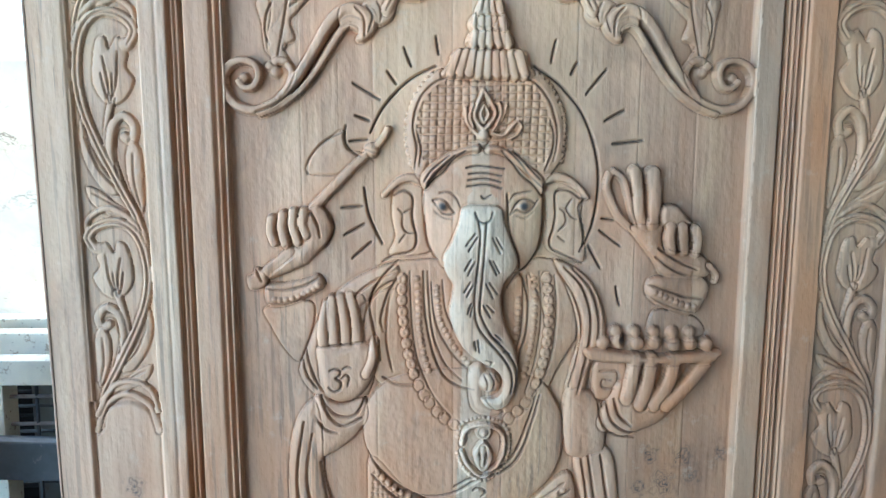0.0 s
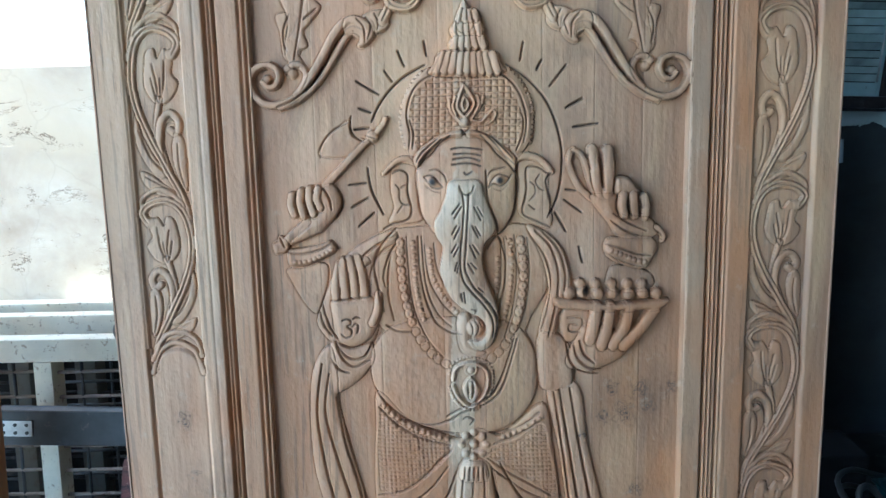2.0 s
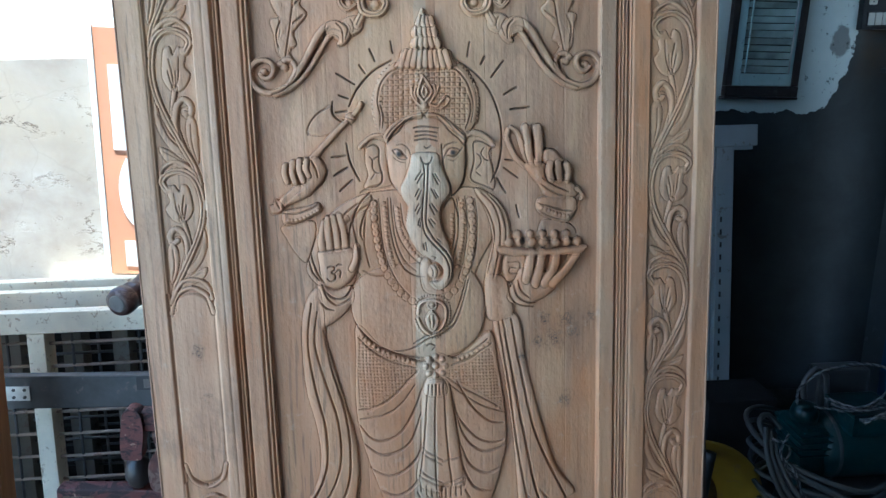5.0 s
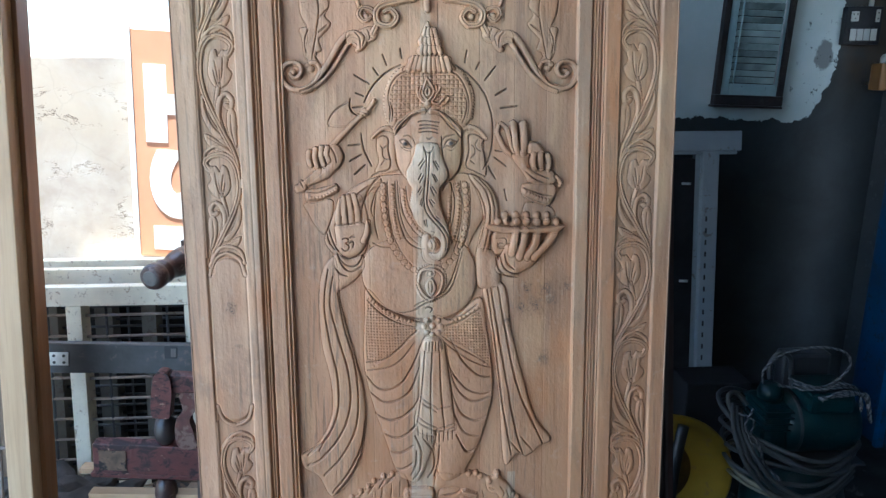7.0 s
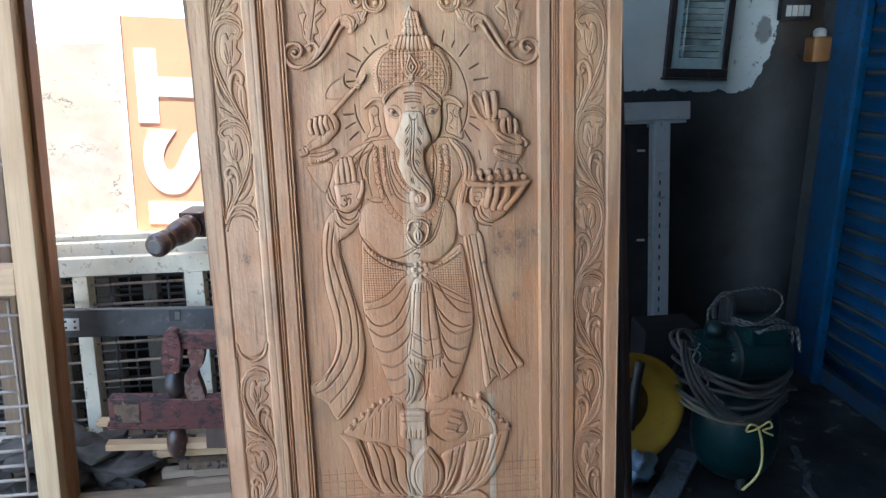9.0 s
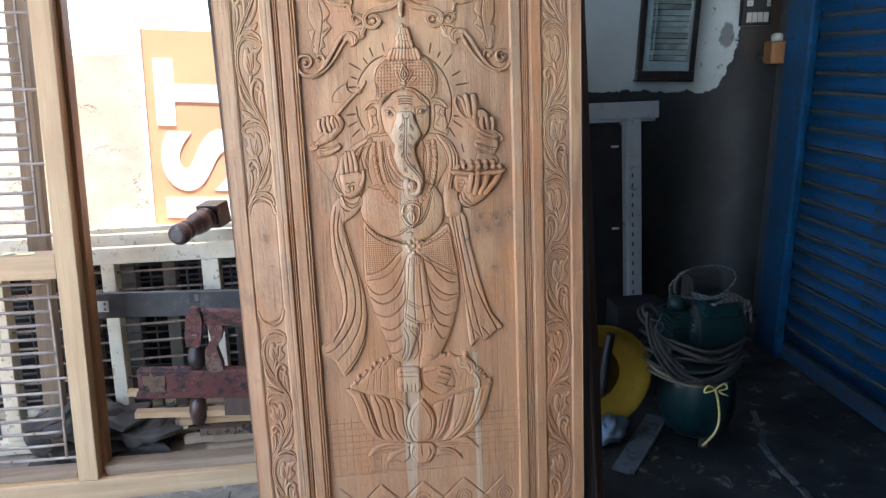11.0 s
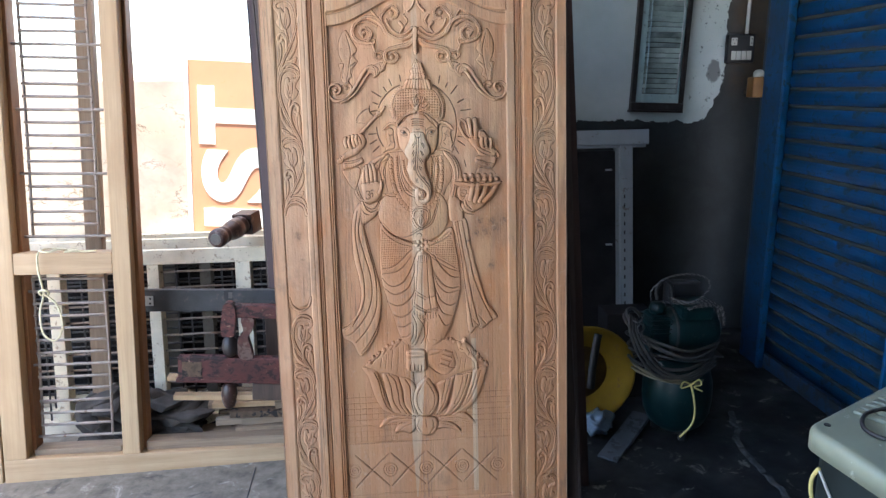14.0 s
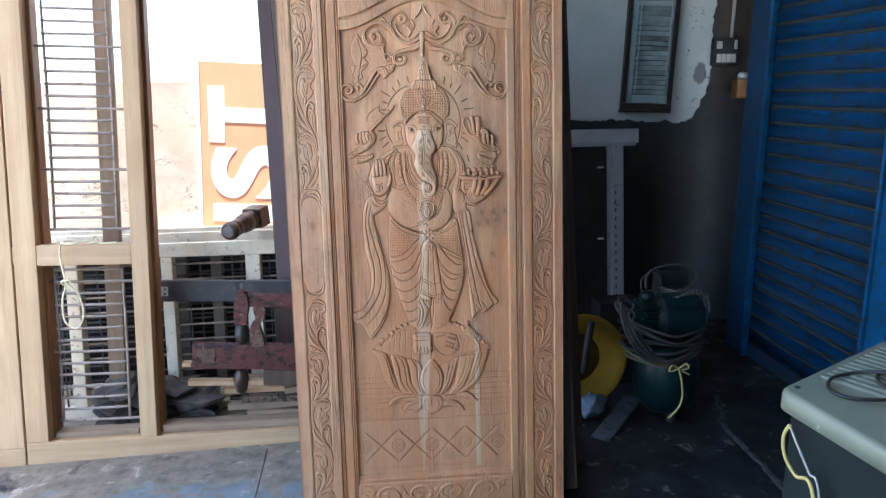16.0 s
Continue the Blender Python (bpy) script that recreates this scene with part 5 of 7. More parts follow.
# scrollwork, one half; the other is its mirror image
for half in (1, -1):
    face.tube("-25,1632 -41,1641 -57,1636 -71,1621 -84,1599 -97,1578 -112,1557 -129,1539 -152,1531 -172,1535 -184,1549 -187,1565 -180,1579 -166,1585 -152,1581 -147,1569 -153,1557 -163,1555 -170,1562", 6.5, 14.5, 3.6, part="scroll", side=half)
    face.tube("-34,1619 -45,1624 -55,1617 -65,1602 -78,1582 -92,1563 -108,1547 -128,1533 -148,1526", 4.6, 11, 3.2, part="scroll", side=half)
    face.cut("-31,1628 -45,1632 -57,1625 -70,1609 -82,1590 -95,1570 -110,1552 -129,1537 -151,1528", 1.8, 4, 0.25, side=half)
    face.ball("-164,1566", 6, 12, part="scroll", side=half)
    face.fill("-53,1642 -41,1647 -31,1644 -17,1640 -14,1625 -21,1612 -32,1605 -39,1608 -34,1619 -44,1625 -56,1623", 12, 7, part="scroll", side=half)
    face.fill("-31,1645 -19,1653 -1,1654 5,1639 0,1628 -14,1623 -18,1636", 9.5, 7, part="scroll", side=half)
    face.cut("-38,1642 -29,1631 -28,1612", 1.8, 3, 0.25, side=half)
    face.cut("-26,1644 -19,1632 -24,1616", 1.6, 2.6, 0.25, side=half)
    face.cut("-14,1648 -9,1638 -11,1627", 1.6, 2.4, 0.2, side=half)
    face.tube("-136,1579 -126,1585 -116,1582 -111,1571 -117,1556 -126,1546", 4.8, 10, 3, part="scroll", side=half)
    face.ball("-129,1573", 7, 9, part="scroll", side=half)
    face.fill("-148,1650 -143,1626 -139,1594 -123,1594 -116,1604 -120,1616 -130,1621 -116,1634 -114,1650 -131,1654", 5.5, 8, part="scroll", side=half)
    face.cut("-129,1652 -138,1632 -139,1614 -135,1603", 1.8, 3, 0.25, side=half)
    face.cut("-118,1646 -125,1629 -132,1621", 1.6, 2.6, 0.25, side=half)
for half in (1, -1):
    face.tube("-4,1639 7,1664 -2,1684 -22,1690 -30,1677 -19,1665 -6,1672", 5.9, 11.0, 3.5, part="scroll", side=half)
    face.cut("-4,1639 7,1664 -2,1684 -22,1690 -30,1677 -19,1665 -6,1672", 1.7, 2.4, 0.2, side=half)
    face.tube("100,1726 81,1710 47,1703 18,1695 4,1680 9,1660 33,1656 46,1672 34,1687 20,1682", 8.2, 12.8, 4.2, part="scroll", side=half)
    face.cut("100,1726 81,1710 47,1703 18,1695 4,1680 9,1660 33,1656 46,1672 34,1687 20,1682", 1.7, 2.4, 0.2, side=half)
    face.tube("104,1749 82,1734 55,1728 28,1738 3,1762 -6,1796 9,1821 31,1833 50,1819 46,1800 28,1796", 6.6, 11.9, 3.8, part="scroll", side=half)
    face.cut("104,1749 82,1734 55,1728 28,1738 3,1762 -6,1796 9,1821 31,1833 50,1819 46,1800 28,1796", 1.7, 2.4, 0.2, side=half)
    face.tube("97,1765 72,1745 44,1748 21,1769 12,1792", 4.7, 10.2, 3.1, part="scroll", side=half)
    face.tube("57,1782 67,1767 56,1749", 5.1, 8.5, 2.8, part="scroll", side=half)
    face.tube("84,1819 99,1834 108,1857", 3.9, 8.5, 2.4, part="scroll", side=half)
    face.tube("70,1807 81,1788 73,1773", 3.1, 6.8, 2.1, part="scroll", side=half)
    face.tube("12,1750 -10,1785 -42,1800 -76,1791 -98,1766 -97,1739 -76,1722 -48,1727 -39,1750 -57,1766 -75,1755 -66,1739", 7.0, 11.9, 4.2, part="scroll", side=half)
    face.cut("12,1750 -10,1785 -42,1800 -76,1791 -98,1766 -97,1739 -76,1722 -48,1727 -39,1750 -57,1766 -75,1755 -66,1739", 1.7, 2.4, 0.2, side=half)
    face.tube("-7,1781 -22,1804 -37,1822", 4.7, 8.5, 2.1, part="scroll", side=half)
    face.tube("-19,1771 -50,1787 -82,1776", 3.1, 7.6, 2.1, part="scroll", side=half)
    face.tube("-76,1722 -53,1716 -37,1714 -30,1694", 5.5, 10.2, 3.1, part="scroll", side=half)
    face.tube("-52,1723 -28,1727 -33,1708", 3.5, 8.5, 2.1, part="scroll", side=half)
    face.ball("28,1672", 7.0, 10.4, part="scroll", side=half)
    face.ball("-16,1674", 5.5, 10.4, part="scroll", side=half)
    face.ball("30,1813", 7.5, 10.4, part="scroll", side=half)
    face.ball("-65,1749", 8.5, 10.4, part="scroll", side=half)
    face.fill("-123,1761 -104,1726 -89,1698 -98,1675 -87,1659 -102,1640 -112,1628 -107,1609 -121,1601 -114,1585 -130,1581 -137,1605 -131,1644 -146,1683 -144,1726", 5, 10, part="scroll", side=half)
    face.cut("-121,1745 -109,1693 -115,1644 -126,1591", 2, 3, 0.2, side=half)
    face.cut("-92,1688 -110,1671", 2, 3, 0.2, side=half)
    face.cut("-93,1657 -111,1644", 2, 3, 0.2, side=half)
face.tube("107,1761 105,1714 106,1685", 8.5, 15, 5, part="scroll")
face.h *= np.interp(GZ, (500, 1000), (0.9, 0.76))
# the panel's ground keeps faint tool marks


def soft_noise(cell_x, cell_z, seed):
    """Smooth random relief with the given grain, in cells of the grid."""
    r = np.random.RandomState(seed).rand(len(zs) // cell_z + 3, len(xs) // cell_x + 3) - 0.5
    jz, ix = np.arange(len(zs)) / cell_z, np.arange(len(xs)) / cell_x
    j, i = jz.astype(int), ix.astype(int)
    fz, fx = (jz - j)[:, None], (ix - i)[None, :]
    fz, fx = fz * fz * (3 - 2 * fz), fx * fx * (3 - 2 * fx)
    return (r[j][:, i] * (1 - fz) + r[j + 1][:, i] * fz) * (1 - fx) + (r[j][:, i + 1] * (1 - fz) + r[j + 1][:, i + 1] * fz) * fx


# lattice scratched on the lower ground
low = (face.part == 0) & (GZ > 332) & (GZ < 520) & (GX > -184) & (GX < 409)
gv, gh = np.abs((GX / 21 + 0.5) % 1 - 0.5) * 21, np.abs((GZ / 21 + 0.5) % 1 - 0.5) * 21
lattice = np.maximum(2.6 * np.clip(1 - gv / 1.3, 0, 1), 5.0 * np.clip(1 - gh / 1.6, 0, 1))
face.h -= np.where(low & (np.abs(GX - 110) > 90), lattice, 0)

# ---- frame of the door: stiles, mouldings, rails
arch = 1772 + 103 * (0.5 - 0.5 * np.cos(np.clip((GX + 186) / 297, 0, 1) * math.pi)) * (GX <= 111) \
    + 103 * (0.5 - 0.5 * np.cos(np.clip((409 - GX) / 298, 0, 1) * math.pi)) * (GX > 111)
over = GZ - arch
rail = (over > 0) & (GX > -230) & (GX < 455)
face.h = np.where(rail, 11 + 0 * GX, face.h)
face.part = np.where(rail, face.owner("top_rail"), face.part)
face.h -= np.where(rail, 4.5 * np.exp(-((over - 40) / 4.0) ** 2), 0)
face.h += np.where(rail & (over > 44), 5.0, 0)
j_low = np.searchsorted(zs, 114)
face.h[:j_low] = 11
face.part[:j_low] = face.owner("bottom_rail")
face.h += np.where(GZ < 86, 4.0, 0) * (GZ < 114)
face.h -= np.where(np.abs(GZ - 110) < 4, 7.0, 0)
face.h -= np.where(np.abs(GZ - 88) < 2.5, 4.0, 0)
for x0, x1, part in ((-398, -184, "stile"), (409, 613, "stile_right")):
    face.band(x0, x1, LEVEL, part)
face.band(-228, -184, 13.0)
face.band(409, 438, 13.0)
for x, deep in ((-242, 12), (-236, 7), (-230, 13), (-196, 6), (-189, 9)):
    face.flute(x, 1.9, deep)
for x, deep in ((440, 14), (446, 8), (452, 8), (458, 14)):
    face.flute(x, 1.8, deep)
for x, d in ((-257, 1.0), (464, 2.5)):
    face.flute(x, 1.6, d)
face.band(-353, -276, RECESS, None, 1192)
face.band(-353, -276, RECESS, None, -1e9, 838)
field = (GX > -352) & (GX < -277) & (GZ > 838) & (GZ < 1192)
round_end = np.hypot((GX + 314.5) / 37.5, np.maximum(np.maximum(GZ - 1152, 878 - GZ), 0) / 40)
face.h = np.where(field, np.where(round_end < 1, 14.0 - 4.0 * np.exp(-((1 - round_end) / 0.06) ** 2) * (np.abs(GZ - 1015) > 137), RECESS), face.h)
face.flute(-354, 1.8, 5, 838, 1192)
face.flute(-276, 1.6, 3, 838, 1192)
face.band(496, 578, RECESS)
face.flute(579, 1.8, 2)
face.flute(-355, 1.8, 2)


def vine(x0, x1, top, length, side, part):
    """One turn of the running vine: a stem that arches over into a volute, a bell flower and three leaves."""
    def at(*st):
        return " ".join(f"{(x0 + s * (x1 - x0)) if side > 0 else (x1 - s * (x1 - x0)):.1f},{top - t * length:.1f}" for s, t in st)
    stem = at((0.86, 0.17), (0.96, 0.1), (0.78, 0.035), (0.44, 0.02), (0.16, 0.1), (0.04, 0.27), (0.08, 0.44), (0.27, 0.62), (0.57, 0.82), (0.87, 1.02), (0.96, 1.2))
    # bell flower with a notched lip
    face.fill(at((0.3, 0.24), (0.36, 0.15), (0.5, 0.13), (0.56, 0.19), (0.7, 0.13), (0.84, 0.2), (0.8, 0.27), (0.92, 0.33), (0.8, 0.41), (0.6, 0.45), (0.4, 0.42), (0.28, 0.34)), 4.2, 16, part, RECESS)
    face.cut(at((0.46, 0.22), (0.52, 0.33), (0.53, 0.42)), 1.6, 2.6)
    face.cut(at((0.7, 0.2), (0.66, 0.33), (0.58, 0.42)), 1.6, 2.6)
    face.tube(at((0.55, 0.42), (0.46, 0.55), (0.4, 0.7)), 4.2, 4.2, 3.0, part, base=RECESS)
    # curled leaf, long leaf and two small blades
    face.tube(at((0.62, 0.84), (0.5, 0.7), (0.54, 0.56), (0.72, 0.5), (0.88, 0.55), (0.84, 0.62), (0.72, 0.6)), 4.5, 5.2, 5.0, part, base=RECESS)
    face.cut(at((0.6, 0.82), (0.55, 0.68), (0.64, 0.57), (0.78, 0.56)), 1.6, 2.4)
    face.fill(at((0.62, 0.86), (0.36, 0.76), (0.14, 0.62), (0.08, 0.5), (0.02, 0.56), (0.04, 0.68), (0.2, 0.8), (0.42, 0.88)), 3.8, 9, part, RECESS)
    face.cut(at((0.6, 0.86), (0.3, 0.76), (0.1, 0.6)), 1.6, 2.6)
    face.fill(at((0.86, 1.0), (0.5, 0.92), (0.26, 0.86), (0.06, 0.84), (0.14, 0.92), (0.4, 0.98), (0.66, 1.0)), 3.6, 8, part, RECESS)
    face.cut(at((0.8, 0.99), (0.44, 0.92), (0.16, 0.87)), 1.4, 2.2)
    face.fill(at((0.94, 0.97), (0.76, 0.84), (0.72, 0.7), (0.82, 0.62), (0.95, 0.66), (0.98, 0.8)), 3.8, 9, part, RECESS)
    face.cut(at((0.92, 0.94), (0.84, 0.82), (0.84, 0.68)), 1.5, 2.4)
    face.tube(at((0.05, 0.13), (0.3, -0.01), (0.62, -0.06), (0.93, 0.0), (0.98, 0.08)), 4.0, 4.6, 2.6, part, base=RECESS)
    face.tube(stem, 5.4, 5.6, 4.8, part, base=RECESS)
    face.cut(stem, 1.8, 2.6)
    face.cut(at((0.42, 0.3), (0.47, 0.38), (0.53, 0.44)), 1.5, 2.4, 0.3)
    face.cut(at((0.6, 0.3), (0.58, 0.38), (0.55, 0.44)), 1.5, 2.4, 0.3)
    face.ball(at((0.8, 0.17)), 8.5, 13.5, part)


for tops, first, x0, x1, part in (((2060, 1860, 1640, 1408), 1, -350, -279, "vine_left"), ((800, 612, 424, 236, 60), 1, -350, -279, "vine_left"),
                                  ((2070, 1860, 1650, 1412, 1213, 1003, 778, 575, 372, 170), -1, 499, 575, "vine_right")):
    for k, top in enumerate(tops):
        nxt = tops[k + 1] if k + 1 < len(tops) else top - 205
        vine(x0, x1, top, top - nxt, first * (-1) ** k, part)
face.tube("-351,872 -340,842 -314,828 -288,842 -278,872", 3.6, 6, 3.6, "vine_left", base=RECESS)
face.tube("-351,1156 -340,1187 -314,1201 -288,1187 -278,1156", 3.6, 6, 3.6, "vine_left", base=RECESS)
face.tube("-350,1176 -330,1210 -305,1216 -285,1204 -278,1180", 3.4, 6.5, 3.0, "vine_left", base=RECESS)
bays = ((GX > -353) & (GX < -276)) | ((GX > 496) & (GX < 578))
face.h = np.where(bays, RECESS + np.interp(GZ, (600, 1100), (1.0, 0.76)) * (face.h - RECESS), face.h)
# carved scrolls and leaves along the bottom rail, mirrored about the middle
for half in (1, -1):
    face.tube("108,22 92,50 62,66 30,62 14,42 24,22 44,20 52,36 40,44", 6.5, 19, 4, "bottom_rail", half)
    face.tube("-24,18 -40,48 -66,68 -98,62 -112,40 -100,22 -82,24 -78,40 -90,44", 6.5, 19, 4, "bottom_rail", half)
    face.fill("6,26 -4,52 -20,72 -14,46 -26,34 -8,36", 18, 8, "bottom_rail", side=half)
    face.fill("64,18 82,34 76,54 92,62 100,40 92,16", 18, 8, "bottom_rail", side=half)
    face.fill("-116,60 -140,76 -172,70 -160,56 -182,44 -150,46 -134,22 -126,44", 18, 9, "bottom_rail", side=half)
    face.cut("-122,56 -146,62 -168,66", 2.0, 3, side=half)
    face.cut("4,32 -6,50 -16,66", 2.0, 3, side=half)
face.ball("111,46", 13, 21, "bottom_rail")
# diamonds and eyes on the plain band below the lotus
face.cut("-180,331 111,331 405,327", 2.2, 3)
face.band(-184, 409, 1.0, "lower_band", 118, 330)
for k in range(5):
    x = -157 + 129.5 * k
    for r in (6, 15, 24):
        face.ring(f"{x},{231 - k}", r, 1.7, 3.0)
    face.cut(f"{x - 3},{231 - k} {x + 3},{231 - k}", 2.0, 3, 0.5)
    if k < 4:
        c = x + 64.7
        face.cut(f"{c - 60},290 {c},231 {c + 60},168", 2.6, 4.0, 0.4)
        face.cut(f"{c - 60},168 {c},231 {c + 60},290", 2.6, 4.0, 0.4)
face.cut("-180,140 100,140 400,138", 1.8, 2)

face.h += 0.45 * soft_noise(4, 70, 1) + 0.3 * soft_noise(5, 9, 2) + 1.0 * soft_noise(60, 160, 3) + 0.22 * soft_noise(2, 3, 5)
# knife facets on the raised forms
face.h += (face.part > 0) * (np.abs(GX - 111) < 300) * (0.4 * soft_noise(6, 7, 6) + 0.35 * soft_noise(3, 4, 7))
for _ in range(1):
    blur = face.h.copy()
    blur[1:-1, 1:-1] = (6 * face.h[1:-1, 1:-1] + face.h[:-2, 1:-1] + face.h[2:, 1:-1] + face.h[1:-1, :-2] + face.h[1:-1, 2:]) / 10
    face.h = blur

# board tones: pale laps up the middle, one lap on the side, and the pale block from which the trunk is cut
pale = np.zeros(face.h.shape)
wander = 2.0 * np.sin(GZ / 90.0)
inner = (GX > -184) & (GX < 409) & (arch > GZ)
strip = np.where(GZ > 1432, 102, 109 - (1600 - GZ) * 0.03)
width = np.interp(GZ, (118, 330, 560, 900, 1000, 1430, 1440), (2, 17, 24, 22, 18, 18, 10))
pale[inner & (GZ > 118) & (np.abs(GX - strip - wander * 0.5) < width)] = 0.44
lap = inner & (GX > 212 + 0.05 * (1560 - GZ)) & (GX < 284)
pale[lap] = np.maximum(pale[lap], 0.16)
pale[inner & (GX > -168) & (GX < -134) & (GZ < 330) & (GZ > 130)] = 0.2
pale[inner & (GX > 272) & (GX < 290) & (GZ < 700) & (GZ > 130)] = 0.4
s, m = face.trunk_mask
pale[s] = np.where(m & (GZ[s] < 1440), 0.6, pale[s])
pale = np.where(GX < -184, np.interp(GZ, (850, 1250), (0.0, 0.2)), pale)
ruddy = np.zeros(face.h.shape)
ruddy[(GX > -246) & (GX < -186)] = 0.4
ruddy[(GX > 438) & (GX < 494)] = 0.4
ruddy[face.part == face.owner("lower_band")] = 0.5
pale = np.where((GX > 409) & (GX < 438), np.interp(GZ, (900, 1300), (0.0, 0.2)), pale)
ruddy = np.maximum(ruddy, np.interp(GZ, (0, 150, 520, 900, 1250), (0.66, 0.62, 0.58, 0.46, 0.1)))
ruddy[face.part == face.owner("lower_band")] = 0.55
ruddy = np.where(pale > 0.3, ruddy * 0.2, np.where(GX < -248, ruddy * 0.5, ruddy))
# slight paling towards the top: veiling glare put into the wood colour
pale = np.maximum(pale, np.interp(GZ, (1150, 1500), (0.0, 0.08)))
ruddy = np.clip(ruddy + 0.7 * np.clip(soft_noise(45, 90, 51) + 0.4 * soft_noise(9, 40, 52), 0, 1), 0, 1)
# each board of the glue-up has its own tone and grain; right-hand tones also carry light fall-off
tone, board_id = np.zeros(face.h.shape), np.zeros(face.h.shape)
edges = (-398, -262, -184, -103, -20, 70, 128, 212, 284, 350, 409, 496)
tones = (0.3, -0.15, 0.15, 0.45, 0.6, 0.45, 0.55, 0.35, -0.55, -0.65, -1.15, -1.25)
for k, (x, v) in enumerate(zip(edges, tones)):
    m = GX >= x + 0.6 * np.sin(GZ / 140 + k)
    tone[m], board_id[m] = v, 0.37 * k
# upper left brightened: glare from the open side painted into the boards
tone += 0.7 * np.interp(GZ, (1080, 1400), (0, 1)) * np.interp(GX, (100, 290), (1, 0)) * inner
tone[rail], board_id[rail] = -0.15, 5.1
joints = np.zeros(face.h.shape)
for x in (-103, -20, 70, 128, 212, 284, 350):
    joints = np.maximum(joints, inner * np.exp(-((GX - x - 0.6 * np.sin(GZ / 140)) / 0.9) ** 2))
face.h -= 0.5 * joints
tone -= 0.4 * joints
# dark smears from handling over the upper boards and the halo
for k, (x, z, rx, rz) in enumerate(((240, 1560, 30, 90), (-62, 1384, 26, 62), (258, 1592, 42, 14), (-250, 960, 40, 60), (-120, 1230, 20, 50), (262, 1480, 16, 40), (20, 1690, 40, 26), (-60, 1500, 22, 60), (330, 1330, 26, 60), (520, 900, 20, 120), (-310, 700, 24, 90), (180, 1000, 30, 50))):
    d = np.hypot((GX - x) / rx, (GZ - z) / rz) + 1.1 * soft_noise(7, 9, 70 + k)
    tone -= 1.0 * np.exp(-d ** 2)
tone += 0.5 * soft_noise(40, 60, 31) + 0.35 * soft_noise(12, 40, 32)
# steep cross-grain slopes toned darker: end grain plus shading painted into the carving
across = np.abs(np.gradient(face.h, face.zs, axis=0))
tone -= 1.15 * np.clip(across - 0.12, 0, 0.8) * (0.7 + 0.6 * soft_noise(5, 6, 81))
# the hatched cap and belt were left unsanded and have gone brown
for x, z, rx, rz, by in ((107, 1512, 98, 80, 0.75), (10, 985, 75, 62, 0.55), (190, 985, 60, 62, 0.45), (110, 590, 190, 70, 0.3), (-128, 1335, 50, 40, 0.35), (305, 1225, 100, 62, 0.9), (105, 1265, 125, 100, 0.5), (300, 1350, 60, 60, 0.5)):
    d = np.hypot((GX - x) / rx, (GZ - z) / rz)
    brown = by * (face.h > 4) * np.clip(1.25 - d, 0, 0.4) / 0.4 * (0.8 + 0.9 * soft_noise(14, 16, int(z)))
    tone -= 0.8 * brown
    ruddy = np.clip(ruddy + 0.45 * brown, 0, 1)
# tone follows height: crowns paler, low ground darker, relief shading put into the colour
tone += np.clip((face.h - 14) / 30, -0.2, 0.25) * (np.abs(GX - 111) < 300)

for x, z, r in ((330, 1080, 18), (352, 1112, 12), (365, 1090, 8), (312, 1118, 7), (300, 1075, 7), (-312, 1085, 10), (398, 1120, 9), (350, 960, 10), (270, 1048, 6), (-300, 1000, 6)):
    d = np.hypot(GX - x, (GZ - z) * 0.8) + 14 * soft_noise(4, 4, int(x) + 900)
    face.knot = np.maximum(face.knot, 0.95 * np.exp(-(d / (r * 0.8)) ** 2) * (0.55 + 0.45 * np.cos(d * 1.3)))
    tone -= 0.5 * np.exp(-(d / (r * 2.4)) ** 2)


for text in ("58,1422", "151,1422"):
    (x, z), = pairs(text)
    face.ink = np.maximum(face.ink, 0.97 * np.exp(-(np.hypot(GX - x, GZ - z) / 5.2) ** 4))


def relief_meshes(relief, y_ground, parent, labels):
    """One mesh for each part that owns faces of the relief."""
    nz, nx = relief.h.shape
    co = np.stack([GX / 1000, y_ground - relief.h / 1000, GZ / 1000], -1).reshape(-1, 3)
    idx = np.arange(nz * nx).reshape(nz, nx)
    quads = np.stack([idx[:-1, :-1], idx[:-1, 1:], idx[1:, 1:], idx[1:, :-1]], -1).reshape(-1, 4)
    own = relief.part[:-1, :-1].reshape(-1)
    for k, name in enumerate(relief.names):
        q = quads[own == k]
        if not len(q):
            continue
        used, q = np.unique(q, return_inverse=True)
        q = q.reshape(-1, 4)
        me = bpy.data.meshes.new(name)
        me.vertices.add(len(used))
        me.vertices.foreach_set("co", co[used].astype(np.float32).ravel())
        me.loops.add(q.size)
        me.loops.foreach_set("vertex_index", q.astype(np.int32).ravel())
        me.polygons.add(len(q))
        me.polygons.foreach_set("loop_start", np.arange(0, q.size, 4, dtype=np.int32))
        me.polygons.foreach_set("use_smooth", np.ones(len(q), bool))
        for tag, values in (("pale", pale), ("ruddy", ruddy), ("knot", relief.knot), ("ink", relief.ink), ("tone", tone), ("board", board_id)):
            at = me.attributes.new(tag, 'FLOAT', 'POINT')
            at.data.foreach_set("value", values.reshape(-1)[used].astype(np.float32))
        me.update()
        me.validate()
        me.materials.append(TEAK)
        ob = new(labels[name][0], me)
        ob.parent = parent
        if labels[name][1]:
            ob["label"] = labels[name][1]


Y_GROUND = 0.80
carved_door = thing("carved_door", "raw teak door carved with a standing elephant-headed figure", "door", LEAN)
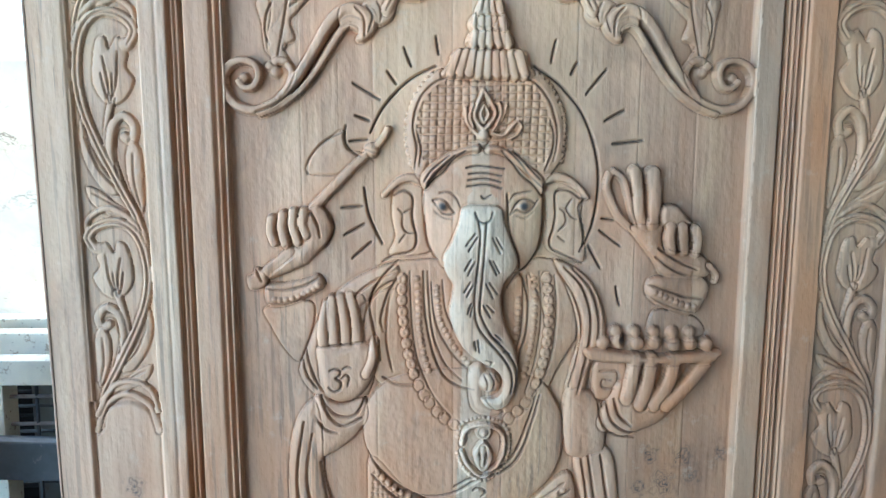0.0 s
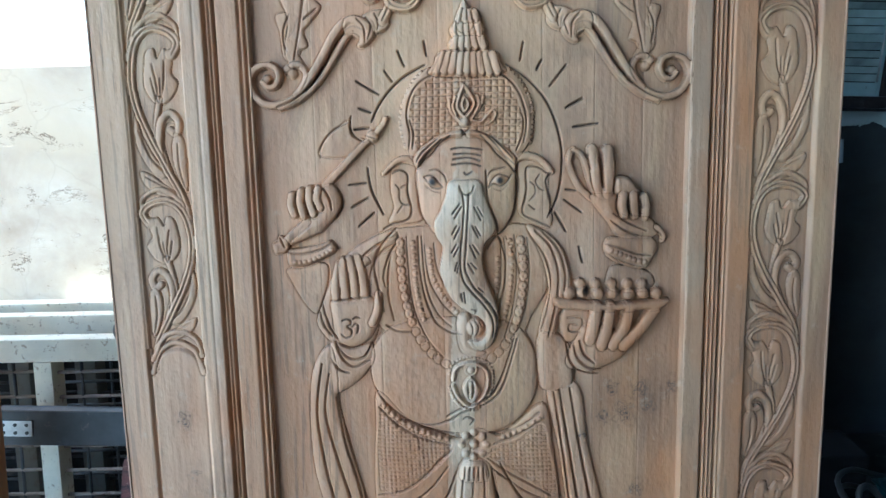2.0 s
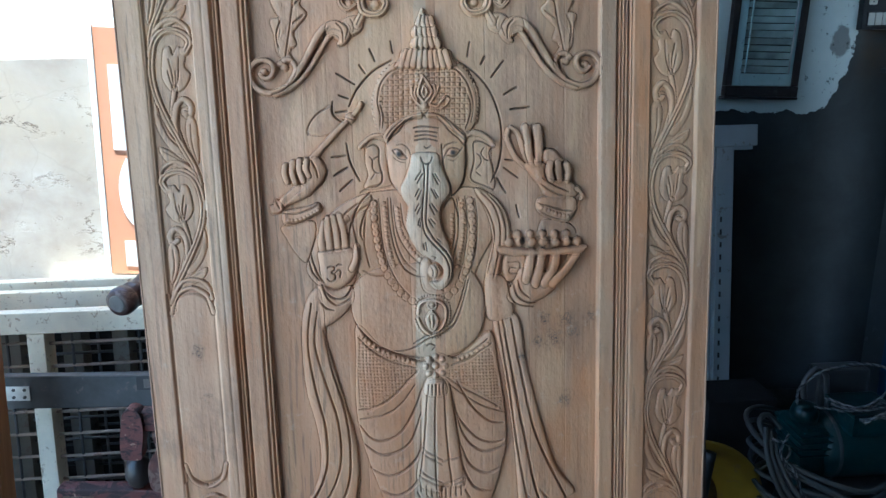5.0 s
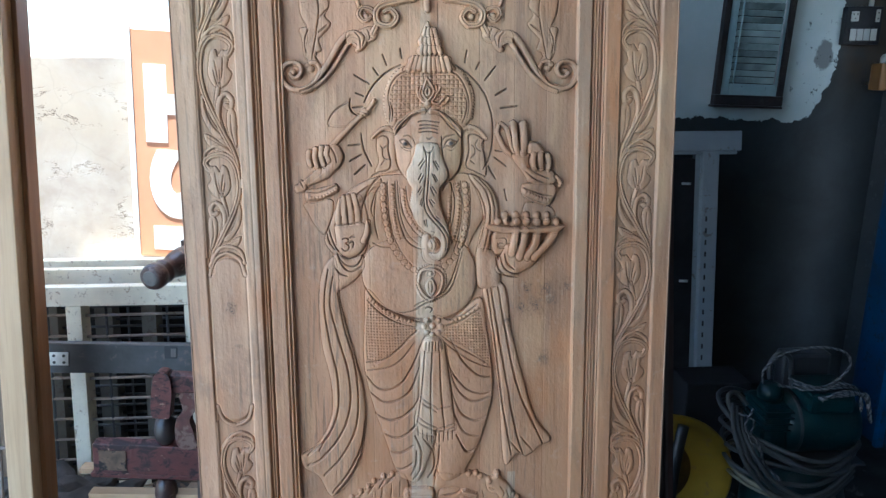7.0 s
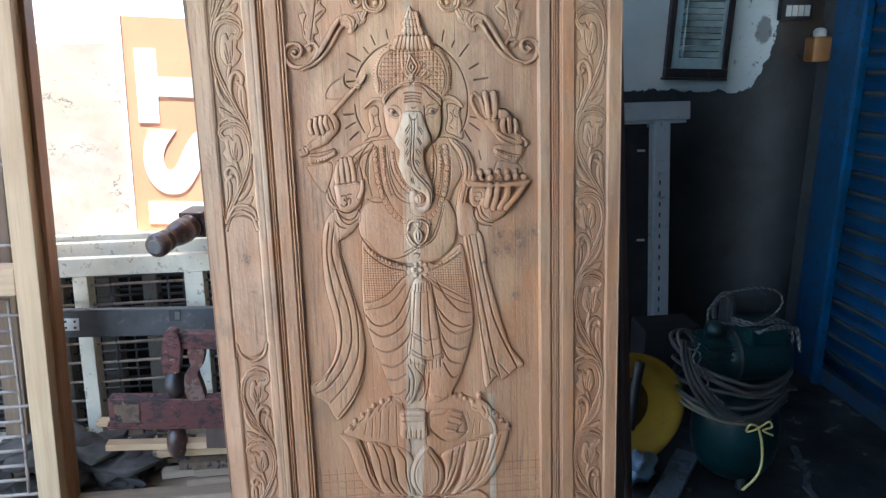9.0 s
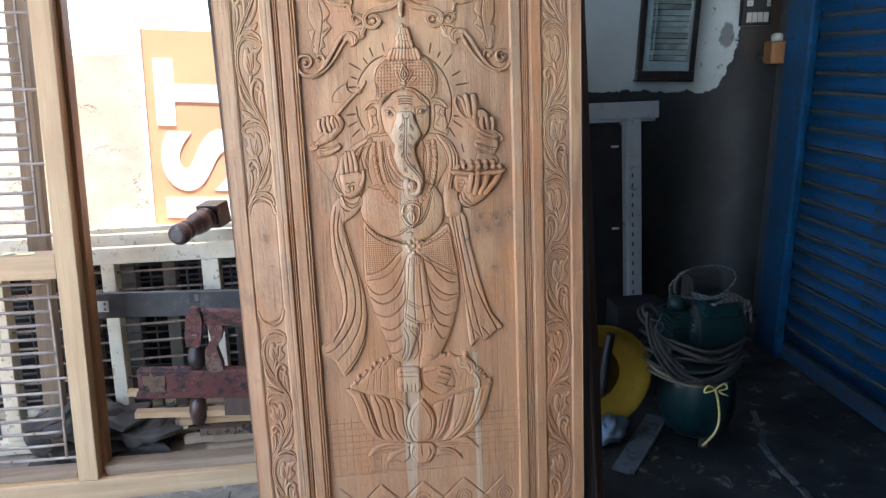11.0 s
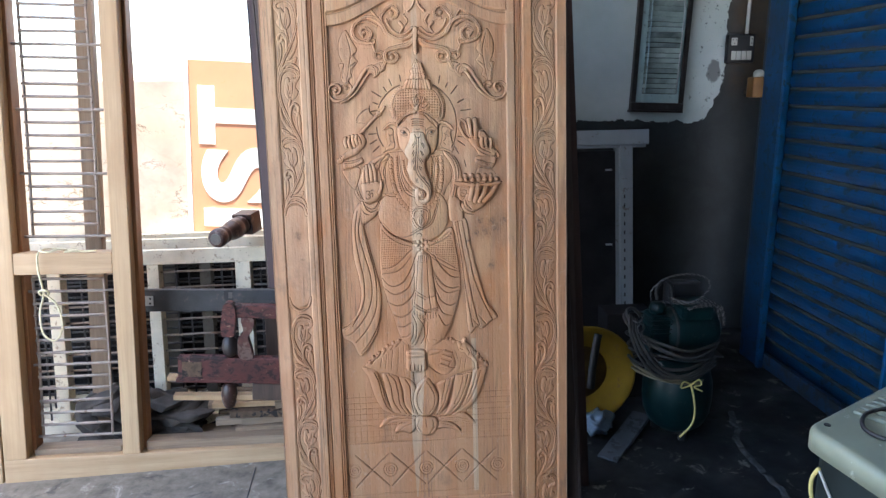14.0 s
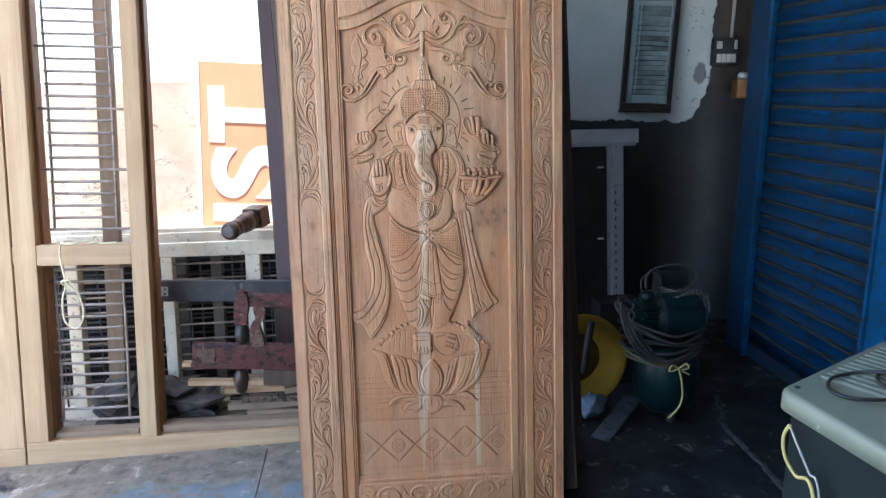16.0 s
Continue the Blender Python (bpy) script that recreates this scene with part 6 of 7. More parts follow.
relief_meshes(face, Y_GROUND, carved_door, {
    "panel": ("panel", "glued teak panel with incised halo rays"), "fig": ("relief_figure", "carved four-armed elephant-headed figure"),
    "flat": ("halo", ""), "scroll": ("scrollwork", "carved leafy scrolls"), "lotus": ("lotus_base", "carved lotus petals"),
    "top_rail": ("top_rail", "arched moulded rail"), "bottom_rail": ("bottom_rail", "rail carved with leaves"), "stile": ("stile", ""), "stile_right": ("stile", ""),
    "vine_left": ("vine_carving", "running vine with flowers"), "vine_right": ("vine_carving", "running vine with flowers"), "lower_band": ("lower_band", "band of incised diamonds and circles")})
piece("core", (-0.397, 0.815, -0.049), (0.611, 0.833, 2.058), TEAK_EDGE, carved_door, bevel=0.001)
for name, x0, x1 in (("edge_strip", -0.3985, -0.3955), ("edge_strip", 0.6095, 0.6125)):
    piece(name, (x0, 0.7835, -0.049), (x1, 0.833, 2.058), TEAK_EDGE, carved_door, bevel=0.001)


# ---------------------------------------------------------------- doors and boards behind the carved door
flush = thing("flush_door", "dark flush door leaning behind the carved door", "door", LEAN @ pose(0.19, 0.872, 0.0, -1.2, -2.3, 0))
piece("leaf", (-0.545, -0.018, -0.043), (0.49, 0.018, 2.12), DARK_BOARD, flush, bevel=0.003)
piece("edge_lipping", (-0.552, -0.019, -0.043), (-0.5455, 0.019, 2.12), DARK_BOARD, flush, bevel=0.001)
piece("edge_lipping", (0.4905, -0.019, -0.043), (0.498, 0.019, 2.12), DARK_BOARD, flush, bevel=0.001)
brown_door = thing("flush_door", "plain purple-brown flush door leaning among the stacked frames", "door", LEAN @ pose(-0.21, 1.725, 0.046, -0.4, -0.8, 0))
piece("leaf", (-0.37, -0.016, 0.0), (0.42, 0.016, 2.15), LAMINATE, brown_door, bevel=0.003)
piece("edge_lipping", (-0.377, -0.017, 0.0), (-0.3705, 0.017, 2.15), DARK_BOARD, brown_door, bevel=0.001)
side_plank = tagged(piece("plank", (-0.1, 0.0, 0.0), (0.0, 0.03, 2.1), RED_BOARD, bevel=0.003), "tall reddish-brown plank leaning beside the carved door", "plank")
side_plank.matrix_world = pose(0.78, 1.068, 0.004, -8, -1.51, 0)
back_plank = tagged(piece("plank", (-0.05, -0.018, 0.0), (0.05, 0.018, 2.15), DARK_BOARD, bevel=0.003), "tall dark plank leaning behind the doors", "plank")
back_plank.matrix_world = LEAN @ pose(0.66, 0.955, -0.034, -2, -1.0, 0)


# ---------------------------------------------------------------- new timber frames with iron grilles
def bar_grille(parent, x0, x1, z0, z1, y, count, long_every, stile_at):
    """Welded window bars: cross bars on two uprights, some running on into the timber."""
    grille = new("grille")
    grille.parent = parent
    grille["label"] = "welded iron window bars"
    for x in stile_at:
        link("upright_bar", rod([(x, y, z0), (x + 0.004, y, (z0 + z1) / 2), (x, y, z1)], 0.006, 8, 4), IRON, grille, smooth=True)
    for k in range(count):
        z = z0 + (z1 - z0) * k / (count - 1)
        far = k % long_every == 0
        a, b = (x0, x1) if far else (stile_at[0] - 0.005, stile_at[1] + 0.005)
        link("cross_bar", rod([(a, y, z + random.uniform(-.002, .002)), ((a + b) / 2, y - 0.003, z), (b, y, z + random.uniform(-.002, .002))], 0.0062, 8, 3), IRON, grille, smooth=True)


frame_a = thing("window_frame", "new pale timber door and window frame leaning upright", "window frame", LEAN @ pose(-1.63, 1.358, 0.0, -0.84, 1.51, 2.95))
piece("sill", (-0.05, 0.0, 0.0), (1.30, 0.125, 0.106), LEVEL_WOOD, frame_a, bevel=0.004)
for x0, x1 in ((-0.05, 0.0424), (0.433, 0.505), (1.2, 1.3)):
    post = piece("post", (x0, 0.0, 0.1065), (x1, 0.125, 2.25), FRAME_WOOD, frame_a, bevel=0.004)
    if x0 < 1:
        piece("rebate_strip", (x1 + 0.0005, 0.055, 0.11), (x1 + 0.016, 0.122, 2.2), BROWN_SIDE, frame_a, "brown rebate darkened for the post's shaded side", 0.002)
piece("left_rebate", (0.417, 0.055, 0.11), (0.4325, 0.122, 2.2), DARK_BOARD, frame_a, bevel=0.002)
piece("mid_rail", (0.0429, 0.0015, 0.902), (0.4325, 0.12, 0.992), LEVEL_WOOD, frame_a, bevel=0.004)
piece("head", (-0.05, 0.0, 2.2505), (1.30, 0.125, 2.34), LEVEL_WOOD, frame_a, bevel=0.004)
piece("ledge", (0.0595, 0.035, 0.1065), (0.4165, 0.12, 0.132), LEVEL_SCRAP, frame_a, bevel=0.003)
piece("ledge", (0.522, 0.035, 0.1065), (1.199, 0.12, 0.145), LEVEL_SCRAP, frame_a, bevel=0.003)
piece("tenon", (-0.066, 0.01, 0.91), (-0.0505, 0.1, 0.985), LEVEL_WOOD, frame_a, bevel=0.002)
bar_grille(frame_a, 0.0429, 0.4325, 1.054, 2.12, 0.085, 21, 5, (0.092, 0.356))
bar_grille(frame_a, 0.0429, 0.4325, 0.172, 0.872, 0.085, 14, 6, (0.078, 0.366))

frame_b = thing("window_frame", "second new timber frame leaning behind the first", "window frame", LEAN @ pose(-2.324, 1.322, 0.0, -0.84, 1.51, 2.95))
piece("sill", (-0.1, 0.0, 0.012), (0.637, 0.11, 0.1), LEVEL_WOOD, frame_b, bevel=0.004)
for x0, x1 in ((-0.1, 0.0), (0.53, 0.635)):
    piece("post", (x0, 0.002, 0.1005), (x1, 0.108, 2.25), FRAME_WOOD, frame_b, bevel=0.004)
piece("mid_rail", (0.0005, 0.004, 0.9), (0.5295, 0.106, 0.98), LEVEL_WOOD, frame_b, bevel=0.004)
piece("head", (-0.1, 0.0, 2.2505), (0.64, 0.11, 2.34), LEVEL_WOOD, frame_b, bevel=0.004)
bar_grille(frame_b, 0.0, 0.53, 1.045, 2.2, 0.08, 21, 5, (0.1, 0.43))

upright = tagged(piece("plank", (-0.038, -0.02, 0.0), (0.038, 0.02, 2.2), SCRAP_WOOD, bevel=0.003), "tan sawn plank standing behind the grille", "plank")
upright.matrix_world = LEAN @ pose(-1.387, 1.66, 0.039, -2, 1.6, 0)

# cord tied to the mid rail
cord = thing("rope", "cream cord looped over the mid rail of the frame", "rope", LEAN @ pose(-1.43, 1.358, 0.984))
link("strand", rod([(0.1, 0.02, 0.012), (0.03, 0.05, 0.018), (-0.015, 0.0, 0.014), (-0.02, -0.012, -0.06), (-0.01, -0.01, -0.16), (-0.03, -0.012, -0.24), (-0.025, -0.012, -0.33), (0.02, -0.012, -0.36),
                    (0.055, -0.012, -0.3), (0.04, -0.012, -0.21), (0.0, -0.014, -0.165), (-0.012, -0.016, -0.14)], 0.0042, 8, 6), CREAM_ROPE, cord, smooth=True)
link("knot", rod([(-0.022, -0.012, -0.15), (0.006, -0.024, -0.145), (0.012, -0.01, -0.162), (-0.016, -0.008, -0.168), (-0.02, -0.022, -0.155)], 0.0045, 8, 6, True), CREAM_ROPE, cord, smooth=True)
link("loose_end", rod([(0.1, 0.02, 0.012), (0.14, 0.03, 0.006), (0.2, 0.03, 0.007)], 0.004, 8, 6), CREAM_ROPE, cord, smooth=True)
link("turn", rod([(-0.012, 0.0, 0.014), (0.03, -0.016, 0.012), (0.06, 0.0, 0.02), (0.1, 0.03, 0.014), (0.13, 0.01, 0.012), (0.09, -0.014, 0.01)], 0.004, 8, 6), CREAM_ROPE, cord, smooth=True)


# ---------------------------------------------------------------- stacked white frames
def white_frame(x0, x1, y, top, posts, label, lean):
    f = thing("white_frame", label, "window frame", LEAN @ pose(0, y, 0, lean, 0, 0), group="stacked white frames")
    # back frames take darkened paint and iron in place of their shade
    inner = WHITE_PAINT if y < 1.8 else SHADED_WHITE
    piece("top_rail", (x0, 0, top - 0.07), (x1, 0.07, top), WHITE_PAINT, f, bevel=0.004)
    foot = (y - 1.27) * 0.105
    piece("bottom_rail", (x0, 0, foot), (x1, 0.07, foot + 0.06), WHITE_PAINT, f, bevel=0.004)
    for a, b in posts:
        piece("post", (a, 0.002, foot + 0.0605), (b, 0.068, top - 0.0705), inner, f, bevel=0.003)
    for (a, b), (c, d) in zip(posts, posts[1:]):
        for z in np.arange(0.2, top - 0.1, 0.078):
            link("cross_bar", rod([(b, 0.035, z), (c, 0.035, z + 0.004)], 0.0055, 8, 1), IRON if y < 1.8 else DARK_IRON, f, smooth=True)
        for x in (b + (c - b) * 0.2, b + (c - b) * 0.8):
            link("upright_bar", rod([(x, 0.035, foot + 0.06), (x, 0.035, top - 0.07)], 0.005, 8, 1), DARK_IRON, f, smooth=True)
    return f


white_frame(-1.95, -0.40, 1.765, 0.935, ((-1.95, -1.88), (-1.645, -1.585), (-1.18, -1.125), (-0.762, -0.69), (-0.47, -0.40)), "chipped white window frame with iron bars", -2)
white_frame(-1.9, -0.35, 1.9, 0.975, ((-1.9, -1.83), (-1.35, -1.28), (-0.97, -0.915), (-0.42, -0.35)), "white window frame stacked behind another", -2)
white_frame(-1.98, -0.42, 2.03, 0.99, ((-1.98, -1.91), (-1.2, -1.13), (-0.49, -0.42)), "white window frame stacked against the yard wall", -1)
# added black sheet: stands in for the shade seen between the bars
sheet = tagged(piece("plywood_sheet", (-2.4, 0, 0.089), (-0.36, 0.012, 0.93), BLACK_BOARD, bevel=0.002), "black sheet added for the shade behind the white frames", "board")
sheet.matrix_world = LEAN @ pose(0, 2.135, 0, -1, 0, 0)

beam = thing("timber_beam", "dark planed beam with a steel plate lying across the frames", "beam", LEAN @ pose(-0.86, 1.69, 0.703, 0, 2.6, 2))
piece("bar", (-0.36, -0.025, -0.05), (0.4, 0.025, 0.05), DARK_IRON, beam, bevel=0.003)
plate = piece("plate", (-0.345, -0.029, -0.022), (-0.25, -0.0255, 0.024), STEEL, beam, "small drilled steel plate", 0.001)
for x in (-0.33, -0.297, -0.265):
    for z in (-0.011, 0.012):
        link("screw", lathe([(0.005, 0), (0.005, 0.002)], 12, pose(x, -0.029, z, 90)), BLACK_RUBBER, plate)
piece("notch", (0.066, -0.0275, 0.006), (0.108, -0.0252, 0.0505), BLACK_RUBBER, beam, "dark sawn notch", 0.001)
piece("notch_chip", (0.088, -0.0295, 0.012), (0.106, -0.0278, 0.042), GREY_BOARD, beam, bevel=0.001)
piece("top_edge", (-0.36, -0.026, 0.0505), (0.4, 0.0, 0.0545), GREY_BOARD, beam, "scuffed top edge", 0.001)
prop = tagged(piece("packing_block", (-0.06, -0.03, 0.044), (0.06, 0.03, 0.62), DARK_WOOD, bevel=0.004), "dark wood prop under the beam", "prop")
prop.matrix_world = LEAN @ pose(-0.55, 1.69, 0.0)

# turned leg lying on the white frames
profile = [(0.022, 0), (0.03, 0.004), (0.034, 0.02), (0.033, 0.05), (0.026, 0.06), (0.031, 0.075), (0.031, 0.09), (0.024, 0.1), (0.03, 0.13), (0.036, 0.17), (0.038, 0.22), (0.03, 0.235), (0.036, 0.25), (0.036, 0.27), (0.028, 0.285)]
leg = link("furniture_leg", lathe([(r * 1.3, z * 0.85) for r, z in profile], 32), TURNED, smooth=True)
tagged(leg, "dark varnished turned furniture leg lying on frames", "furniture leg")
leg.matrix_world = LEAN @ look((-0.79, 1.585, 1.0), (-0.69, 1.9, 1.06)) @ pose(0, 0, 0, 180, 0, 0)
link("end_face", lathe([(0.001, -0.003), (0.024, -0.003), (0.027, -0.0005)], 28), GREY_BOARD, leg, "grey worn end face")
piece("square_block", (-0.05, -0.05, 0.2427), (0.05, 0.05, 0.34), TURNED, leg, bevel=0.004)

# ---------------------------------------------------------------- old red bed end among the offcuts
bed = thing("bed_end", "old red painted bed end with turned legs and peeling paint", "furniture", pose(-0.99, 1.505, 0.012, 0, 4, 0))
piece("rail", (0.0, 0.0, 0.362), (0.6, 0.045, 0.468), RED_PAINT, bed, bevel=0.005)
piece("rail_end", (0.02, -0.004, 0.378), (0.105, -0.0005, 0.448), GRIME, bed, "grimy bare mortise patch", 0.002)
piece("foot_strip", (-0.012, 0.004, 0.346), (0.6, 0.05, 0.3615), RED_PAINT, bed, bevel=0.003)
piece("tenon", (-0.055, 0.02, 0.3465), (-0.0125, 0.06, 0.366), LEVEL_WOOD, bed, "pale broken tenon", 0.003)
piece("top_rail", (0.22, 0.0, 0.655), (0.6, 0.04, 0.715), RED_PAINT, bed, bevel=0.005)
outline = [(v.x, v.z) for v in spline([(0.205, 0, 0.712), (0.222, 0, 0.728), (0.25, 0, 0.716), (0.258, 0, 0.66), (0.25, 0, 0.6), (0.246, 0, 0.574), (0.21, 0, 0.572), (0.195, 0, 0.58), (0.192, 0, 0.62), (0.198, 0, 0.67)], 4, True)]


def slab(points, y0, y1):
    """A flat shaped board from an outline in x and z."""
    bm = bmesh.new()
    f = bm.faces.new([bm.verts.new((x, y0, z)) for x, z in points])
    e = bmesh.ops.extrude_face_region(bm, geom=[f])
    bmesh.ops.translate(bm, verts=[v for v in e["geom"] if isinstance(v, bmesh.types.BMVert)], vec=(0, y1 - y0, 0))
    bmesh.ops.recalc_face_normals(bm, faces=bm.faces[:])
    return bm


link("side_bracket", slab(outline, -0.012, 0.03), RED_PAINT, bed, "chipped shaped bracket")
scroll_edge = [(v.x, v.z) for v in spline([(0.335, 0, 0.655), (0.4, 0, 0.655), (0.392, 0, 0.6), (0.37, 0, 0.565), (0.385, 0, 0.52), (0.392, 0, 0.469), (0.325, 0, 0.469), (0.312, 0, 0.53), (0.322, 0, 0.57), (0.345, 0, 0.6)], 4, True)]
link("curved_bracket", slab([(0.296 + 0.8 * (x - 0.356), z) for x, z in scroll_edge], -0.004, 0.03), WORN_RED, bed, "curved bracket worn to bare wood")
link("curved_bracket", slab([(x + 0.17, z) for x, z in scroll_edge], 0.0, 0.03), WORN_RED, bed, "curved bracket worn to bare wood")
link("turned_leg", lathe([(0.014, 0.469), (0.03, 0.485), (0.036, 0.515), (0.03, 0.55), (0.016, 0.56), (0.014, 0.575)], 28, pose(0.225, 0.02, 0)), STAINED, bed, "glossy dark turned leg", True)
link("turned_leg", lathe([(0.012, 0.215), (0.024, 0.225), (0.034, 0.255), (0.036, 0.285), (0.03, 0.32), (0.016, 0.3415)], 28, pose(0.215, 0.03, 0)), TURNED, bed, "glossy dark turned leg", True)
piece("lower_board", (0.32, 0.012, 0.262), (0.6, 0.04, 0.3415), DARK_WOOD, bed, bevel=0.004)

# offcuts and rubble on the floor
random.seed(11)
for k in range(46):
    layer = k // 8
    w, d, h = random.uniform(0.16, 0.5), random.uniform(0.035, 0.08), random.uniform(0.014, 0.034)
    off = tagged(piece("offcut", (-w / 2, -d / 2, 0), (w / 2, d / 2, h), (LEVEL_SCRAP, LEVEL_SCRAP, GRIME, LEVEL_WOOD)[k % 4], bevel=0.002), "sawn timber offcut in a heap on the floor", "offcut", "heap of offcuts")
    off.matrix_world = pose(random.uniform(-0.82 + 0.02 * layer, -0.42), random.uniform(1.56, 1.7), 0.001 + layer * 0.038 + random.uniform(0, .004), random.uniform(-2, 2), random.uniform(-3, 3), random.uniform(-14, 14))
pale = tagged(piece("batten", (-0.28, -0.02, -0.012), (0.32, 0.02, 0.012), LEVEL_WOOD, bevel=0.002), "pale new batten lying on the offcuts", "batten")
pale.matrix_world = pose(-0.72, 1.545, 0.262, 0, 4, 2)
for k in range(30):
    bm = bmesh.new()
    sx, sy, sz = random.uniform(0.06, 0.17), random.uniform(0.04, 0.08), random.uniform(0.018, 0.042)
    for _ in range(22):
        v = Vector((random.gauss(0, 1), random.gauss(0, 1), random.gauss(0, 1))).normalized()
        bm.verts.new([math.copysign(min(abs(c) * 1.35, 1), c) * e for c, e in zip(v, (sx, sy, sz))])
    hull = bmesh.ops.convex_hull(bm, input=bm.verts[:])
    bmesh.ops.delete(bm, geom=list({q for q in hull["geom_interior"] + hull["geom_unused"] if isinstance(q, bmesh.types.BMVert)}), context='VERTS')
    bmesh.ops.bevel(bm, geom=bm.edges[:], offset=0.003, segments=1, affect='EDGES')
    rock = tagged(link("rubble", bm, STONE), "broken lump of grey rubble", "rubble", "rubble behind the frame")
    level = k % 5
    rock.matrix_world = pose(random.uniform(-1.45, -0.88 - 0.03 * level), random.uniform(1.58, 1.72), 0.02 + level * 0.05, 0, random.uniform(-14, 14), random.uniform(0, 180))

# ---------------------------------------------------------------- sign board outside
sign = thing("sign_board", "orange sign board with white letters turned sideways", "sign", pose(-0.68, 2.285, 0.866, -0.5, 3.6, 0))
piece("board", (-0.3745, -0.006, 0.0), (0.32, 0.012, 0.89), ORANGE, sign, bevel=0.001)
piece("edge_frame", (-0.397, -0.01, 0.0), (-0.375, 0.016, 0.9), SIGN_WHITE, sign, bevel=0.002)


def letter(ch, z0, z1, top, height):
    """A bold painted letter lying on its side: its foot to the right, its reading direction upwards."""
    fc = bpy.data.curves.new("letter", 'FONT')
    fc.body, fc.extrude, fc.offset = ch, 0.003, 0.035
    src = bpy.data.objects.new("letter_shape", fc)
    me = bpy.data.meshes.new_from_object(src)
    bpy.data.objects.remove(src)
    xs_, ys_ = [v.co.x for v in me.vertices], [v.co.y for v in me.vertices]
    x0, x1, y0, y1 = min(xs_), max(xs_), min(ys_), max(ys_)
    for v in me.vertices:
        u, w, d = (v.co.x - x0) / (x1 - x0), (y1 - v.co.y) / (y1 - y0), v.co.z
        v.co = (top + w * height, -0.0074 - d * 0.4, z0 + u * (z1 - z0))
    me.materials.append(SIGN_WHITE)
    ob = new("letter", me)
    ob.parent = sign


letter("T", 0.466, 0.765, -0.332, 0.4)
letter("S", 0.162, 0.455, -0.325, 0.4)
letter("I", 0.03, 0.128, -0.318, 0.4)
ledge = tagged(piece("packing_timber", (-1.3, 2.255, 0.832), (-0.36, 2.318, 0.866), WHITE_PAINT, bevel=0.003), "white painted timber carrying the sign board", "timber")

# ---------------------------------------------------------------- right-hand corner
vent = thing("louvre_window", "dark framed louvred glass window on the limewashed wall", "window", pose(1.652, 2.788, 1.456, 0, 2.3, 0))
for lo, hi in (((-0.165, -0.045, 0.0), (0.165, 0.0, 0.045)), ((-0.165, -0.04, 0.0455), (-0.137, 0.0, 0.86)), ((0.137, -0.04, 0.0455), (0.165, 0.0, 0.86)), ((-0.165, -0.045, 0.8605), (0.165, 0.0, 0.91))):
    piece("frame_bar", lo, hi, STAINED, vent, bevel=0.004)
piece("sill_lip", (-0.172, -0.055, -0.012), (0.162, 0.0, -0.0005), STAINED, vent, bevel=0.003)
piece("inner_jamb", (-0.136, -0.03, 0.046), (-0.098, -0.004, 0.86), PALE_FRAME, vent, "pale turquoise inner frame", 0.003)
piece("inner_jamb", (0.124, -0.03, 0.046), (0.136, -0.004, 0.86), PALE_FRAME, vent, "pale turquoise inner frame", 0.003)
piece("inner_sill", (-0.0975, -0.03, 0.046), (0.1235, -0.004, 0.098), PALE_FRAME, vent, "pale turquoise inner frame", 0.003)
# black backing makes the dark gaps between blades over the solid wall
piece("backing", (-0.0975, -0.008, 0.0985), (0.1235, -0.004, 0.86), BLACK_BOARD, vent, bevel=0.0)
random.seed(21)
for k in range(25):
    piece("louvre", (-0.109, -0.0015, -0.016), (0.109, 0.0015, 0.016), PALE_SLAT, vent, "tilted dusty louvre blade", 0.001, pose(0.013, -0.022, 0.116 + 0.03 * k, 38 + random.uniform(-9, 9), random.uniform(-0.5, 0.5)))
link("guide_rod", rod([(-0.085, -0.04, 0.1), (-0.083, -0.041, 0.45), (-0.085, -0.04, 0.855)], 0.004, 8, 3), PALE_FRAME, vent, smooth=True)
link("guide_rod", rod([(0.112, -0.04, 0.1), (0.114, -0.041, 0.45), (0.112, -0.04, 0.855)], 0.0035, 8, 3), STEEL, vent, smooth=True)

board = thing("switch_board", "black switch plate with yellowed switches on the wall", "switch board", pose(2.16, 2.788, 1.815))
piece("plate", (-0.085, -0.04, -0.085), (0.085, 0.0, 0.085), BAKELITE, board, bevel=0.006)
piece("socket", (-0.066, -0.046, 0.018), (-0.03, -0.0405, 0.062), SWITCH_WHITE, board, bevel=0.003)
piece("socket", (0.05, -0.046, 0.015), (0.07, -0.0405, 0.07), SWITCH_WHITE, board, bevel=0.003)
panel = piece("switch_panel", (-0.068, -0.045, -0.072), (0.068, -0.0405, -0.01), BAKELITE, board, bevel=0.003)
for k in range(4):
    piece("rocker", (-0.064 + 0.0325 * k, -0.05, -0.067), (-0.0355 + 0.0325 * k, -0.0455, -0.015), SWITCH_WHITE, panel, bevel=0.002)
for x, z in ((-0.057, 0.05), (-0.039, 0.05), (-0.048, 0.03), (0.06, 0.055), (0.06, 0.03)):
    link("pin_hole", lathe([(0.0035, 0.0), (0.0035, 0.001)], 10, pose(x, -0.0462, z, 90)), BLACK_RUBBER, board)
conduit = tagged(link("conduit", rod([(2.2, 2.775, 1.902), (2.205, 2.775, 2.3), (2.2, 2.775, 3.69)], 0.011, 12, 3), SWITCH_WHITE, smooth=True), "pale cable conduit above the switch board", "conduit")
cupboard = thing("bottle_box", "ochre plastic box with a white cap hung by the shutter", "box", pose(2.225, 2.64, 1.525))
piece("body", (-0.05, -0.04, 0.0), (0.05, 0.04, 0.12), BULB_BOX, cupboard, bevel=0.012)
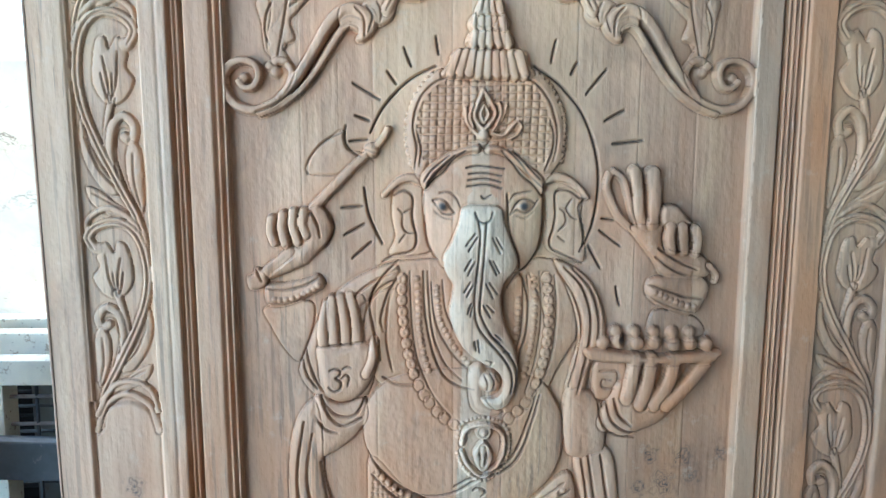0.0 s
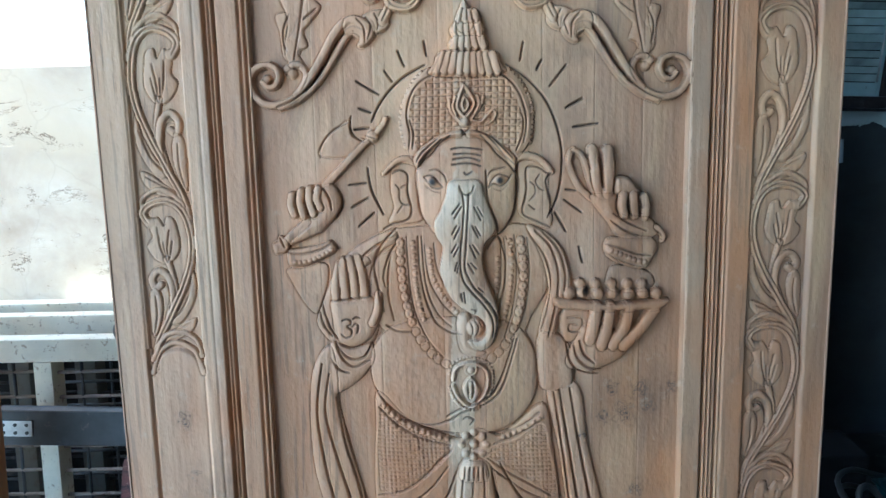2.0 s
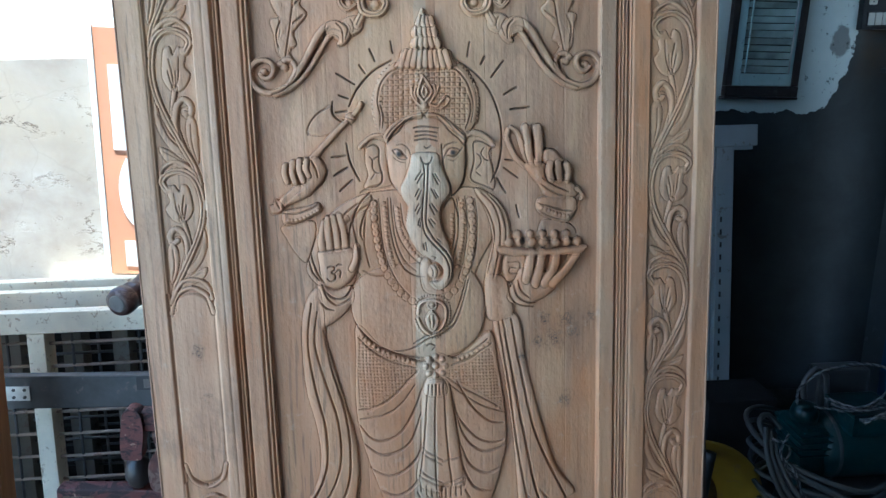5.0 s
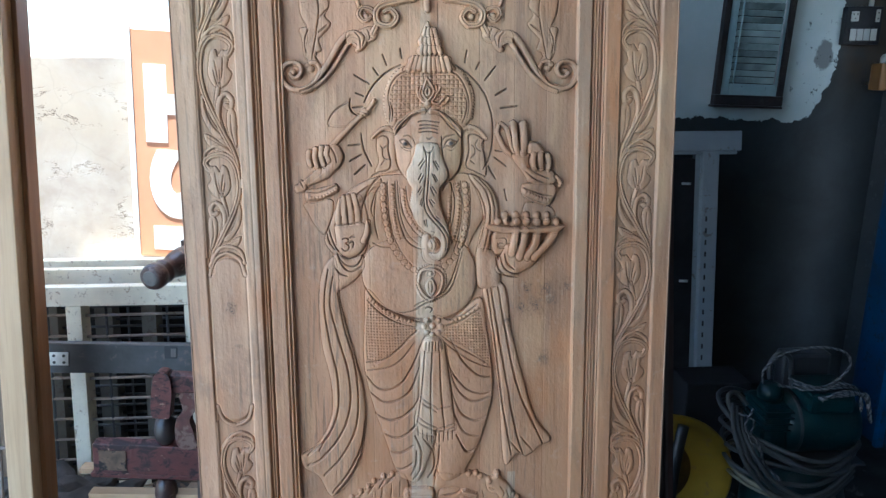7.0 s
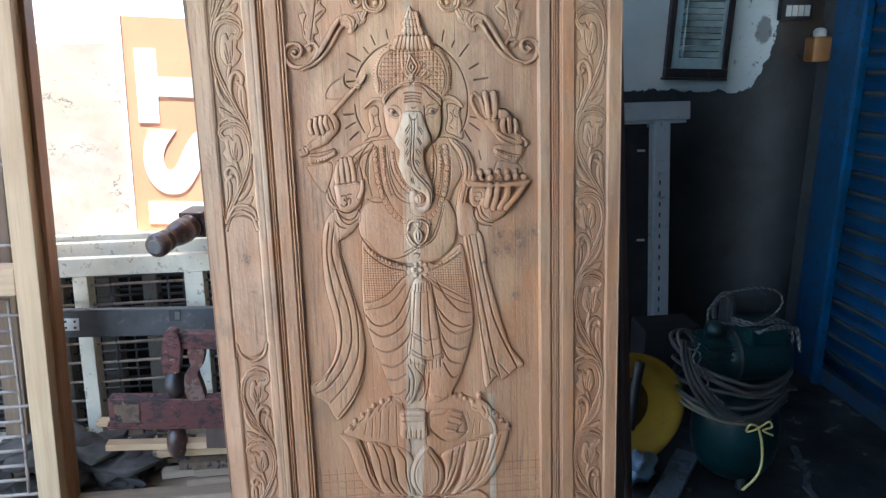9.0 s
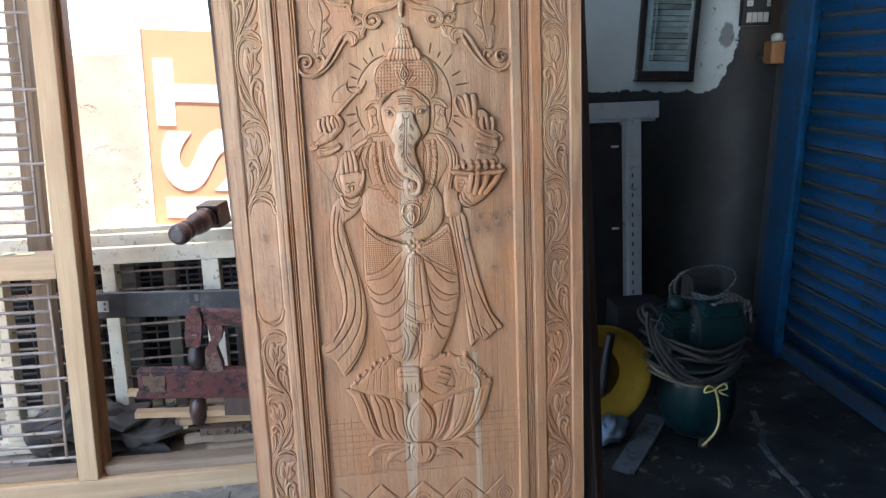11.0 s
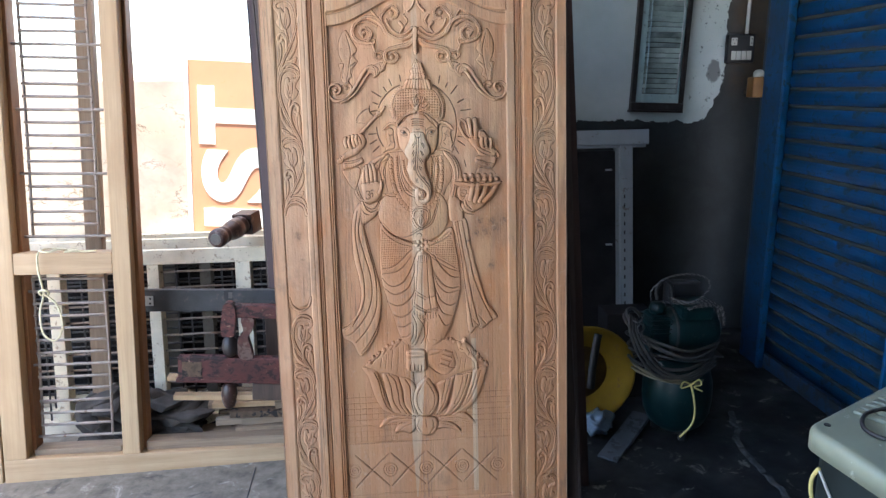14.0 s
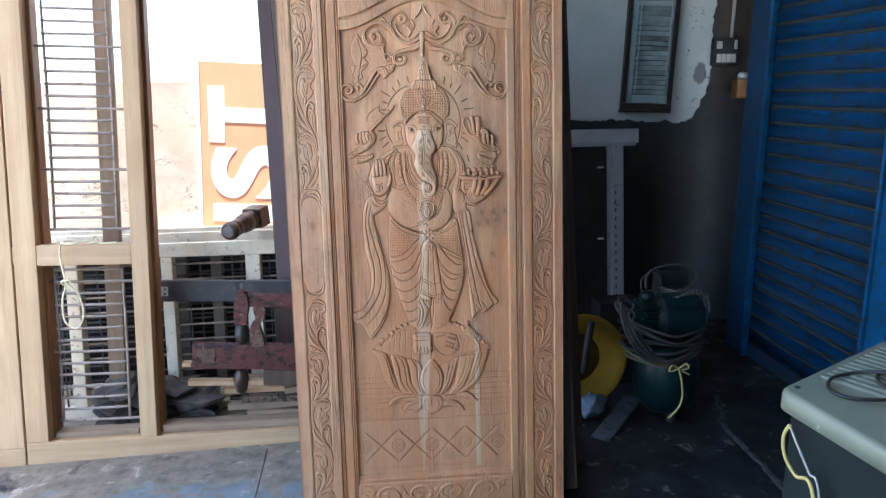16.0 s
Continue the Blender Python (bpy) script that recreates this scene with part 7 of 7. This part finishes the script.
link("cap", lathe([(0.03, 0.1205), (0.03, 0.145), (0.022, 0.158), (0.008, 0.162)], 20), SWITCH_WHITE, cupboard, "white screw cap", True)
piece("hanger", (-0.01, 0.0405, 0.02), (0.01, 0.145, 0.04), DARK_IRON, cupboard, bevel=0.002)

tframe = thing("door_frame", "white painted door frame leaning against the grey wall", "door frame", pose(1.35, 2.262, 0.0, -8, 0, 0))
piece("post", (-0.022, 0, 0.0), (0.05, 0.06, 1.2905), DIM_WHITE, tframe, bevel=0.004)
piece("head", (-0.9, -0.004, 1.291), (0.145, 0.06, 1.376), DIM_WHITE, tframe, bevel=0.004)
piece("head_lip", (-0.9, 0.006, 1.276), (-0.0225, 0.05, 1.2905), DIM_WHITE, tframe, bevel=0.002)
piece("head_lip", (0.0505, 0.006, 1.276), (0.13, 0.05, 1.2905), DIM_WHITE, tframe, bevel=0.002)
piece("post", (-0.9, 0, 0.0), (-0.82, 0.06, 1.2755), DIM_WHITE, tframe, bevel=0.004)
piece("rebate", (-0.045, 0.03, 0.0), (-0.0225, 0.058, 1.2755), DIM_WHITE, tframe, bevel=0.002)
for z in np.arange(0.1, 1.0, 0.052):
    piece("slot", (-0.004, -0.0015, z), (0.004, -0.0002, z + 0.022), BLACK_RUBBER, tframe, bevel=0.0)
piece("screen", (-0.8195, 0.025, 0.02), (-0.0455, 0.04, 1.259), BLACK_BOARD, tframe, "near-black infill panel", 0.002)
for z in (0.72, 1.15):
    link("hinge_pin", rod([(-0.11, 0.01, z), (-0.075, -0.004, z)], 0.006, 8, 1), STEEL, tframe, smooth=True)

# ---------------------------------------------------------------- rolling shutter
shutter = thing("rolling_shutter", "blue painted steel rolling shutter, closed", "shutter")
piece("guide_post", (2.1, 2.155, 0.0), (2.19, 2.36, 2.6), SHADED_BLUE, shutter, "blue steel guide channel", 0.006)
piece("guide_post", (2.1, 1.05, 0.0), (2.19, 1.17, 2.6), BLUE, shutter, "blue steel guide channel", 0.006)
piece("guide_lip", (2.085, 2.13, 0.0), (2.12, 2.1545, 2.6), BLUE, shutter, bevel=0.004)
piece("guide_lip", (2.085, 1.1705, 0.0), (2.12, 1.19, 2.6), BLUE, shutter, bevel=0.004)


def slat_mesh():
    """One curved slat with its hooked lower edge."""
    prof = [(0.0, 0.0), (-0.006, 0.006), (-0.013, 0.02), (-0.017, 0.04), (-0.015, 0.058), (-0.008, 0.072), (-0.002, 0.078)]
    bm = bmesh.new()
    ends = [[bm.verts.new((x * 1.15, y, z * 0.98)) for x, z in prof] for y in (1.14, 2.16)]
    for k in range(len(prof) - 1):
        bm.faces.new((ends[0][k], ends[0][k + 1], ends[1][k + 1], ends[1][k]))
    bmesh.ops.solidify(bm, geom=bm.faces[:], thickness=0.002)
    return bm


slat = link("slat", slat_mesh(), BLUE, shutter, smooth=True)
gap = piece("slat_joint", (2.137, 1.14, -0.007), (2.158, 2.16, 0.015), SHUTTER_GAP, shutter, "dusty grey joint strip", 0.008)
random.seed(8)
slat.location, gap.location = (2.15, 0, 0.092), (0, 0, 0.168)
for k in range(1, 28):
    for src, x, z in ((slat, 2.15, 0.092), (gap, 0.0, 0.168)):
        dup = new(src.name.split(".")[0], src.data)
        dup.parent = shutter
        dup.location = (x, 0, z + 0.0875 * k)
        dup.rotation_euler = (radians(random.uniform(-0.04, 0.04)), 0, 0)
piece("bottom_rail", (2.12, 1.1705, 0.004), (2.16, 2.1495, 0.09), DULL_BLUE, shutter, "flat bottom rail in darkened blue", 0.004)

# ---------------------------------------------------------------- compressor, hoses, basin
comp = thing("air_compressor", "dark green workshop air compressor on the cement floor", "compressor", pose(1.318, 1.487, 0.0))
link("tank", lathe([(0.03, 0.02), (0.085, 0.032), (0.125, 0.065), (0.15, 0.12), (0.158, 0.19), (0.155, 0.27), (0.14, 0.33), (0.105, 0.375), (0.04, 0.405)], 44), TEAL, comp, "dented green air tank", True)
for a in (30, 150, 270):
    link("foot", lathe([(0.02, 0.0), (0.02, 0.07)], 12, pose(0.09 * math.cos(radians(a)), 0.09 * math.sin(radians(a)), 0)), BLACK_RUBBER, comp)
piece("mounting_plate", (-0.15, -0.11, 0.406), (0.16, 0.11, 0.414), DARK_IRON, comp, bevel=0.002)
motor = link("motor", lathe([(0.03, -0.13), (0.078, -0.126), (0.098, -0.105), (0.102, -0.05), (0.102, 0.08), (0.094, 0.112), (0.07, 0.128), (0.03, 0.13)], 40, pose(0.03, 0.0, 0.515, 0, 90, 0)), TEAL, comp, "rounded green motor", True)
link("end_band", lathe([(0.104, -0.006), (0.106, 0.0), (0.104, 0.006)], 40, pose(-0.055, 0.0, 0.515, 0, 90, 0), False), DARK_IRON, motor, smooth=True)
piece("terminal_box", (-0.04, -0.108, 0.585), (0.1, 0.02, 0.648), TEAL, comp, "green lidded terminal box", 0.016)
piece("box_lid", (-0.044, -0.112, 0.6485), (0.104, 0.024, 0.66), TEAL, comp, bevel=0.004)
pump = piece("pump_head", (-0.165, -0.085, 0.415), (-0.08, 0.06, 0.6), TEAL, comp, bevel=0.022)
for k in range(4):
    piece("cooling_fin", (-0.17, -0.09, 0.52 + 0.02 * k), (-0.075, 0.065, 0.526 + 0.02 * k), TEAL, pump, bevel=0.002)
link("cylinder_cap", lathe([(0.036, 0.0), (0.038, 0.022), (0.032, 0.044), (0.014, 0.05)], 28, pose(-0.12, -0.01, 0.6005)), TEAL, comp, smooth=True)
piece("pressure_switch", (-0.055, 0.035, 0.6), (0.1, 0.1, 0.725), BLACK_RUBBER, comp, "black pressure switch box", 0.012)
link("delivery_pipe", rod([(-0.12, 0.0, 0.66), (-0.125, 0.0, 0.71), (-0.09, 0.01, 0.745), (-0.05, 0.02, 0.72), (-0.035, 0.03, 0.67), (-0.03, 0.02, 0.6)], 0.008, 10, 6), DARK_IRON, comp, "bent iron delivery pipe", True)

# added dark block, standing in for the unclear black behind the hoses
tagged(piece("tool_chest", (1.09, 1.84, 0.003), (1.335, 2.0, 0.47), BLACK_BOARD, bevel=0.006), "black block added for the darkness behind the compressor", "chest")

random.seed(5)
hose_thing = thing("air_hose", "grey air hose wound round the compressor", "hose", pose(1.262, 1.487, 0.0))
for k in range(7):
    z = 0.33 + 0.026 * k
    pts = []
    for j in range(12):
        a = 2 * math.pi * j / 12
        r = 0.165 + 0.012 * random.random() + 0.006 * k
        pts.append((r * math.cos(a) + 0.005, r * 0.95 * math.sin(a), z + 0.012 * math.sin(a * 1 + k) + 0.07 * max(0, -math.cos(a)) * (k / 6) + 0.012 * math.sin(2 * a + 1.7 * k)))
    link("coil", rod(pts, 0.0075, 8, 4, True), TAN_HOSE if k < 2 else HOSE, hose_thing, smooth=True)
for k in range(3):
    link("loose_run", rod([(-0.19 - 0.014 * k, -0.08, 0.6 + 0.01 * k), (-0.2 - 0.014 * k, -0.13, 0.55), (-0.165 - 0.014 * k, -0.17, 0.47 - 0.01 * k), (-0.09 - 0.01 * k, -0.19, 0.39 - 0.012 * k), (0.03, -0.195, 0.35 + 0.012 * k), (0.17, -0.12, 0.38 + 0.02 * k)], 0.0075, 8, 6), HOSE, hose_thing, smooth=True)
link("hook_loop", rod([(-0.225, -0.09, 0.6), (-0.225, -0.06, 0.63), (-0.19, -0.04, 0.635), (-0.16, -0.06, 0.6)], 0.0075, 8, 6), HOSE, hose_thing, smooth=True)

flex = thing("power_cord", "black and white twisted flex coiled on the compressor", "cable", pose(1.29, 1.457, 0.0))
WHITE_FLEX = plain("white_flex", (0.12, 0.112, 0.108), 0.7)


def twisted(points, name, parent):
    """Two thin strands twisted round each other along a curve."""
    base = spline(points, 10)
    for k, m in ((0, WHITE_FLEX), (1, BLACK_RUBBER)):
        run, pts = 0.0, []
        for i, q in enumerate(base):
            d = (base[min(i + 1, len(base) - 1)] - base[max(i - 1, 0)]).normalized()
            run += (q - base[i - 1]).length if i else 0
            u = d.orthogonal().normalized()
            w = d.cross(u)
            a = run * 260 + k * math.pi
            pts.append(q + (u * math.cos(a) + w * math.sin(a)) * 0.0024)
        link(name, rod(pts, 0.0025, 6, 2), m, parent, smooth=True)


twisted([(-0.13, 0, 0.66), (-0.14, -0.02, 0.72), (-0.08, -0.03, 0.775), (0.02, -0.03, 0.79), (0.1, -0.03, 0.77), (0.12, -0.03, 0.72), (0.06, -0.04, 0.67), (-0.03, -0.05, 0.665), (-0.11, -0.05, 0.675)], "flex_loop", flex)
for k in range(3):
    twisted([(-0.05, -0.06 + 0.03 * k, 0.664 + 0.006 * k), (0.02, -0.07, 0.668), (0.09, -0.06 + 0.02 * k, 0.668), (0.15, -0.04, 0.65), (0.166, -0.05, 0.6 - 0.01 * k)], "flex_run", flex)
for k in range(3):
    twisted([(0.0, -0.085 - 0.01 * k, 0.648), (0.06, -0.1, 0.66 + 0.008 * k), (0.13, -0.08, 0.655), (0.17, -0.06, 0.64 - 0.01 * k), (0.178, -0.07, 0.6 - 0.012 * k), (0.165, -0.1, 0.57)], "flex_run", flex)
twisted([(-0.24, -0.08, 0.6), (-0.2, -0.1, 0.585), (-0.215, -0.115, 0.53), (-0.18, -0.13, 0.49), (-0.19, -0.14, 0.44)], "flex_run", flex)
twisted([(-0.2, -0.09, 0.62), (-0.23, -0.11, 0.57), (-0.19, -0.12, 0.52), (-0.17, -0.13, 0.46), (-0.13, -0.16, 0.42)], "flex_run", flex)

tie = thing("rope", "yellow plastic rope tied on the compressor hose", "rope", pose(1.285, 1.28, 0.33))
link("tail", rod([(0, 0, 0.0), (0.016, -0.005, -0.06), (0.026, -0.004, -0.14), (0.012, -0.002, -0.2), (-0.035, -0.002, -0.25)], 0.0048, 8, 6), YELLOW_ROPE, tie, smooth=True)
link("bow", rod([(0, 0, 0), (-0.035, -0.01, 0.02), (-0.045, -0.005, -0.01), (-0.01, -0.01, 0.0), (0.03, -0.01, 0.025), (0.045, -0.006, 0.0), (0.01, -0.012, -0.006), (0.05, -0.01, -0.03)], 0.0036, 8, 6), YELLOW_ROPE, tie, smooth=True)

basin = link("basin", lathe([(r * 1.17, z) for r, z in ((0.01, -0.06), (0.11, -0.06), (0.14, -0.052), (0.19, -0.012), (0.215, -0.004), (0.218, 0.003), (0.21, 0.004), (0.186, -0.006), (0.135, -0.046), (0.1, -0.052), (0.01, -0.053))], 56), YELLOW, smooth=True)
tagged(basin, "yellow plastic basin propped on its edge", "basin")
link("residue", lathe([(0.001, -0.0), (0.146, 0.0), (0.143, 0.003), (0.001, 0.004)], 40, pose(0, 0, -0.0525), False), DRIED, basin, "dried brown residue", True)
basin.matrix_world = look((0.864, 1.49, 0.294), (0.824, 2.49, 0.332))
stick = tagged(link("stick", rod([(0.885, 1.43, 0.265), (0.9, 1.45, 0.39), (0.925, 1.47, 0.51)], 0.018, 12, 3), BLACK_RUBBER, smooth=True), "short black stick leaning in the basin", "stick")


def crumpled(name, lo, hi, material, label, category, seed):
    bm = bmesh.new()
    bmesh.ops.create_icosphere(bm, subdivisions=4, radius=1)
    c, h = (Vector(lo) + Vector(hi)) / 2, (Vector(hi) - Vector(lo)) / 2
    for v in bm.verts:
        fold = 1 - abs(noise.noise(v.co * 1.6 + Vector((seed, 0, 0))))
        q = v.co * (0.74 + 0.3 * fold ** 7 + 0.3 * noise.noise(v.co * 1.1 + Vector((0, seed, 0))))
        v.co = Vector((c.x + q.x * h.x, c.y + q.y * h.y, max(0.001, c.z + q.z * h.z)))
    return tagged(link(name, bm, material, smooth=True), label, category)


crumpled("plastic_bag", (0.86, 1.42, -0.01), (1.03, 1.6, 0.13), PALE_BLUE, "crumpled pale blue plastic bag on the floor", "bag", 3)
off = tagged(piece("board_offcut", (-0.22, -0.045, 0), (0.22, 0.045, 0.022), BLUISH_BOARD, bevel=0.002), "grey board offcut lying on the cement floor", "offcut")
off.matrix_world = pose(1.06, 1.43, 0.003, 0, -4, 50)

bm = rod([(1.68, 1.64, 0.0), (1.6, 1.42, 0.0), (1.555, 1.33, 0.0), (1.545, 1.1, 0.0), (1.533, 0.82, 0.0), (1.5, 0.5, 0.0)], 0.016, 10, 40)
for v in bm.verts:
    n = noise.noise(Vector((v.co.x * 30, v.co.y * 30, 1.0)))
    v.co.z = max(-0.004, v.co.z * 0.3 * (0.75 + 0.9 * n) - 0.001)
    v.co.x += 0.02 * noise.noise(Vector((v.co.y * 14, v.co.z * 40, 5.0)))
tagged(link("floor_ridge", bm, CRUST), "broken mortar ridge along a floor joint", "floor joint", kind="structure")
tagged(link("floor_seam", rod([(-0.63, 1.37, -0.002), (-0.626, 1.268, -0.002), (-0.617, 0.97, -0.002), (-0.61, 0.5, -0.002), (-0.6, -0.6, -0.002)], 0.004, 6, 6), BLACK_RUBBER, smooth=True), "dark joint between floor slabs", "floor joint", kind="structure")

# ---------------------------------------------------------------- air cooler
cooler = thing("air_cooler", "cream plastic air cooler with ribbed top", "air cooler", pose(0.876, -0.138, 0.0, 0, 0, 29))


def cooler_slab(z0, z1, inset, bevel):
    """A level slice of the cooler, which widens towards its front."""
    pts = [(-0.005, 0.02), (0.62, 0.02), (0.8, -0.5), (-0.2, -0.5)]
    cx, cy = 0.31, -0.25
    bm = bmesh.new()
    low = [bm.verts.new((x - math.copysign(inset, x - cx), y - math.copysign(inset, y - cy), z0)) for x, y in pts]
    f = bm.faces.new(low)
    e = bmesh.ops.extrude_face_region(bm, geom=[f])
    bmesh.ops.translate(bm, verts=[v for v in e["geom"] if isinstance(v, bmesh.types.BMVert)], vec=(0, 0, z1 - z0))
    bmesh.ops.recalc_face_normals(bm, faces=bm.faces[:])
    upright = [q for q in bm.edges if abs(q.verts[0].co.z - q.verts[1].co.z) > 0.01]
    bmesh.ops.bevel(bm, geom=upright, offset=bevel * 2, segments=6, affect='EDGES', profile=0.5)
    flat = [q for q in bm.edges if min(q.verts[0].co.z, q.verts[1].co.z) > z1 - 0.001]
    bmesh.ops.bevel(bm, geom=flat, offset=bevel, segments=4, affect='EDGES', profile=0.5)
    return bm


link("body", cooler_slab(0.06, 0.8565, 0.02, 0.012), GREY_VENT, cooler, smooth=False)
link("lid", cooler_slab(0.857, 0.905, 0.0, 0.016), CREAM, cooler, smooth=True)
for k in range(18):
    piece("rib", (0.13 + 0.028 * k, -0.4, 0.9035), (0.15 + 0.028 * k, -0.01, 0.9125), CREAM, cooler, bevel=0.004)
side = Vector((-0.195, -0.52, 0)).normalized()
SIDE = Matrix.Translation((0.016, -0.02, 0)) @ Matrix.Rotation(math.atan2(side.y, side.x), 4, 'Z')
for k in range(12):
    piece("louvre", (0.1, -0.014, 0.13 + 0.052 * k), (0.42, 0.001, 0.15 + 0.052 * k), GREY_VENT, cooler, "", 0.004, SIDE)
for x, y in ((0.06, -0.06), (0.0, -0.44), (0.56, -0.06), (0.62, -0.44)):
    link("castor", lathe([(0.03, -0.012), (0.03, 0.012)], 20, pose(x, y, 0.03, 90)), BLACK_RUBBER, cooler)
for x, y in ((0.033, -0.007), (0.585, -0.02)):
    link("screw_hole", lathe([(0.007, 0.903), (0.007, 0.9065)], 16, pose(x, y, 0)), BLACK_RUBBER, cooler)
lead = thing("cable", "black cable loop lying on the cooler lid", "cable", pose(-0.015, -0.07, 0.915))
link("lead", rod([(1.42, -0.12, 0), (1.3, -0.16, 0), (1.18, -0.15, 0), (1.11, -0.1, 0), (1.13, -0.05, 0.006), (1.2, -0.02, 0), (1.27, -0.05, 0), (1.26, -0.11, 0.012), (1.2, -0.155, 0.012), (1.1, -0.17, 0.004), (1.0, -0.15, 0),
                   (0.975, -0.1, 0), (1.02, -0.04, 0), (1.09, -0.02, 0), (1.13, -0.05, 0.014), (1.17, -0.1, 0.012)], 0.0045, 8, 8), BLACK_RUBBER, lead, smooth=True)
for m, label, r, path in ((YELLOW_ROPE, "yellow wire hanging from the cooler", 0.0042, ((0.861, -0.184, 0.84), (0.859, -0.17, 0.81), (0.859, -0.171, 0.778), (0.861, -0.186, 0.75), (0.866, -0.217, 0.729), (0.874, -0.274, 0.708), (0.894, -0.334, 0.35), (0.904, -0.364, 0.006))),
                          (SWITCH_WHITE, "white wire hanging from the cooler", 0.0028, ((0.861, -0.186, 0.836), (0.866, -0.22, 0.796), (0.871, -0.254, 0.758), (0.876, -0.289, 0.718), (0.896, -0.349, 0.35), (0.906, -0.379, 0.006)))):
    tagged(link("wire", rod(path, r, 8, 8), m, smooth=True), label, "wire")
